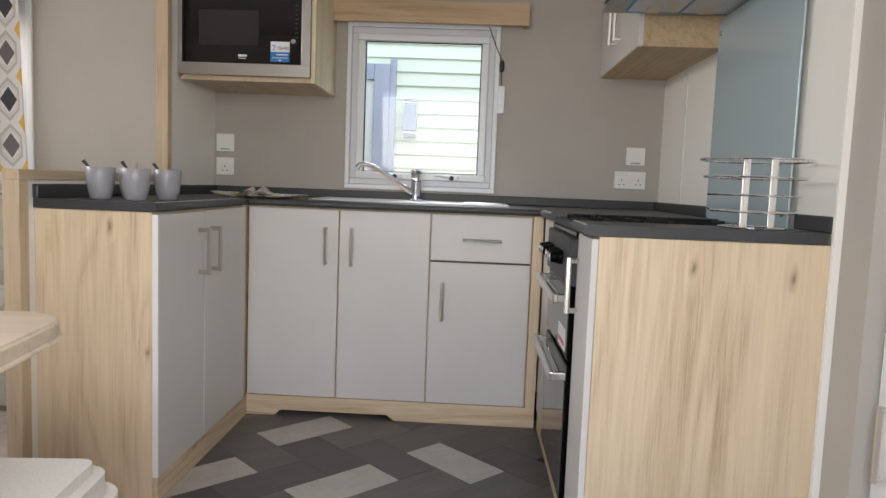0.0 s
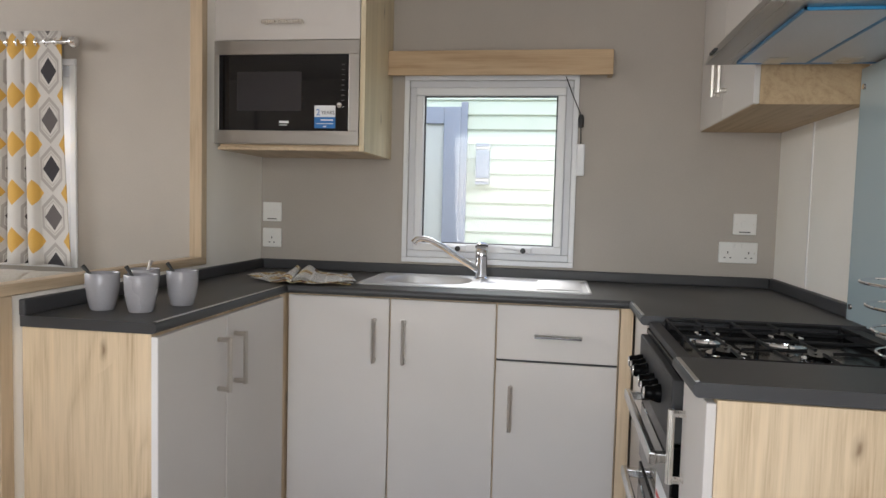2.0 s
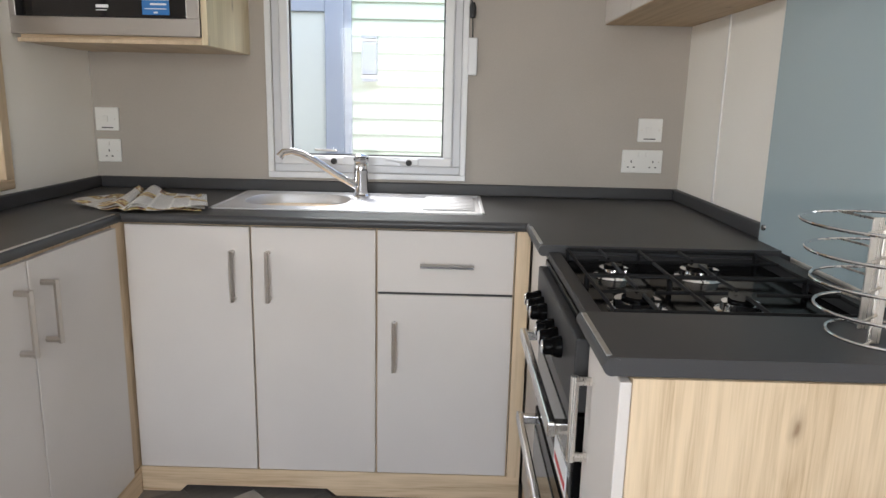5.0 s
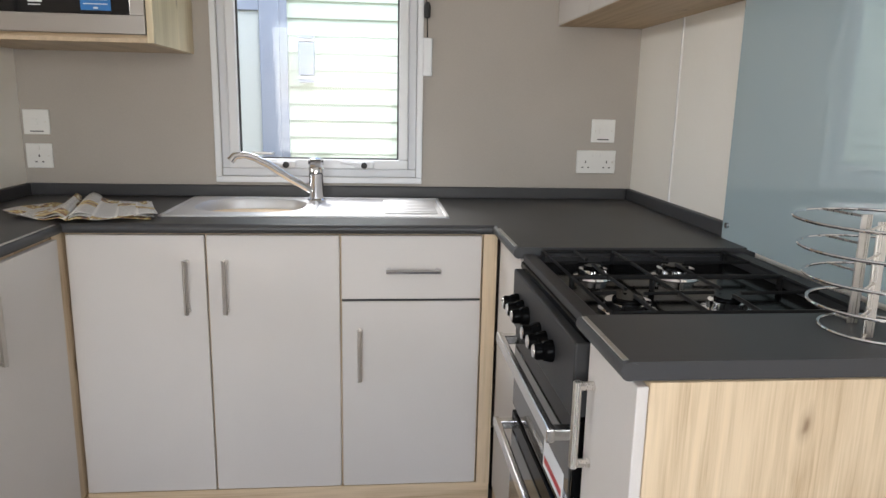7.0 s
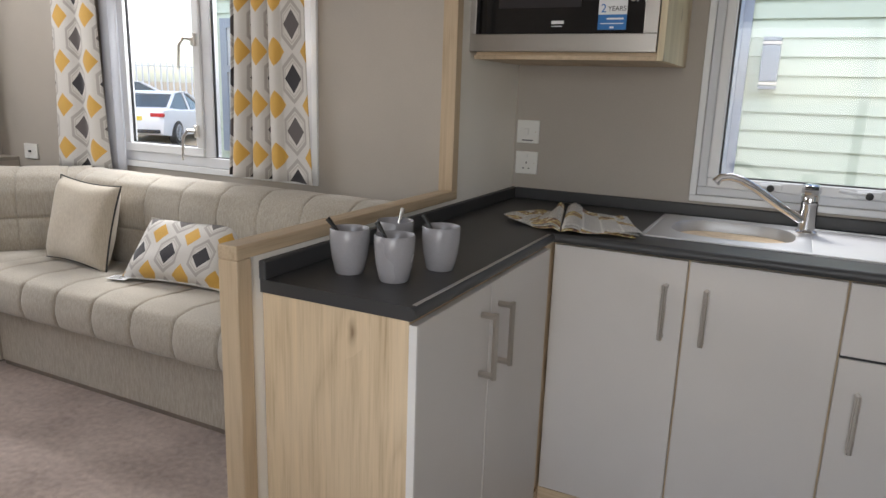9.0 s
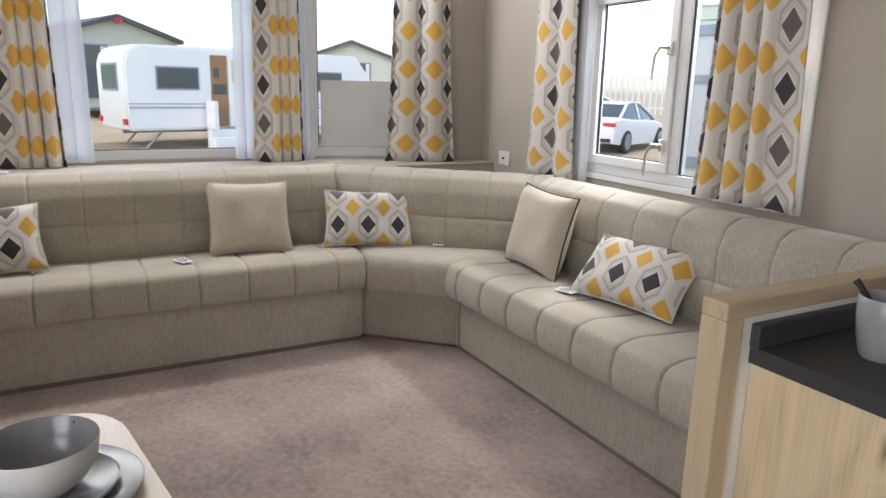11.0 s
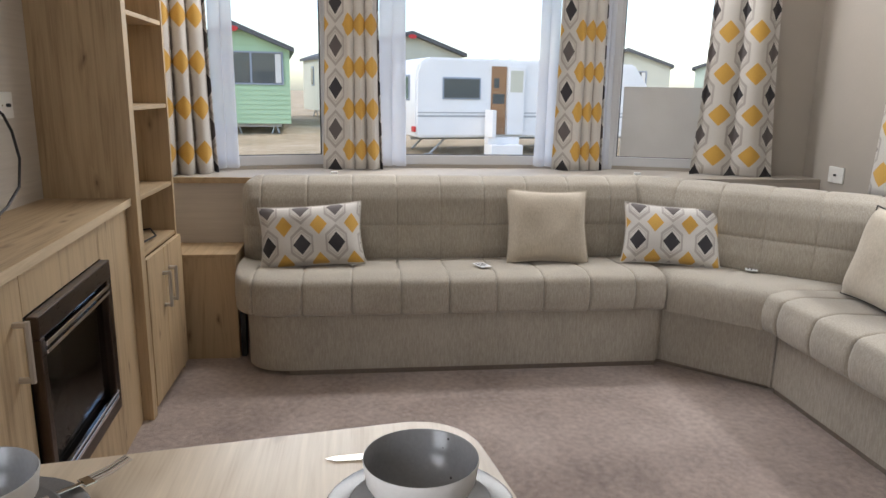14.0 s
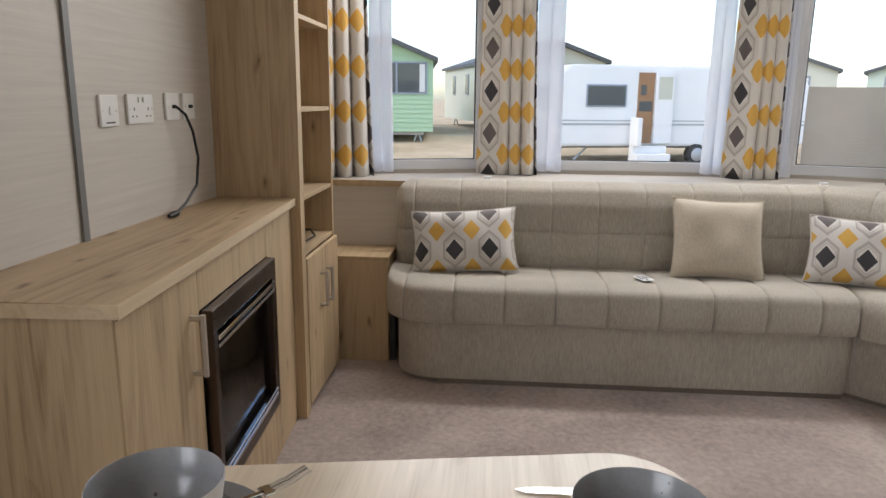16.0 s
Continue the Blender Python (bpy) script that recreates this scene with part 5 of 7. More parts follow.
def corner_seat():
    """The angled piece that joins both sofas."""
    s = thing("corner_seat", (-4.0, 3.0, 0), "beige woven fabric corner seat joining both sofas", "sofa", "corner seating")
    a, b = Vector((-3.955, 2.56, 0)), Vector((-3.60, 2.925, 0))
    fan = [(-4.55, 2.535), (-3.953, 2.535), (a.x, a.y), (b.x, b.y), (-3.575, 2.923), (-3.575, 3.525), (-4.15, 3.525), (-4.55, 3.12)]
    part("base", prism(bmesh.new(), fan, 0.022, 0.2975), M_SOFA, s)
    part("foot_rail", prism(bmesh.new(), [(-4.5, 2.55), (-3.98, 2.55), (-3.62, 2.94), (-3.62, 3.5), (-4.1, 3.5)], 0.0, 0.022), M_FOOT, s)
    bm = bmesh.new()
    # seat: fan outlines stacked with a soft edge
    c = Vector((-4.15, 3.05))
    out2 = [(-4.5, 2.54), (-3.872, 2.54), (-3.845, 2.575), (-3.605, 2.825), (-3.57, 2.85), (-3.57, 3.45), (-4.10, 3.45), (-4.5, 3.08)]
    pts = []
    for i in range(len(out2)):
        p, q = Vector(out2[i]), Vector(out2[(i + 1) % len(out2)])
        k = max(1, int((q - p).length / 0.03))
        pts += [p + (q - p) * (j / k) for j in range(k)]
    rings = []
    for inset, z in ((0.006, 0.298), (0.0, 0.35), (0.0, 0.41), (0.012, 0.455), (0.04, 0.476), (0.12, 0.482), (0.3, 0.478)):
        ring = []
        for p in pts:
            d = (c - p).normalized()
            along = (p.x - p.y) * 0.0 + (p - a.to_2d()).dot((b - a).to_2d().normalized())
            groove = 0.014 * math.exp(-(((along - 0.06 + 0.115) % 0.23 - 0.115) / 0.02) ** 2) if p.y > 2.545 and p.x < -3.575 else 0.0
            q = p + d * (inset + groove * (0.4 if inset > 0.1 else 1))
            ring.append(bm.verts.new((q.x, q.y, z - groove * (1 if z > 0.44 else 0))))
        rings.append(ring)
    n = len(pts)
    for r0, r1 in zip(rings, rings[1:]):
        for i in range(n):
            bm.faces.new((r0[i], r0[(i + 1) % n], r1[(i + 1) % n], r1[i]))
    bm.faces.new(rings[0])
    bm.faces.new(rings[-1])
    part("seat_cushion", bm, M_SOFA, s, True)
    p0, p1 = Vector((-4.545, 2.56, 0)), Vector((-3.64, 3.53, 0))
    d = p1 - p0
    ang = math.atan2(d.y, d.x)
    # depth grows to the room side
    mm = Matrix.Translation(p0) @ Matrix.Rotation(ang, 4, "Z") @ Matrix.Diagonal((1, -1, 1, 1)) @ Matrix.Translation((0, -0.10, 0))
    part("back_cushion", run_mesh(mm, d.length, BACK, 0.2235, 0.009, first=0.1), M_SOFA, s, True)


corner_seat()
structure("sofa_frame_foot", boxes((-4.23, -4.19, 0.492, 0.515, 0.0, 0.32)), M_BLACK_MATT, "black frame leg at the sofa end", "leg")


# ---- cushions ----
M_WELT = woven("pale_welt_cloth", (0.52, 0.49, 0.45), (0.64, 0.61, 0.57))


def cushion(name, w, h, m, mat, label, plump=0.07, pipe=None, shift=(0.0, 0.0)):
    """A scatter cushion standing on its lower edge: two pillowed faces, a welt and pointed corners."""
    bm = bmesh.new()
    uv = bm.loops.layers.uv.new("UVMap")
    n = 18
    grid = {}
    rnd = random.Random(len(label) + int(w * 100))
    ph = [rnd.uniform(0, 6) for _ in range(4)]
    for side in (1, -1):
        for i in range(n + 1):
            for j in range(n + 1):
                a, b = i / n * 2 - 1, j / n * 2 - 1
                f = max(0.0, (1 - a ** 4) * (1 - b ** 4)) ** 0.6
                pull_a = 1 - 0.07 * (1 - b * b) * abs(a) ** 3
                pull_b = 1 - 0.08 * (1 - a * a) * abs(b) ** 3
                wob = 0.006 * math.sin(5 * a + ph[0]) * math.cos(4 * b + ph[1]) * f
                p = Vector((a * w / 2 * pull_a, side * (plump * f + wob), h / 2 + b * h / 2 * pull_b))
                edge = i in (0, n) or j in (0, n)
                key = (0 if edge else side, i, j)
                if key not in grid:
                    grid[key] = bm.verts.new(m @ p)
    for side in (1, -1):
        for i in range(n):
            for j in range(n):
                vs, cs = [], []
                for di, dj in ((0, 0), (1, 0), (1, 1), (0, 1)):
                    a, b = i + di, j + dj
                    edge = a in (0, n) or b in (0, n)
                    vs.append(grid[(0 if edge else side, a, b)])
                    cs.append((a / n * w + shift[0], b / n * h + shift[1]))
                fc = bm.faces.new(vs)
                for lp, co in zip(fc.loops, cs):
                    lp[uv].uv = co
    c = thing(name, m.translation, label, "cushion", "scatter cushions")
    part("cover", bm, mat, c, True)
    bm = bmesh.new()
    loop = []
    for i in range(4 * n):
        if i < n:
            k = (0, i, 0)
        elif i < 2 * n:
            k = (0, n, i - n)
        elif i < 3 * n:
            k = (0, 3 * n - i, n)
        else:
            k = (0, 0, 4 * n - i)
        a, b = k[1] / n * 2 - 1, k[2] / n * 2 - 1
        loop.append(m @ Vector((a * w / 2 * (1 - 0.07 * (1 - b * b) * abs(a) ** 3), 0, h / 2 + b * h / 2 * (1 - 0.08 * (1 - a * a) * abs(b) ** 3))))
    tube(bm, loop, 0.004, 6, True)
    part("welt", bm, pipe or (M_WELT if mat is M_PRINT else mat), c, True)
    return c


PAT = "white cushion printed with ochre and charcoal lozenges"
# leaning on the front sofa: width along -y... +y, faces +x
def lean(x, y, z, yaw, tilt, roll=0):
    return Matrix.Translation((x, y, z)) @ Matrix.Rotation(radians(yaw), 4, "Z") @ Matrix.Rotation(radians(-tilt), 4, "X") @ Matrix.Rotation(radians(roll), 4, "Y")


cushion("cushion", 0.50, 0.31, lean(-4.12, 0.86, 0.475, 90, 24, -4), M_PRINT, PAT + " on the front sofa", shift=(0.124, 0.27))
cushion("cushion", 0.42, 0.38, lean(-4.14, 2.02, 0.475, 90, 22, 2), M_LINEN, "plain oatmeal linen cushion on the front sofa")
cushion("cushion", 0.48, 0.31, lean(-4.05, 2.62, 0.478, 74, 22, 2), M_PRINT, PAT + " in the sofa corner", shift=(0.098, 0.26))
cushion("cushion", 0.45, 0.40, lean(-3.30, 3.15, 0.475, -3, 14, 2), M_LINEN, "plain oatmeal linen cushion with dark piping", pipe=M_BLACK_MATT)
cushion("cushion", 0.52, 0.31, lean(-2.66, 3.13, 0.487, 9, 43, 0), M_PRINT, PAT + " on seat", shift=(0.10, 0.26))


# ---- curtains ----
def curtain(a, b, z0, z1, folds, amp, label, flare=0.0, mat=None, name="curtain", lay=None, seed=1):
    """A hanging cloth between two plan points. lay: (share of the width, repeats of the print, depth of the pleats)."""
    a, b = Vector((*a, 0)), Vector((*b, 0))
    d = b - a
    L = d.length
    d.normalize()
    nrm = Vector((-d.y, d.x, 0))
    lay = lay or [(0, 0, 1), (1, folds, 1)]
    rnd = random.Random(seed + int(L * 1000))
    ph = [rnd.uniform(0, 6) for _ in range(3)]
    t = thing(name, (a.x, a.y, z0), label, "curtain", "curtains")
    bm = bmesh.new()
    uv = bm.loops.layers.uv.new("UVMap")
    ns, nz = folds * 20, 22
    cols = []
    for i in range(ns + 1):
        q = i / ns
        for (s0, u0, w0), (s1, u1, w1) in zip(lay, lay[1:]):
            if q <= s1 + 1e-6:
                k = (q - s0) / (s1 - s0)
                cols.append((q, u0 + (u1 - u0) * k, w0 + (w1 - w0) * k))
                break
    rows = []
    for j in range(nz + 1):
        z = z0 + (z1 - z0) * j / nz
        k = 1 - j / nz
        row = []
        for q, u, w in cols:
            ang = 2 * math.pi * u
            soft = amp * (0.85 + 0.3 * math.sin(3.1 * q + ph[0])) * (0.7 + 0.5 * k)
            off = soft * (w * math.cos(ang + 0.25 * k * math.sin(5 * q + ph[1])) - 0.35 * (1 - w) + 0.22 * (1 - w) * math.sin(9 * q + 2.0 * k + ph[2]))
            along = (q - 0.5) * (L + flare * k * k) - 0.235 * w * L / max(folds, 1) * math.sin(ang)
            p = a + d * (L / 2 + along) + nrm * off
            row.append(bm.verts.new((p.x, p.y, z + 0.003 * math.sin(ang + ph[1]) * (1 if j == 0 else 0))))
        rows.append(row)
    for j in range(nz):
        for i in range(ns):
            f = bm.faces.new((rows[j][i], rows[j][i + 1], rows[j + 1][i + 1], rows[j + 1][i]))
            for lp, (ii, jj) in zip(f.loops, ((i, j), (i + 1, j), (i + 1, j + 1), (i, j + 1))):
                lp[uv].uv = (cols[ii][1] * 0.165, (z1 - z0) * jj / nz * 0.82)
    ob = part("cloth", bm, mat or M_PRINT, t, True)
    sol = ob.modifiers.new("thick", "SOLIDIFY")
    sol.thickness = 0.002
    return t


# the print's layout: pleats only, a flat hem at the start, one at the end, loose folds
PLEATS = [(0, -0.12, 0.2), (0.1, 0.1, 1), (0.9, 2.9, 1), (1, 3.12, 0.2)]
HEM_FIRST = [(0, -0.42, 0), (0.36, 0.34, 0), (0.44, 0.55, 1), (0.93, 2.92, 1), (1, 3.12, 0.2)]
HEM_LAST = [(0, -0.12, 0.2), (0.07, 0.1, 1), (0.62, 2.5, 1), (0.70, 2.66, 0), (1, 3.44, 0)]
LOOSE = [(0, -0.18, 0.45), (0.5, 1.0, 0.55), (1, 2.22, 0.4)]
WIDE = [(0, 0.2, 0.42), (1, 1.8, 0.42)]


def rail(pts, z, off=0.0):
    r = thing("curtain_pole", (*pts[0], z), "slim steel curtain pole above the window", "curtain pole")
    bm = bmesh.new()
    tube(bm, [(x, y, z) for x, y in pts], 0.011, 12)
    part("pole", bm, M_STEEL, r, True)
    return r


def eyelets(x0, x1, y, z, n):
    """Chrome rings in the curtain heads, round the pole."""
    for i in range(n):
        x = x0 + (x1 - x0) * (i + 0.5) / n
        e = thing("curtain_ring", (x, y, z), "chrome eyelet ring in the curtain head", "curtain ring", "curtain rings")
        bm = bmesh.new()
        tube(bm, [(x, y + 0.021 * math.cos(a), z + 0.021 * math.sin(a)) for a in [2 * math.pi * k / 20 for k in range(20)]], 0.005, 8, True)
        part("ring", bm, M_CHROME, e, True)


FC = "pleated white curtain printed with ochre and charcoal"


def bay_at(y, off):
    """A plan point in front of the bay, kept off the facets."""
    return (bay_point(y) + off, y)


curtain(bay_at(0.06, 0.15), bay_at(0.31, 0.13), 0.868, 2.12, 3, 0.066, FC + " in the bay", flare=0.06, lay=PLEATS)
curtain(bay_at(0.90, 0.10), bay_at(1.19, 0.085), 0.868, 2.12, 3, 0.066, FC + " in the bay", flare=0.05, lay=HEM_FIRST)
curtain(bay_at(2.22, 0.10), bay_at(2.50, 0.10), 0.868, 2.12, 3, 0.066, FC + " in the bay", flare=0.03, lay=HEM_FIRST)
curtain(bay_at(3.02, 0.14), bay_at(3.36, 0.16), 0.868, 2.12, 3, 0.046, FC + " in the bay", flare=0.10, lay=LOOSE)
VO = "sheer white voile curtain beside the printed one"
for y0, y1 in ((0.31, 0.42), (1.20, 1.34), (2.12, 2.23), (2.50, 2.56)):
    curtain(bay_at(y0, 0.065), bay_at(y1, 0.065), 0.885, 2.10, 2, 0.008, VO, flare=0.02, mat=M_VOILE, name="voile_curtain")
cy = WIN_Y - 0.06
curtain((-3.93, cy), (-3.60, cy), 0.845, 1.985, 3, 0.038, FC + " at the side window", flare=0.08, lay=WIDE)
curtain((-2.70, cy), (-2.30, cy), 0.90, 1.985, 4, 0.042, FC + " at the side window", flare=0.1, lay=HEM_LAST)
curtain((-3.60, cy + 0.02), (-3.48, cy + 0.02), 0.85, 1.96, 2, 0.008, VO, mat=M_VOILE, name="voile_curtain")
rail([(-4.02, cy), (-2.27, cy)], 1.935)
eyelets(-3.93, -3.60, cy, 1.935, 6)
eyelets(-2.70, -2.30, cy, 1.935, 8)
bm = bmesh.new()
lathe(bm, [(0.0, 0.0), (0.012, 0.0), (0.014, 0.01), (0.024, 0.02), (0.027, 0.034), (0.022, 0.05), (0.0, 0.058)], (-2.275, cy, 1.935), 20, "x")
fin = thing("pole_finial", (-2.275, cy, 1.935), "chrome ball finial on the curtain pole", "finial")
part("ball", bm, M_CHROME, fin, True)
rail([bay_at(0.02, 0.13), bay_at(0.93, 0.10), bay_at(2.57, 0.10), bay_at(3.5, 0.15)], 2.09)

# ---- paper sheet in the third bay pane, catches on the ledge ----
m3, L3 = FACETS[2]
sheet = thing("paper_sheet", (-4.85, 2.85, 0.95), "blank grey-white ribbed sheet against the window", "sheet")
bm = bmesh.new()
for i in range(34):
    box(bm, 0.085, 0.53, -0.012, -0.006 if i % 2 else -0.0075, 0.945 + i * 0.0121, 0.945 + (i + 1) * 0.0121 - 0.0004)
bmesh.ops.transform(bm, matrix=m3, verts=bm.verts)
part("panel", bm, mottled("pale_grey_board", (0.52, 0.515, 0.51), (0.62, 0.615, 0.61), 0.7, relief=0.05), sheet)
for y in (0.95, 2.60):
    c = thing("ledge_clip", (bay_point(y) + 0.3, y, 0.865), "small white clip on the window ledge", "clip", "ledge clips")
    x = -4.50
    part("clip", boxes((x - 0.01, x + 0.012, y - 0.018, y + 0.018, 0.865, 0.893), bevel=0.003), M_PVC, c)


# ---- fireplace unit and bookcase ----
def fire_unit():
    """Built in a frame of its own: x along its front from the bookcase, -y towards the wall."""
    m = Matrix.Translation((-3.515, 0.217, 0)) @ Matrix.Rotation(radians(3.35), 4, "Z")

    def at(*rows, bevel=0.0):
        bm = boxes(*rows, bevel=bevel)
        bmesh.ops.transform(bm, matrix=m, verts=bm.verts)
        return bm

    E, T = 1.385, 0.90
    u = thing("fireplace_unit", (-2.9, 0.1, 0), "oak fireplace unit with a cupboard door", "sideboard")
    front = [m @ Vector((0.0, 0.018, 0)), m @ Vector((E + 0.012, 0.018, 0))]
    bm = prism(bmesh.new(), [(-3.515, TV_Y), (front[1].x, TV_Y), (front[1].x, front[1].y), (front[0].x, front[0].y)], T - 0.028, T)
    part("top", bm, M_UNIT_X, u)
    band = oak("edge_band_oak", "x", (0.60, 0.47, 0.31), (0.48, 0.35, 0.21))
    part("edge_band", at((0.0, E + 0.0145, 0.0185, 0.021, T - 0.027, T + 0.0008)), band, u, label="pale oak edge band")
    part("edge_band", at((E + 0.0125, E + 0.0148, -0.345, 0.018, T - 0.027, T + 0.0008)), band, u, label="pale oak edge band")
    part("end_panel", at((E - 0.018, E, -0.36, 0.0, 0.0, T - 0.028)), M_UNIT_Z, u)
    part("surround", at((0.35, 0.965, -0.018, 0.0, 0.755, T - 0.028), (0.35, 0.965, -0.018, 0.0, 0.0, 0.229), (0.0, 0.349, -0.018, 0.0, 0.0, T - 0.028)), M_UNIT_Z, u)
    part("body", at((0.0, 0.965, -0.27, -0.15, 0.0, T - 0.028), (0.966, E - 0.019, -0.27, -0.02, 0.0, T - 0.028)), M_UNIT_Z, u)
    d = part("door", at((0.973, E - 0.004, -0.018, 0.003, 0.034, T - 0.038), bevel=0.002), M_UNIT_Z, u)
    bar_handle("handle", d, m @ Vector((1.03, 0.003, 0.61)), m @ Vector((1.03, 0.003, 0.765)), m.to_3x3() @ Vector((0, 0.03, 0)), M_BRONZE)
    f = thing("electric_fire", (-3.05, 0.2, 0.2), "black inset electric fire with steel bars and coals", "fireplace")
    a, b, z0, z1 = 0.355, 0.958, 0.232, 0.752
    part("frame", at((a, b, 0.0, 0.03, z1 - 0.06, z1), (a, b, 0.0, 0.03, z0, z0 + 0.05), (a, a + 0.045, 0.0, 0.03, z0 + 0.05, z1 - 0.06), (b - 0.03, b, 0.0, 0.03, z0 + 0.05, z1 - 0.06), bevel=0.003), brushed("bronze_frame", (0.10, 0.075, 0.06), 0.3, "x"), f)
    part("grate_bar", at((a + 0.04, b - 0.025, 0.022, 0.036, z1 - 0.085, z1 - 0.072), (a + 0.04, b - 0.025, 0.022, 0.036, z1 - 0.105, z1 - 0.095), bevel=0.002), M_CHROME, f)
    part("ash_lip", at((a + 0.04, b - 0.025, 0.022, 0.036, z0 + 0.048, z0 + 0.062), (a + 0.04, b - 0.025, 0.022, 0.036, z0 + 0.07, z0 + 0.078), bevel=0.002), M_CHROME, f)
    part("firebox", at((a + 0.02, b - 0.02, -0.145, -0.135, z0 + 0.02, z1 - 0.02), (a + 0.02, a + 0.03, -0.135, 0.0, z0 + 0.02, z1 - 0.02), (b - 0.03, b - 0.02, -0.135, 0.0, z0 + 0.02, z1 - 0.02), (a + 0.03, b - 0.03, -0.135, 0.0, z0 + 0.02, z0 + 0.04)), M_BLACK_MATT, f)
    part("glass", at((a + 0.04, b - 0.028, 0.006, 0.009, z0 + 0.045, z1 - 0.055)), glass_pane("fire_glass", (0.55, 0.55, 0.55)), f)
    bm = bmesh.new()
    rnd = random.Random(9)
    for i in range(90):
        x = rnd.uniform(a + 0.07, b - 0.07)
        lift = 0.16 * (1 - abs((x - (a + b) / 2) / 0.32) ** 2)
        q = bmesh.ops.create_icosphere(bm, subdivisions=1, radius=rnd.uniform(0.014, 0.028))
        for v in q["verts"]:
            v.co = v.co * rnd.uniform(0.8, 1.2) + Vector((x, -0.06 + rnd.uniform(-0.035, 0.035), z0 + 0.055 + rnd.uniform(0, lift)))
    bmesh.ops.transform(bm, matrix=m, verts=bm.verts)
    tagged(single("coals", bm, mottled("coal", (0.04, 0.04, 0.04), (0.24, 0.23, 0.22), 0.8, (1, 1, 1), 60, 0.5), f), kind="stuff")


fire_unit()


def bookcase():
    b = thing("bookcase", (-3.8, 0.1, 0), "tall narrow oak bookcase with open shelves over doors", "bookcase")
    x0, x1, yf = -4.085, -3.517, 0.245
    part("side", boxes((x1 - 0.02, x1, TV_Y, yf, 0.0, CEIL - 0.01), bevel=0.001), M_UNIT_Z, b)
    part("side", boxes((x0, x0 + 0.02, TV_Y, yf, 0.0, CEIL - 0.01), bevel=0.001), M_UNIT_Z, b)
    part("front_stile", boxes((x1 - 0.05, x1 + 0.001, yf, yf + 0.012, 0.0, CEIL - 0.01), bevel=0.001), M_UNIT_Z, b)
    part("back", boxes((x0 + 0.02, x1 - 0.02, TV_Y, TV_Y + 0.012, 0.0, CEIL - 0.01)), M_UNIT_Z, b)
    for z in (0.672, 0.895, 1.237, 1.582, 1.93):
        part("shelf", boxes((x0 + 0.02, x1 - 0.02, TV_Y + 0.012, yf - 0.004, z - 0.018, z), bevel=0.001), M_UNIT_X, b)
    mid = -3.80
    for a, c, h in ((x1 - 0.052, mid + 0.002, mid + 0.035), (mid - 0.002, x0 + 0.002, mid - 0.06)):
        d = part("door", boxes((min(a, c), max(a, c), yf - 0.002, yf + 0.016, 0.035, 0.65), bevel=0.002), M_UNIT_Z, b)
        bar_handle("handle", d, (h, yf + 0.016, 0.40), (h, yf + 0.016, 0.555), (0, 0.028, 0), M_BRONZE)
    part("plinth", boxes((x0 + 0.02, x1 - 0.02, yf - 0.03, yf - 0.01, 0.0, 0.035)), M_UNIT_X, b)
    c = thing("black_lead", (-3.85, 0.15, 0.672), "loose loop of black cable on the shelf", "cable")
    bm = bmesh.new()
    tube(bm, [(-3.62, 0.10, 0.677), (-3.72, 0.19, 0.68), (-3.85, 0.22, 0.69), (-3.95, 0.17, 0.70), (-3.93, 0.08, 0.69), (-3.80, 0.05, 0.678), (-3.68, 0.12, 0.677)], 0.004, 8)
    part("cord", bm, M_CABLE, c, True)


bookcase()

b = thing("side_box", (-4.3, 0.2, 0), "low oak box with a flat lid beside the sofa", "box seat")
part("front", boxes((-4.19, -4.172, TV_Y, 0.485, 0.0, 0.512)), M_UNIT_Z, b)
part("side", boxes((-4.44, -4.192, 0.467, 0.485, 0.0, 0.512)), M_UNIT_Z, b)
part("lid", boxes((-4.442, -4.165, TV_Y, 0.49, 0.513, 0.53), bevel=0.002), M_UNIT_X, b)

c = thing("aerial_lead", (-3.2, -0.05, 1.2), "black aerial lead hanging from the wall outlet", "cable")
bm = bmesh.new()
tube(bm, [(-3.19, TV_Y + 0.02, 1.24), (-3.20, TV_Y + 0.045, 1.215), (-3.235, TV_Y + 0.05, 1.16), (-3.265, TV_Y + 0.05, 1.07), (-3.24, TV_Y + 0.05, 0.98), (-3.15, TV_Y + 0.05, 0.93), (-3.05, TV_Y + 0.06, 0.91)], 0.0045, 8)
part("cord", bm, M_CABLE, c, True)
bm = bmesh.new()
tube(bm, [(-3.06, TV_Y + 0.06, 0.911), (-3.03, TV_Y + 0.06, 0.911), (-3.00, TV_Y + 0.062, 0.911)], [0.009, 0.010, 0.006], 10)
part("plug", bm, M_CABLE, c, True)


# ---- dining table and what is on it ----
TB = Matrix.Translation((-1.315, 0.985, 0)) @ Matrix.Rotation(radians(9.5), 4, "Z")
TZ = 0.745


t = thing("dining_table", (-1.315, 0.985, 0), "pale oak dining table with rounded corners", "table")
bm = prism(bmesh.new(), rounded(1.21, 0.78, 0.11, 8), TZ - 0.034, TZ, TB)
es = [e for e in bm.edges if abs(e.verts[0].co.z - e.verts[1].co.z) < 1e-4]
bmesh.ops.bevel(bm, geom=es, offset=0.006, segments=3, affect="EDGES")
part("top", bm, M_TABLE, t)
bm = bmesh.new()
for sx in (-0.42, 0.42):
    p = TB @ Vector((sx, 0, 0))
    lathe(bm, [(0.0, 0.0), (0.16, 0.0), (0.16, 0.012), (0.035, 0.03), (0.03, TZ - 0.036), (0.0, TZ - 0.036)], (p.x, p.y, 0.0), 20)
part("pedestal", bm, M_STEEL_Z, t, True)


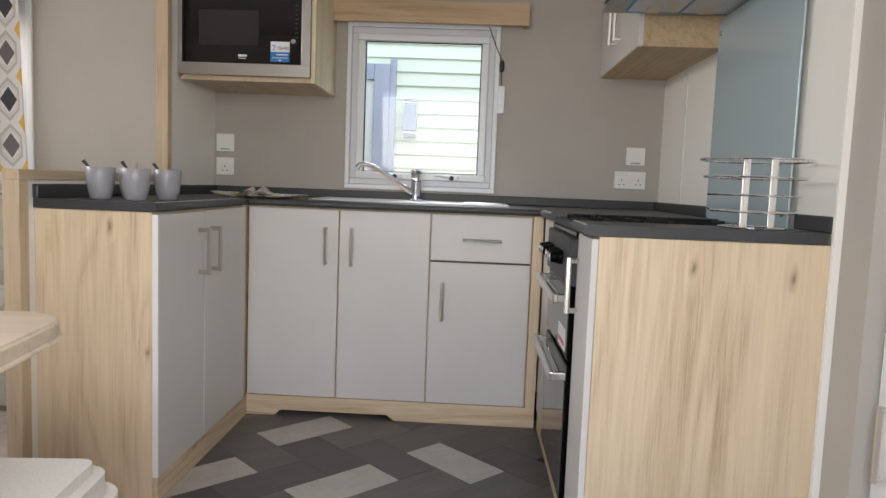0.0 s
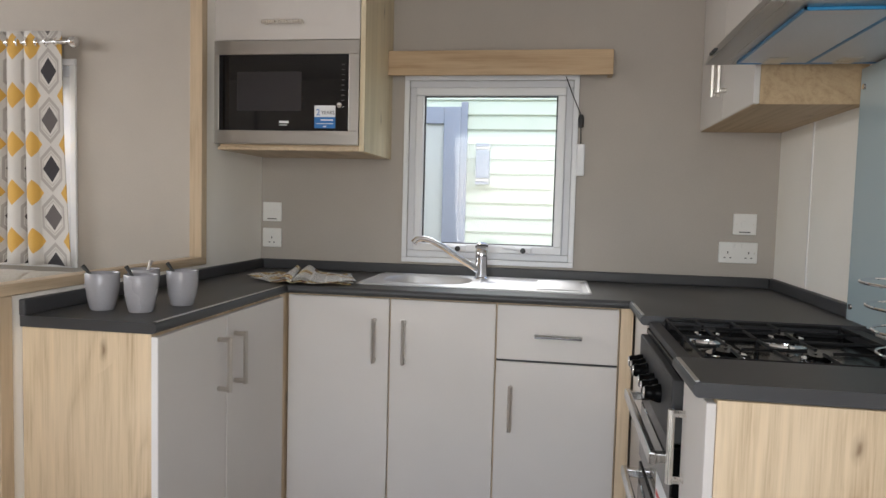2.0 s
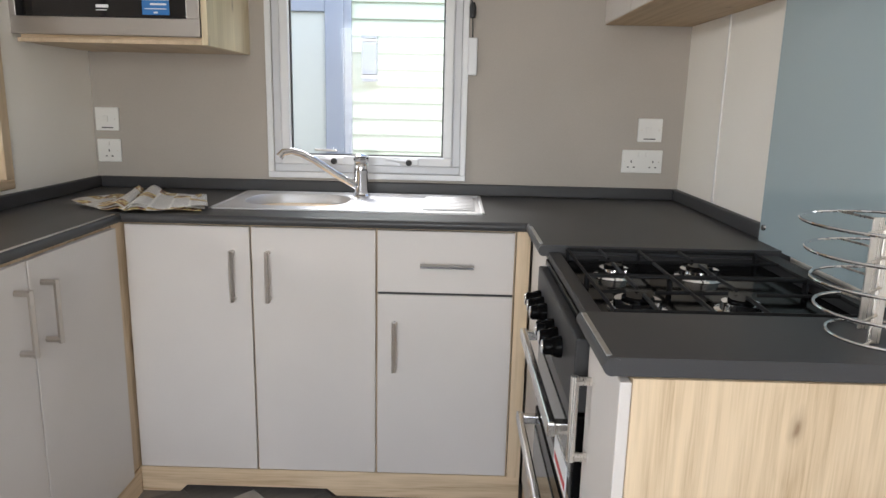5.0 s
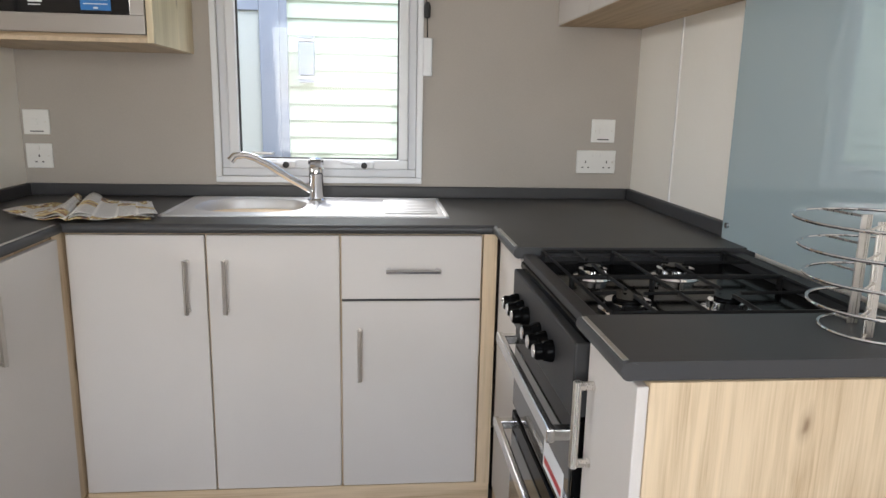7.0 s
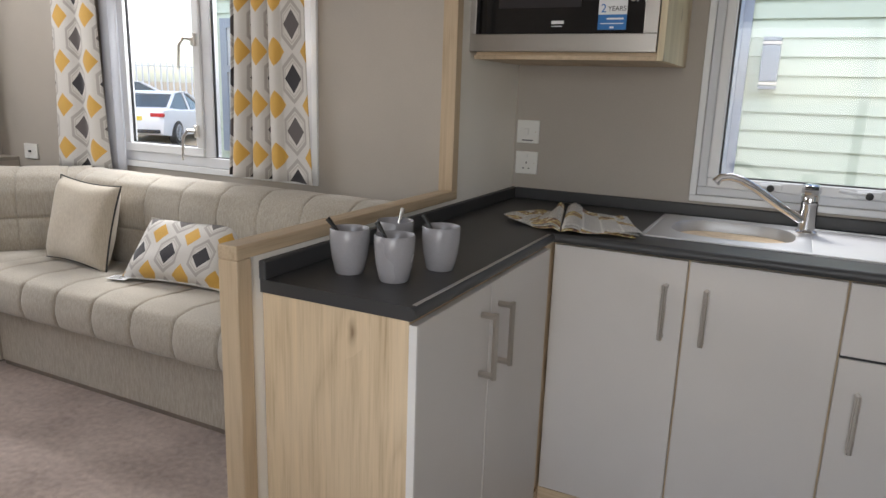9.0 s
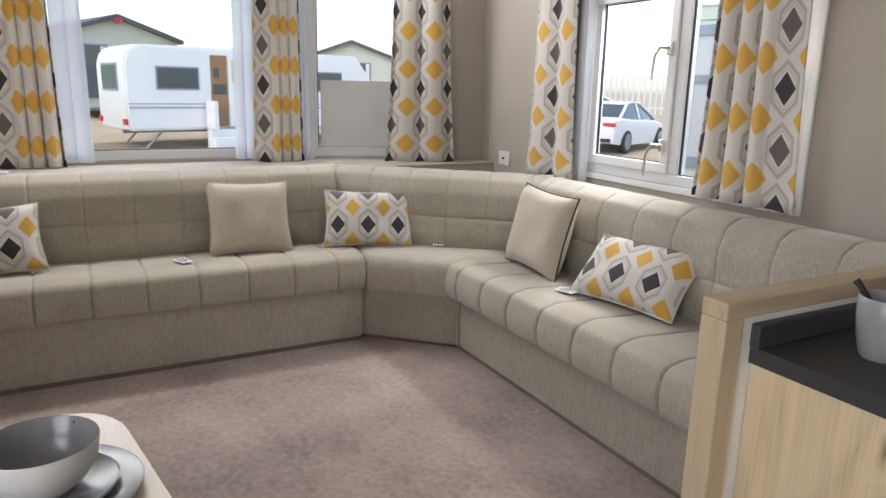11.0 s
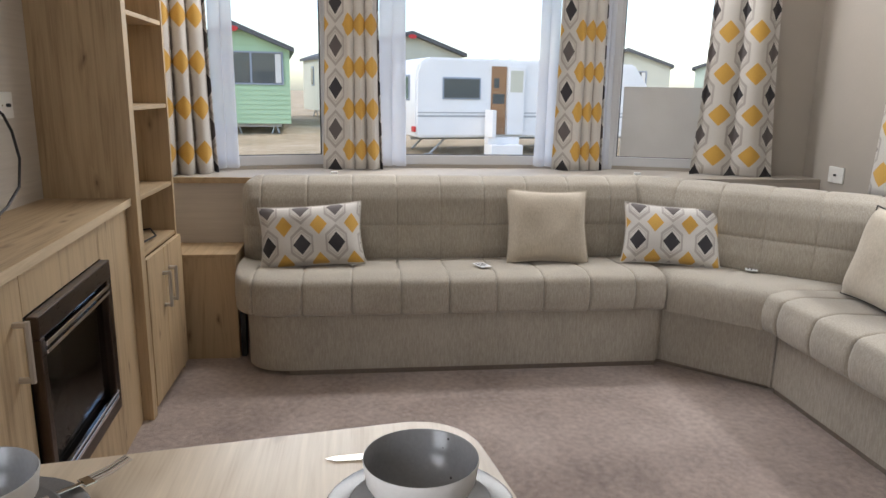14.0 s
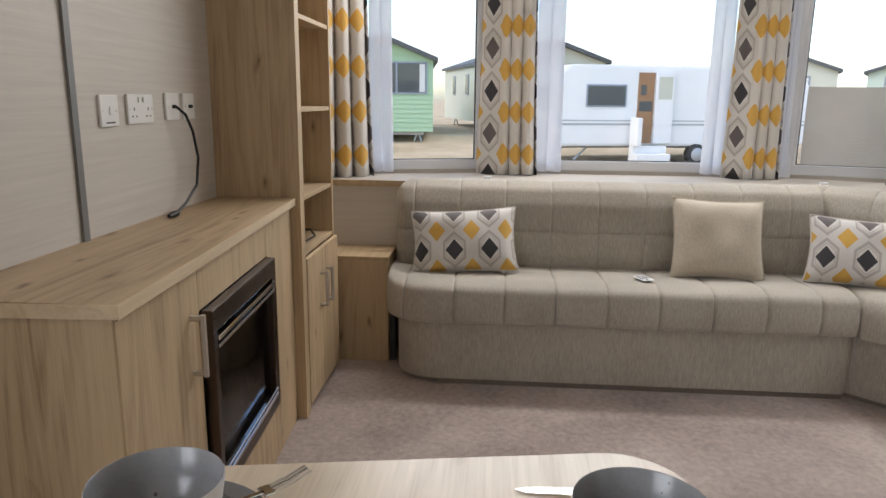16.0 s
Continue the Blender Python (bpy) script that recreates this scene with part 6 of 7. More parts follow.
def stool(at, turn):
    s = thing("stool", at, "cream upholstered dining stool beside the table", "stool", "dining stools")
    m = Matrix.Translation(at) @ Matrix.Rotation(radians(turn), 4, "Z")
    bm = prism(bmesh.new(), rounded(0.40, 0.36, 0.05), 0.37, 0.455, m)
    es = [e for e in bm.edges if abs(e.verts[0].co.z - e.verts[1].co.z) < 1e-4]
    bmesh.ops.bevel(bm, geom=es, offset=0.022, segments=4, affect="EDGES")
    part("seat", bm, M_SOFA_PALE, s, True)
    for sx in (-0.15, 0.15):
        for sy in (-0.13, 0.13):
            p = m @ Vector((sx, sy, 0))
            part("leg", boxes((p.x - 0.018, p.x + 0.018, p.y - 0.018, p.y + 0.018, 0.0, 0.372), bevel=0.003), M_OAK_Z, s)


M_SOFA_PALE = woven("cream_seat_cloth", (0.60, 0.56, 0.50), (0.70, 0.66, 0.60))
stool((-0.915, 1.30, 0), 6)


M_PLATE = mottled("dark_grey_glaze", (0.15, 0.15, 0.155), (0.19, 0.19, 0.195), 0.25, fine=60, relief=0.02)


def bowl_set(px, py):
    pz = TZ
    p = thing("dinner_plate", (px, py, pz), "grey stoneware plate under a bowl", "plate", "dinner plates")
    bm = bmesh.new()
    lathe(bm, [(0.0, 0.0), (0.075, 0.0), (0.09, 0.004), (0.128, 0.012), (0.131, 0.0145), (0.128, 0.016), (0.09, 0.009), (0.0, 0.007)], (px, py, pz), 40)
    part("plate", bm, M_PLATE, p, True)
    q = thing("side_plate", (px, py, pz + 0.008), "small grey stoneware plate", "plate", "side plates")
    bm = bmesh.new()
    lathe(bm, [(0.0, 0.0), (0.06, 0.0), (0.07, 0.003), (0.096, 0.011), (0.099, 0.0135), (0.096, 0.015), (0.07, 0.008), (0.0, 0.006)], (px, py, pz + 0.0075), 40)
    part("plate", bm, M_PLATE, q, True)
    b = thing("bowl", (px, py, pz + 0.014), "light grey stoneware bowl, darker glazed inside", "bowl", "bowls on the table")
    bm = bmesh.new()
    lathe(bm, [(0.0, 0.0), (0.036, 0.0), (0.04, 0.004), (0.058, 0.02), (0.073, 0.045), (0.0775, 0.074), (0.0765, 0.0765)], (px, py, pz + 0.0145), 44, caps=False)
    bm.faces.ensure_lookup_table()
    part("outside", bm, mottled("bowl_outside", (0.52, 0.52, 0.525), (0.60, 0.60, 0.605), 0.4, (1, 1, 1), 120, 0.05), b, True)
    bm = bmesh.new()
    lathe(bm, [(0.0765, 0.0765), (0.0745, 0.074), (0.070, 0.046), (0.056, 0.022), (0.036, 0.008), (0.0, 0.005)], (px, py, pz + 0.0145), 44, caps=False)
    part("inside", bm, M_BOWL_IN, b, True)


def knife(px, py, turn):
    pz = TZ
    m = Matrix.Translation((px, py, pz)) @ Matrix.Rotation(radians(turn), 4, "Z")
    k = thing("knife", (px, py, pz), "steel table knife beside the plate", "knife", "knives")
    bm = bmesh.new()
    pts = [(-0.105, 0.0), (-0.09, -0.0075), (-0.04, -0.009), (0.0, -0.008), (0.0, 0.008), (-0.05, 0.0085), (-0.09, 0.006)]
    prism(bm, pts, 0.001, 0.0028, m)
    part("blade", bm, M_STEEL_Z, k)
    bm = bmesh.new()
    tube(bm, [m @ Vector((0.0, 0, 0.005)), m @ Vector((0.03, 0, 0.006)), m @ Vector((0.10, 0, 0.006))], [0.004, 0.006, 0.0075], 8)
    part("handle", bm, M_STEEL_Z, k, True)


def fork(px, py, turn):
    pz = TZ + 0.0155
    m = Matrix.Translation((px, py, pz)) @ Matrix.Rotation(radians(turn), 4, "Z")
    k = thing("fork", (px, py, pz), "steel table fork beside the plate", "fork", "forks")
    bm = bmesh.new()
    for i in range(4):
        o = (i - 1.5) * 0.0065
        tube(bm, [m @ Vector((-0.10, o * 0.9, 0.014)), m @ Vector((-0.07, o, 0.006)), m @ Vector((-0.045, o, 0.004))], 0.0019, 6)
    part("tines", bm, M_CHROME, k, True)
    bm = bmesh.new()
    box(bm, -0.048, -0.03, -0.0125, 0.0125, 0.002, 0.005, bevel=0.001)
    box(bm, -0.034, 0.10, -0.0045, 0.0045, 0.002, 0.005, bevel=0.001)
    bmesh.ops.transform(bm, matrix=m, verts=bm.verts)
    part("handle", bm, M_CHROME, k)


bowl_set(-1.675, 1.17)
bowl_set(-1.67, 0.612)
knife(-1.838, 1.14, 92)
fork(-1.745, 0.68, -45)

# seat labels lying on the sofas
for i, (x, y, z, r) in enumerate(((-4.05, 1.67, 0.492, 20), (-3.92, 2.98, 0.49, -30), (-2.90, 3.07, 0.492, 15))):
    c = thing("paper_tag", (x, y, z), "small printed paper tag lying on the seat", "tag", "paper tags")
    bm = boxes((-0.045, 0.045, -0.03, 0.028, 0.0, 0.002))
    bmesh.ops.transform(bm, matrix=Matrix.Translation((x, y, z)) @ Matrix.Rotation(radians(r), 4, "Z"), verts=bm.verts)
    part("card", bm, M_WHITE_LABEL, c)
    for row in ((-0.035, 0.02, -0.02, -0.012, 0.002, 0.0026), (-0.035, 0.03, -0.004, 0.002, 0.002, 0.0026), (-0.035, 0.01, 0.010, 0.018, 0.002, 0.0026)):
        bm = boxes(row)
        bmesh.ops.transform(bm, matrix=Matrix.Translation((x, y, z)) @ Matrix.Rotation(radians(r), 4, "Z"), verts=bm.verts)
        single("printed_bar", bm, M_BLACK_MATT, c)


# ---- outside ----
M_GREEN_SIDING = mottled("green_siding", (0.34, 0.50, 0.30), (0.39, 0.55, 0.35), 0.5, (0.4, 0.4, 0.4), 60, 0.04)
M_CREAM_SIDING = mottled("cream_siding", (0.50, 0.50, 0.40), (0.56, 0.56, 0.46), 0.5, (0.4, 0.4, 0.4), 60, 0.04)
M_PALE_SIDING = mottled("pale_green_siding", (0.50, 0.58, 0.47), (0.55, 0.63, 0.52), 0.5, (0.4, 0.4, 0.4), 60, 0.04)
M_TILE_ROOF = mottled("grey_roof", (0.055, 0.06, 0.065), (0.09, 0.095, 0.10), 0.6, (1, 1, 1), 20, 0.3)
M_TOURER = mottled("white_caravan_skin", (0.74, 0.74, 0.73), (0.8, 0.8, 0.79), 0.35, (0.5, 0.5, 0.5), 30, 0.02)
M_GREY_FRAME = mottled("blue_grey_frame", (0.22, 0.26, 0.32), (0.27, 0.31, 0.37), 0.45, relief=0.02)
M_FAR_GLASS = material("far_glass", (0.07, 0.085, 0.09), 0.06)
M_CURTAIN_FAR = mottled("far_curtain", (0.6, 0.6, 0.57), (0.68, 0.68, 0.65), 0.9)
M_TYRE = mottled("tyre_rubber", (0.02, 0.02, 0.02), (0.035, 0.035, 0.035), 0.8)
M_GALV = mottled("galvanised_steel", (0.4, 0.41, 0.42), (0.5, 0.51, 0.52), 0.5, metal=0.7)
M_CAR = mottled("white_car_paint", (0.76, 0.76, 0.77), (0.8, 0.8, 0.81), 0.2, (0.3, 0.3, 0.3), 10, 0.0)
M_WOODY = mottled("caravan_interior_wood", (0.25, 0.13, 0.06), (0.34, 0.19, 0.09), 0.5)


def ground_material():
    m = material("worn_grass_and_sand", (0.3, 0.24, 0.16), 0.95)
    v = mapped(m, (1, 1, 1))
    slow, mid, fast = noise_of(m, v, 0.35, 5, 0.6), noise_of(m, v, 3.0, 4, 0.65), noise_of(m, v, 40, 3, 0.7)
    f = math_node(m, "ADD", math_node(m, "MULTIPLY", slow, 0.5), math_node(m, "ADD", math_node(m, "MULTIPLY", mid, 0.3), math_node(m, "MULTIPLY", fast, 0.2)))
    link(m, ramp(m, f, ((0.34, (0.22, 0.18, 0.10)), (0.5, (0.36, 0.28, 0.18)), (0.64, (0.47, 0.38, 0.27)))), bsdf(m).inputs["Base Color"])
    bump(m, math_node(m, "ADD", mid, fast), 0.6, 0.05)
    return m


def rise(x, y):
    """The ground climbs gently beyond the front bay."""
    return GROUND + max(0.0, min(22.0, -6.0 - x)) * 0.034


bm = bmesh.new()
xs = [-900, -200, -80, -45, -36, -28, -24, -20, -16, -12, -9, -6, -3, 0, 4, 20, 80, 900]
ys = [-900, -200, -60, -20, -8, 0, 8, 20, 60, 200, 900]
gv = [[bm.verts.new((x, y, rise(x, y))) for y in ys] for x in xs]
for i in range(len(xs) - 1):
    for j in range(len(ys) - 1):
        bm.faces.new((gv[i][j], gv[i + 1][j], gv[i + 1][j + 1], gv[i][j + 1]))
structure("ground", bm, ground_material(), "trodden sandy ground with dry grass", "ground")


def siding_wall(bm, x0, x1, z0, z1, pitch, y=0.0):
    """Lapped boards on a wall facing -y in a local frame."""
    n = max(1, round((z1 - z0) / pitch))
    h = (z1 - z0) / n
    for i in range(n):
        z = z0 + i * h
        a = [bm.verts.new(p) for p in ((x0, y - 0.022, z), (x1, y - 0.022, z), (x1, y - 0.004, z + h), (x0, y - 0.004, z + h))]
        b = [bm.verts.new(p) for p in ((x0, y + 0.02, z), (x1, y + 0.02, z))]
        bm.faces.new(a)
        bm.faces.new((a[0], b[0], b[1], a[1]))


def moved(bm, m):
    bmesh.ops.transform(bm, matrix=m, verts=bm.verts)
    return bm


def static_caravan(m, w, depth, eave, ridge, siding, label, windows, door=None, name="static_caravan", bare=0.35, logo=True, side=()):
    """A static caravan in a local frame: the gable front faces -y, x across, the body runs to +y."""
    c = thing(name, m.translation, label, "caravan")
    z0 = bare
    bm = bmesh.new()
    box(bm, -w / 2, w / 2, 0.02, depth, z0, eave)
    part("body", moved(bm, m), siding, c)
    bm = bmesh.new()
    siding_wall(bm, -w / 2, w / 2, z0, eave, 0.15)
    lo = [(-w / 2, eave), (w / 2, eave), (0, ridge)]
    a = [bm.verts.new((x, -0.005, z)) for x, z in lo]
    bm.faces.new(a)
    part("front_wall", moved(bm, m), siding, c)
    bm = bmesh.new()
    for sgn in (-1, 1):
        q = [(0, ridge + 0.06), (sgn * (w / 2 + 0.15), eave - 0.02), (sgn * (w / 2 + 0.15), eave - 0.16), (0, ridge - 0.10)]
        f = [bm.verts.new((x, -0.28, z)) for x, z in q]
        k = [bm.verts.new((x, depth + 0.1, z)) for x, z in q]
        bm.faces.new(f)
        bm.faces.new(k)
        for i in range(4):
            bm.faces.new((f[i], f[(i + 1) % 4], k[(i + 1) % 4], k[i]))
    part("roof", moved(bm, m), M_TILE_ROOF, c)
    if logo:
        bm = bmesh.new()
        lathe(bm, [(0.0, -0.03), (0.16, -0.03), (0.17, 0.0)], (0, -0.29, ridge - 0.17), 20, "y")
        for v in bm.verts:
            v.co.z = ridge - 0.17 + (v.co.z - ridge + 0.17) * 0.5
        part("badge", moved(bm, m), M_RED, c)
    for x0, x1, za, zb, mul in windows:
        wd = part("window", moved(boxes((x0 - 0.05, x1 + 0.05, -0.05, 0.0, za - 0.05, za), (x0 - 0.05, x1 + 0.05, -0.05, 0.0, zb, zb + 0.05), (x0 - 0.05, x0, -0.05, 0.0, za, zb), (x1, x1 + 0.05, -0.05, 0.0, za, zb), *[(x0 + (x1 - x0) * k / mul - 0.03, x0 + (x1 - x0) * k / mul + 0.03, -0.05, 0.0, za, zb) for k in range(1, mul)]), m), M_GREY_FRAME, c)
        part("pane", moved(boxes((x0, x1, -0.03, -0.025, za, zb)), m), M_FAR_GLASS, wd)
        part("curtain", moved(boxes((x0 + 0.02, x0 + 0.2, -0.034, -0.031, za + 0.02, zb - 0.02), (x1 - 0.2, x1 - 0.02, -0.034, -0.031, za + 0.02, zb - 0.02)), m), M_CURTAIN_FAR, wd)
    for y0, y1, za, zb in side:
        wd = part("side_window", moved(boxes((-w / 2 - 0.04, -w / 2 - 0.001, y0, y1, za, zb)), m), M_GREY_FRAME, c)
        part("pane", moved(boxes((-w / 2 - 0.05, -w / 2 - 0.04, y0 + 0.05, y1 - 0.05, za + 0.05, zb - 0.05)), m), M_FAR_GLASS, wd)
    if door:
        x0, x1, za, zb = door
        d = part("door", moved(boxes((x0, x1, -0.05, 0.0, za, zb)), m), M_GREY_FRAME, c)
        part("pane", moved(boxes((x0 + 0.1, x1 - 0.1, -0.058, -0.05, za + 0.15, zb - 0.1)), m), M_FAR_GLASS, d)
    bm = bmesh.new()
    for x in (-w / 2 + 0.5, 0.0, w / 2 - 0.5):
        for y in (0.4, depth - 0.5):
            tube(bm, [(x - 0.12, y, 0.0), (x, y, z0)], 0.03, 6)
            tube(bm, [(x + 0.12, y, 0.0), (x, y, z0)], 0.03, 6)
    box(bm, -w / 2 + 0.3, w / 2 - 0.3, 0.3, 0.4, z0 - 0.12, z0)
    part("chassis", moved(bm, m), M_GALV, c)
    return c


def facing(x, y, yaw, z=None):
    """Local -y turned by yaw degrees: 90 looks along +x."""
    return pose(x, y, rise(x, y) if z is None else z, 0, 0, yaw)


# green caravan far ahead, its gable towards the bay
static_caravan(facing(-24.0, -2.88, 97), 3.4, 9.0, 2.75, 3.42, M_GREEN_SIDING, "pale green static caravan with a grey roof", [(-0.45, 1.45, 1.62, 2.55, 2)], (-1.55, -1.0, 0.45, 2.6))
static_caravan(facing(-29.0, 3.0, 106), 4.4, 10.0, 2.85, 3.55, M_CREAM_SIDING, "cream static caravan with grey doors", [(-1.9, -0.4, 0.7, 2.5, 2), (0.2, 1.7, 0.7, 2.5, 2)], side=((2.2, 2.75, 1.5, 2.4), (4.6, 5.2, 1.5, 2.4), (7.4, 7.9, 1.5, 2.4)))
static_caravan(facing(-34.0, 13.8, 70), 4.0, 9.0, 2.75, 3.45, M_CREAM_SIDING, "cream static caravan behind the tourer", [(-1.3, 0.9, 1.4, 2.4, 2)], logo=False)
static_caravan(facing(-33.0, 19.0, 60), 4.0, 9.0, 2.7, 3.35, M_PALE_SIDING, "pale static caravan behind the tourer", [(-1.3, 0.9, 1.4, 2.4, 2)], logo=False)


def tourer():
    """A white touring caravan seen from its rear corner, its door open."""
    m = pose(-18.6, 2.45, rise(-18.6, 2.6), 0, 0, 103)
    c = thing("touring_caravan", m.translation, "white touring caravan with its side door open", "caravan")
    # local: x along its side, -y towards the viewer
    L, W, z0, z1 = 7.0, 2.2, 0.48, 2.46
    prof = [(0.0, z0 + 0.08), (0.06, z0), (L - 0.3, z0), (L, z0 + 0.5), (L - 0.1, z1 - 0.6), (L - 0.6, z1), (0.35, z1 + 0.02), (0.1, z1 - 0.12), (0.0, z1 - 0.4)]
    bm = bmesh.new()
    f = [bm.verts.new((x, 0.0, z)) for x, z in prof]
    k = [bm.verts.new((x, W, z)) for x, z in prof]
    bm.faces.new(f)
    bm.faces.new(k)
    for i in range(len(prof)):
        bm.faces.new((f[i], f[(i + 1) % len(prof)], k[(i + 1) % len(prof)], k[i]))
    bmesh.ops.bevel(bm, geom=[e for e in bm.edges], offset=0.05, segments=2, affect="EDGES")
    part("body", moved(bm, m), M_TOURER, c, True)
    part("stripe", moved(boxes((0.05, L - 0.3, -0.006, 0.0, 1.0, 1.05), (0.05, L - 0.3, -0.006, 0.0, 1.1, 1.13)), m), M_GALV, c)
    for x0, x1 in ((0.7, 1.75), (4.9, 5.9)):
        wd = part("window", moved(boxes((x0, x1, -0.03, -0.001, 1.45, 2.0), bevel=0.012), m), M_GREY_FRAME, c)
        part("pane", moved(boxes((x0 + 0.04, x1 - 0.04, -0.036, -0.03, 1.49, 1.96)), m), M_FAR_GLASS, wd)
    wd = part("rear_window", moved(boxes((-0.03, -0.001, 0.5, 1.7, 1.4, 2.05), bevel=0.012), m), M_GREY_FRAME, c)
    part("pane", moved(boxes((-0.038, -0.03, 0.55, 1.65, 1.45, 2.0)), m), M_FAR_GLASS, wd)
    part("rear_light", moved(boxes((-0.04, 0.02, 0.03, 0.25, 0.62, 0.76), (-0.04, 0.02, W - 0.25, W - 0.03, 0.62, 0.76), bevel=0.01), m), M_RED, c)
    part("doorway", moved(boxes((2.05, 2.48, -0.012, -0.002, 0.55, 2.3)), m), M_WOODY, c)
    part("inner_shelf", moved(boxes((2.1, 2.43, -0.02, -0.012, 1.35, 1.6), (2.12, 2.27, -0.02, -0.012, 1.75, 2.0)), m), M_FAR_GLASS, c)
    part("door", moved(boxes((2.5, 2.98, -0.09, -0.04, 0.55, 2.3), bevel=0.01), m), M_TOURER, c)
    part("door_pane", moved(boxes((2.56, 2.92, -0.096, -0.09, 1.65, 2.2)), m), M_CREAM_SIDING, c)
    st = part("step", moved(boxes((1.85, 2.75, -0.6, -0.1, 0.02, 0.32), (1.85, 2.75, -0.35, -0.1, 0.32, 0.5), (1.85, 1.97, -0.6, -0.1, 0.5, 1.2), bevel=0.02), m), M_TOURER, c)
    for x in (3.75, 4.35):
        bm = bmesh.new()
        lathe(bm, [(0.0, -0.05), (0.16, -0.05), (0.26, -0.04), (0.27, 0.03), (0.26, 0.18), (0.0, 0.18)], (x, 0.0, 0.27), 24, "y")
        wl = part("wheel", moved(bm, m), M_TYRE, c, True)
        bm = bmesh.new()
        lathe(bm, [(0.0, -0.08), (0.06, -0.075), (0.15, -0.058), (0.17, -0.051)], (x, 0.0, 0.27), 12, "y")
        part("rim", moved(bm, m), M_GALV, wl, True)
    bm = bmesh.new()
    for y in (0.3, W - 0.3):
        tube(bm, [(0.9, y, 0.45), (0.45, y, 0.02)], 0.03, 6)
        tube(bm, [(0.35, y, 0.02), (0.55, y, 0.02)], 0.05, 6)
    tube(bm, [(0.2, W / 2, 0.42), (6.9, W / 2, 0.42)], 0.06, 6)
    part("chassis", moved(bm, m), M_GALV, c)
    bm = bmesh.new()
    for i, x in enumerate((1.9, 2.4, 2.9, 3.6)):
        box(bm, x, x + 0.22, 0.8, 1.2, z1, z1 + 0.09, bevel=0.02)
    part("roof_vent", moved(bm, m), M_TOURER, c)


tourer()


def neighbour():
    """The long side of the next static caravan, close by beyond the kitchen."""
    n = thing("neighbour_caravan", (1.0, 6.0, GROUND), "pale green caravan side wall with blue-grey door", "caravan")
    x0, x1, y, z0, z1 = -5.25, 8.0, 6.0, -0.2, 2.6
    part("body", boxes((x0, x1, y + 0.02, y + 3.6, z0, z1)), M_PALE_SIDING, n)
    bm = bmesh.new()
    siding_wall(bm, x0, x1, z0, z1, 0.112, y)
    part("side_wall", bm, M_PALE_SIDING, n)
    bm = bmesh.new()
    siding_wall(bm, 0, 3.58, z0, z1, 0.112)
    part("end_wall", moved(bm, pose(x0, y + 3.6, 0, 0, 0, -90)), M_GREEN_SIDING, n)
    part("roof", boxes((x0 - 0.2, x1, y - 0.2, y + 3.8, z1, z1 + 0.12)), M_TILE_ROOF, n)
    dx0, dx1 = -1.66, -0.76
    d = part("door", boxes((dx0, dx0 + 0.13, y - 0.07, y - 0.021, z0, 1.98), (dx1 - 0.13, dx1, y - 0.07, y - 0.021, z0, 1.98), (dx0 + 0.13, dx1 - 0.13, y - 0.07, y - 0.021, 1.85, 1.98), (dx0 + 0.13, dx1 - 0.13, y - 0.07, y - 0.021, z0, 0.25), bevel=0.006), M_GREY_FRAME, n)
    part("pane", boxes((dx0 + 0.13, dx1 - 0.13, y - 0.045, y - 0.04, 0.25, 1.85)), material("pale_door_glass", (0.45, 0.5, 0.48), 0.1), d)
    bm = bmesh.new()
    tube(bm, [(dx1 - 0.06, y - 0.07, 0.92), (dx1 - 0.06, y - 0.11, 0.92), (dx1 - 0.2, y - 0.11, 0.925)], 0.009, 8)
    part("handle", bm, M_STEEL_Z, d, True)
    part("trim", boxes((dx1 + 0.0, dx1 + 0.05, y - 0.05, y - 0.021, z0, 2.02)), M_GREY_FRAME, n)
    for wx0, wx1 in ((-5.06, -4.2),):
        w = part("window", boxes((wx0, wx1, y - 0.06, y - 0.021, 0.72, 0.80), (wx0, wx1, y - 0.06, y - 0.021, 1.80, 1.88), (wx0, wx0 + 0.07, y - 0.06, y - 0.021, 0.80, 1.80), (wx1 - 0.07, wx1, y - 0.06, y - 0.021, 0.80, 1.80), (wx0 + 0.07, wx1 - 0.07, y - 0.06, y - 0.021, 1.42, 1.48)), M_GREY_FRAME, n)
        part("pane", boxes((wx0 + 0.07, wx1 - 0.07, y - 0.04, y - 0.035, 0.80, 1.80)), material("pale_window_glass", (0.5, 0.53, 0.55), 0.1), w)
    bm = bmesh.new()
    for x in (-4.6, -0.5, 3.5):
        tube(bm, [(x - 0.1, y + 0.5, GROUND), (x, y + 0.5, z0)], 0.03, 6)
        tube(bm, [(x + 0.1, y + 0.5, GROUND), (x, y + 0.5, z0)], 0.03, 6)
        tube(bm, [(x, y + 3.1, GROUND), (x, y + 3.1, z0)], 0.04, 6)
    part("chassis", bm, M_GALV, n)
    l = thing("wall_lamp", (-0.575, 5.96, 1.55), "grey up-and-down wall lamp on the neighbour's siding", "lamp")
    part("housing", boxes((-0.63, -0.53, 5.87, 5.976, 1.44, 1.655), bevel=0.006), M_GREY_FRAME, l)
    part("lens", boxes((-0.632, -0.528, 5.868, 5.975, 1.66, 1.675), (-0.632, -0.528, 5.868, 5.975, 1.42, 1.435)), M_STEEL, l)
    part("cap", boxes((-0.63, -0.53, 5.87, 5.976, 1.68, 1.70), (-0.63, -0.53, 5.87, 5.976, 1.395, 1.415)), M_GREY_FRAME, l)


neighbour()


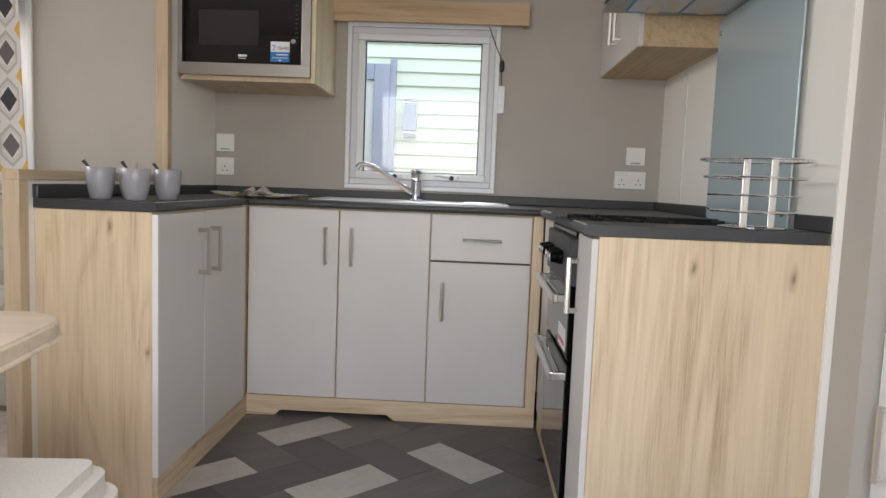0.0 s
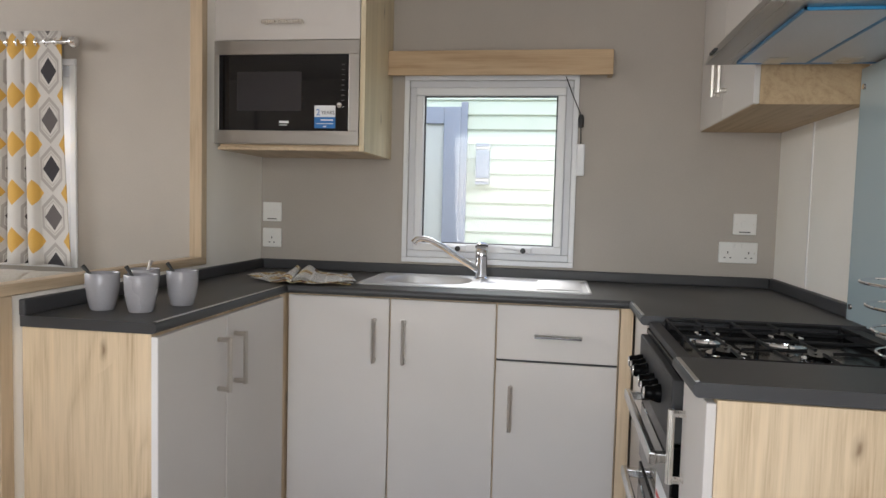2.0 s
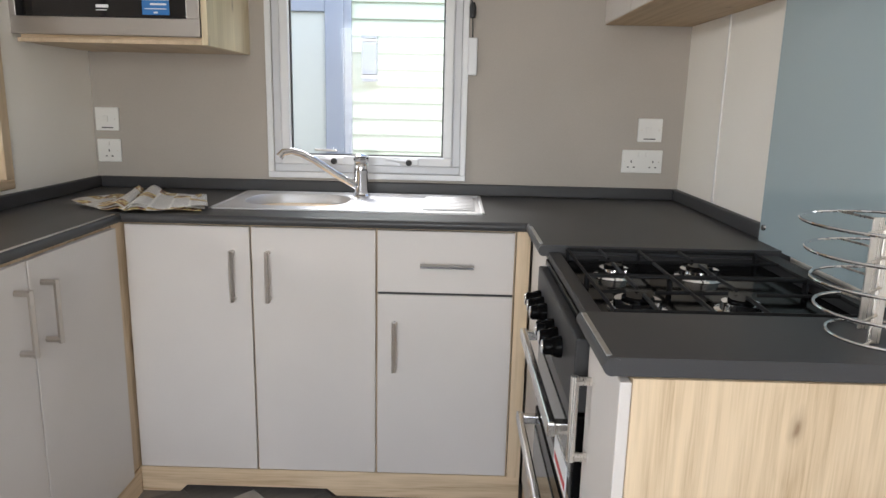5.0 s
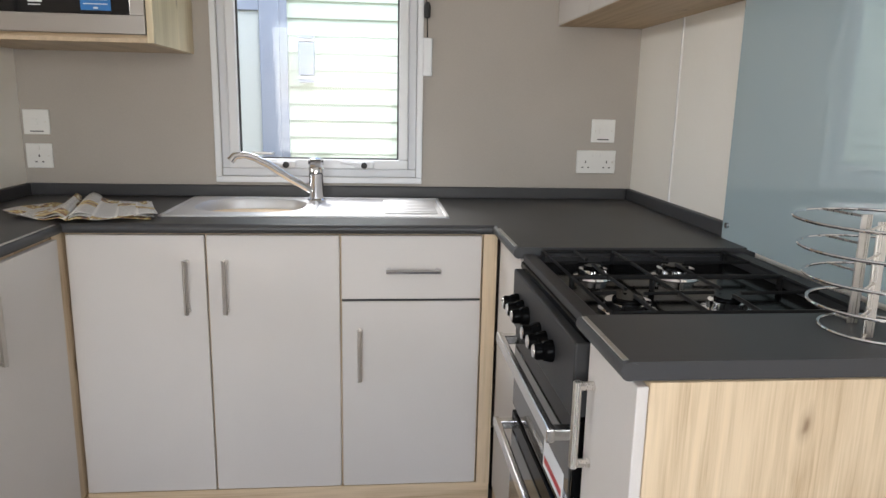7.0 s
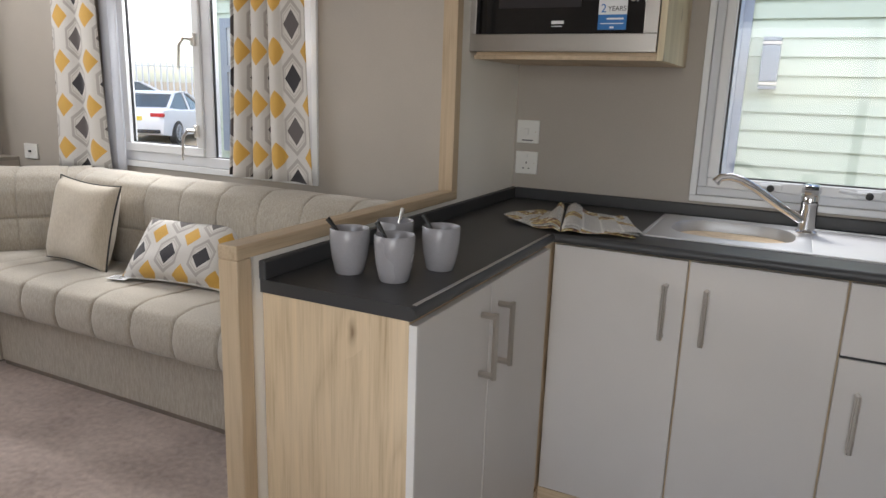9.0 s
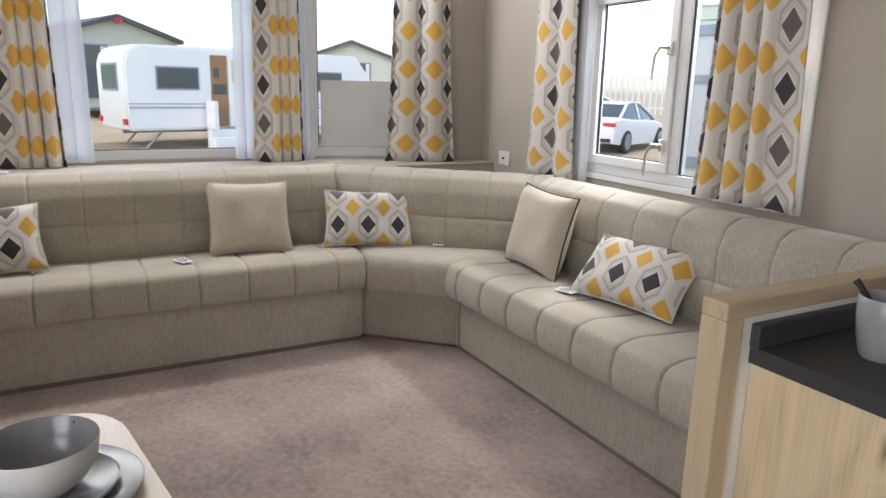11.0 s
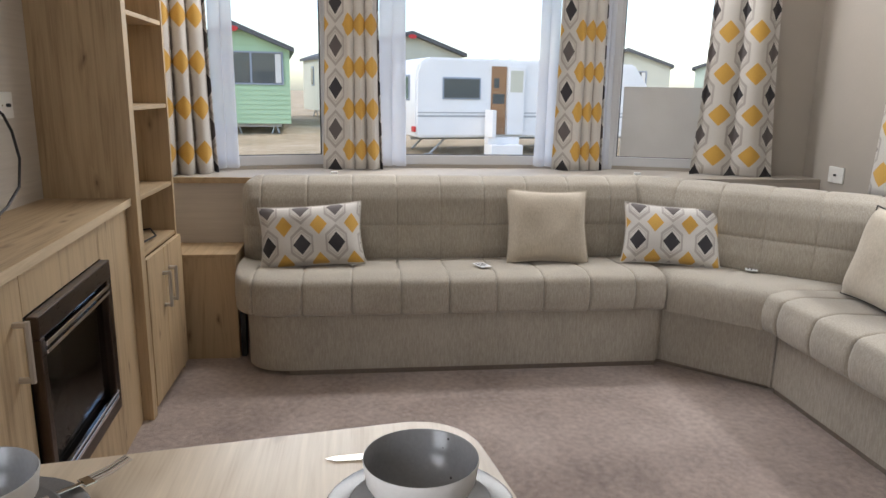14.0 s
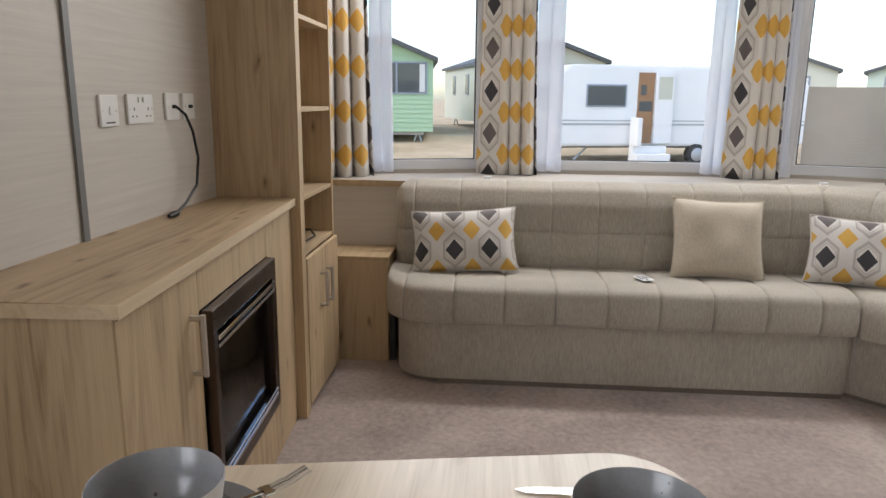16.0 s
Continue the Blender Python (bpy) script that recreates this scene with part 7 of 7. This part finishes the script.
def car(m):
    """A white saloon: body shell swept from side sections, glasshouse, wheels, lights and plate."""
    c = thing("parked_car", m.translation, "white saloon car parked on the gravel", "car")
    bm = bmesh.new()
    # sections from tail to nose: (x, half width, sill, belt)
    secs = [(0.0, 0.70, 0.42, 0.88), (0.08, 0.82, 0.30, 1.0), (0.5, 0.88, 0.25, 1.02), (1.4, 0.9, 0.22, 0.96), (2.8, 0.9, 0.22, 0.93), (3.6, 0.87, 0.24, 0.86), (4.3, 0.80, 0.28, 0.74), (4.5, 0.62, 0.36, 0.60)]
    rings = []
    for x, h, a, b in secs:
        pts = [(-h * 0.94, a), (-h, (a + b) / 2), (-h * 0.97, b - 0.06), (-h * 0.85, b), (h * 0.85, b), (h * 0.97, b - 0.06), (h, (a + b) / 2), (h * 0.94, a)]
        rings.append([bm.verts.new((x, y, z)) for y, z in pts])
    for a, b in zip(rings, rings[1:]):
        for i in range(8):
            bm.faces.new((a[i], a[(i + 1) % 8], b[(i + 1) % 8], b[i]))
    bm.faces.new(rings[0])
    bm.faces.new(rings[-1])
    part("body", moved(bm, m), M_CAR, c, True)
    bm = bmesh.new()
    rings = []
    for x, h, z in ((0.55, 0.74, 1.0), (1.25, 0.62, 1.38), (2.2, 0.60, 1.42), (3.35, 0.72, 0.93)):
        rings.append([bm.verts.new((x, s * h, zz)) for s, zz in ((-1, z), (1, z))])
        lo = 0.92 if z > 0.95 else 0.90
        rings[-1] += [bm.verts.new((x, 0.80, lo)), bm.verts.new((x, -0.80, lo))]
    for a, b in zip(rings, rings[1:]):
        for i in range(4):
            bm.faces.new((a[i], a[(i + 1) % 4], b[(i + 1) % 4], b[i]))
    bm.faces.new(rings[0])
    bm.faces.new(rings[-1])
    part("glasshouse", moved(bm, m), M_FAR_GLASS, c)
    bm = bmesh.new()
    rings = [[bm.verts.new((x, s * h, z + dz)) for s, dz in ((-1, 0), (1, 0), (1, 0.03), (-1, 0.03))] for x, h, z in ((1.2, 0.63, 1.365), (1.7, 0.63, 1.41), (2.3, 0.61, 1.41))]
    for a, b in zip(rings, rings[1:]):
        for i in range(4):
            bm.faces.new((a[i], a[(i + 1) % 4], b[(i + 1) % 4], b[i]))
    bm.faces.new(rings[0])
    bm.faces.new(rings[-1])
    for s in (-1, 1):
        tube(bm, [(0.5, s * 0.76, 0.99), (1.25, s * 0.64, 1.38)], 0.045, 6)
        tube(bm, [(3.4, s * 0.74, 0.93), (2.25, s * 0.63, 1.41)], 0.035, 6)
        tube(bm, [(1.95, s * 0.80, 0.93), (1.95, s * 0.63, 1.40)], 0.03, 6)
    part("roof", moved(bm, m), M_CAR, c)
    for x in (0.85, 3.6):
        for s in (-1, 1):
            bm = bmesh.new()
            lathe(bm, [(0.0, -0.1), (0.2, -0.1), (0.32, -0.09), (0.33, 0.0), (0.32, 0.09), (0.2, 0.1), (0.0, 0.1)], (x, s * 0.82, 0.33), 24, "y")
            w = part("wheel", moved(bm, m), M_TYRE, c, True)
            bm = bmesh.new()
            for k in range(10):
                a = 2 * math.pi * k / 10
                tube(bm, [(x, s * 0.925, 0.33), (x + 0.2 * math.cos(a), s * 0.925, 0.33 + 0.2 * math.sin(a))], 0.016, 6)
            tube(bm, [(x + 0.21 * math.cos(a), s * 0.925, 0.33 + 0.21 * math.sin(a)) for a in [2 * math.pi * k / 24 for k in range(24)]], 0.014, 6, True)
            part("rim", moved(bm, m), M_GALV, w, True)
    part("tail_lamp", moved(boxes((-0.01, 0.12, 0.48, 0.83, 0.78, 0.88), (-0.01, 0.12, -0.83, -0.48, 0.78, 0.88), bevel=0.01), m), M_RED, c)
    part("number_plate", moved(boxes((-0.02, 0.01, -0.26, 0.26, 0.68, 0.79)), m), material("yellow_plate", (0.75, 0.55, 0.05), 0.5), c)
    part("bumper", moved(boxes((-0.03, 0.1, -0.72, 0.72, 0.34, 0.44), bevel=0.02), m), M_BLACK_MATT, c)
    return c


base_car = car(pose(-16.3, 14.2, rise(-16.3, 14), 0, 0, 116))
copy_thing(base_car, pose(-24.5, 23.0, rise(-24.5, 22), 0, 0, 120))


def fence():
    f = thing("metal_fence", (-22, 26, GROUND), "tall pale steel paling fence behind the cars", "fence")
    bm = bmesh.new()
    for i in range(110):
        t = i / 109
        x, y = -46 + 36 * t, 26 + 18 * t
        box(bm, x - 0.05, x + 0.05, y - 0.02, y + 0.02, GROUND - 0.1, rise(x, y) + 2.4)
    for z in (0.4, 2.2):
        tube(bm, [(-46, 26.05, rise(-46, 0) + z), (-28, 35.05, rise(-28, 0) + z), (-10, 44.05, rise(-10, 0) + z)], 0.04, 6)
    part("paling", bm, mottled("pale_fence_steel", (0.62, 0.64, 0.66), (0.70, 0.72, 0.74), 0.6), f)


fence()


# ---- vinyl floor planks: a herringbone laid at forty-five degrees ----
deck = structure("kitchen_floor", boxes((-1.3, 1.02, TV_Y, 3.6, -0.0118, -0.003)), M_SCREED, "herringbone vinyl plank floor in greys", "floor")
PW = 0.1725
proto = {}
for kind, (a, b) in (("long", (2 * PW, PW)), ("cross", (PW, 2 * PW))):
    for tone, mat in (("dark", M_PLANK), ("light", M_PLANK_LIGHT)):
        bm = boxes((0.0007, a - 0.0007, 0.0007, b - 0.0007, -0.0029, 0.0), bevel=0.0006)
        me = bpy.data.meshes.new("plank")
        bm.to_mesh(me)
        bm.free()
        me.materials.append(mat)
        proto[kind, tone] = me
rnd = random.Random(21)
LIGHT = {("long", 0, 0), ("cross", 2, -4), ("long", -1, -3), ("cross", -3, 1), ("long", 3, -7), ("cross", 6, -4)}
turn = Matrix.Rotation(radians(45), 4, "Z")


def plank_place(kind, i, j):
    m = turn @ Matrix.Translation((1.40 + i * PW, 2.455 + j * PW, 0))
    return m, m @ Vector((PW, PW / 2, 0) if kind == "long" else (PW / 2, PW, 0))


pale = [plank_place(*k)[1] for k in sorted(LIGHT)]
for j in range(-18, 16):
    for i in range(-18, 22):
        kind = "long" if (i + j) % 4 == 0 else "cross" if (i + j) % 4 == 2 else None
        if kind is None:
            continue
        m, mid = plank_place(kind, i, j)
        tone = "light" if (kind, i, j) in LIGHT else "dark"
        if tone == "dark" and rnd.random() < 0.3 and all((mid - q).length > 0.40 for q in pale):
            tone = "light"
            pale.append(mid)
        if not (-1.16 < mid.x < 0.95 and 0.05 < mid.y < 3.45):
            continue
        if mid.x > 0.40 and mid.y > 1.95:
            continue
        if mid.y > 3.28 or (mid.x < -1.12 and mid.y > 2.3):
            continue
        ob = new("plank", proto[kind, tone])
        ob.parent = deck
        ob.matrix_basis = m
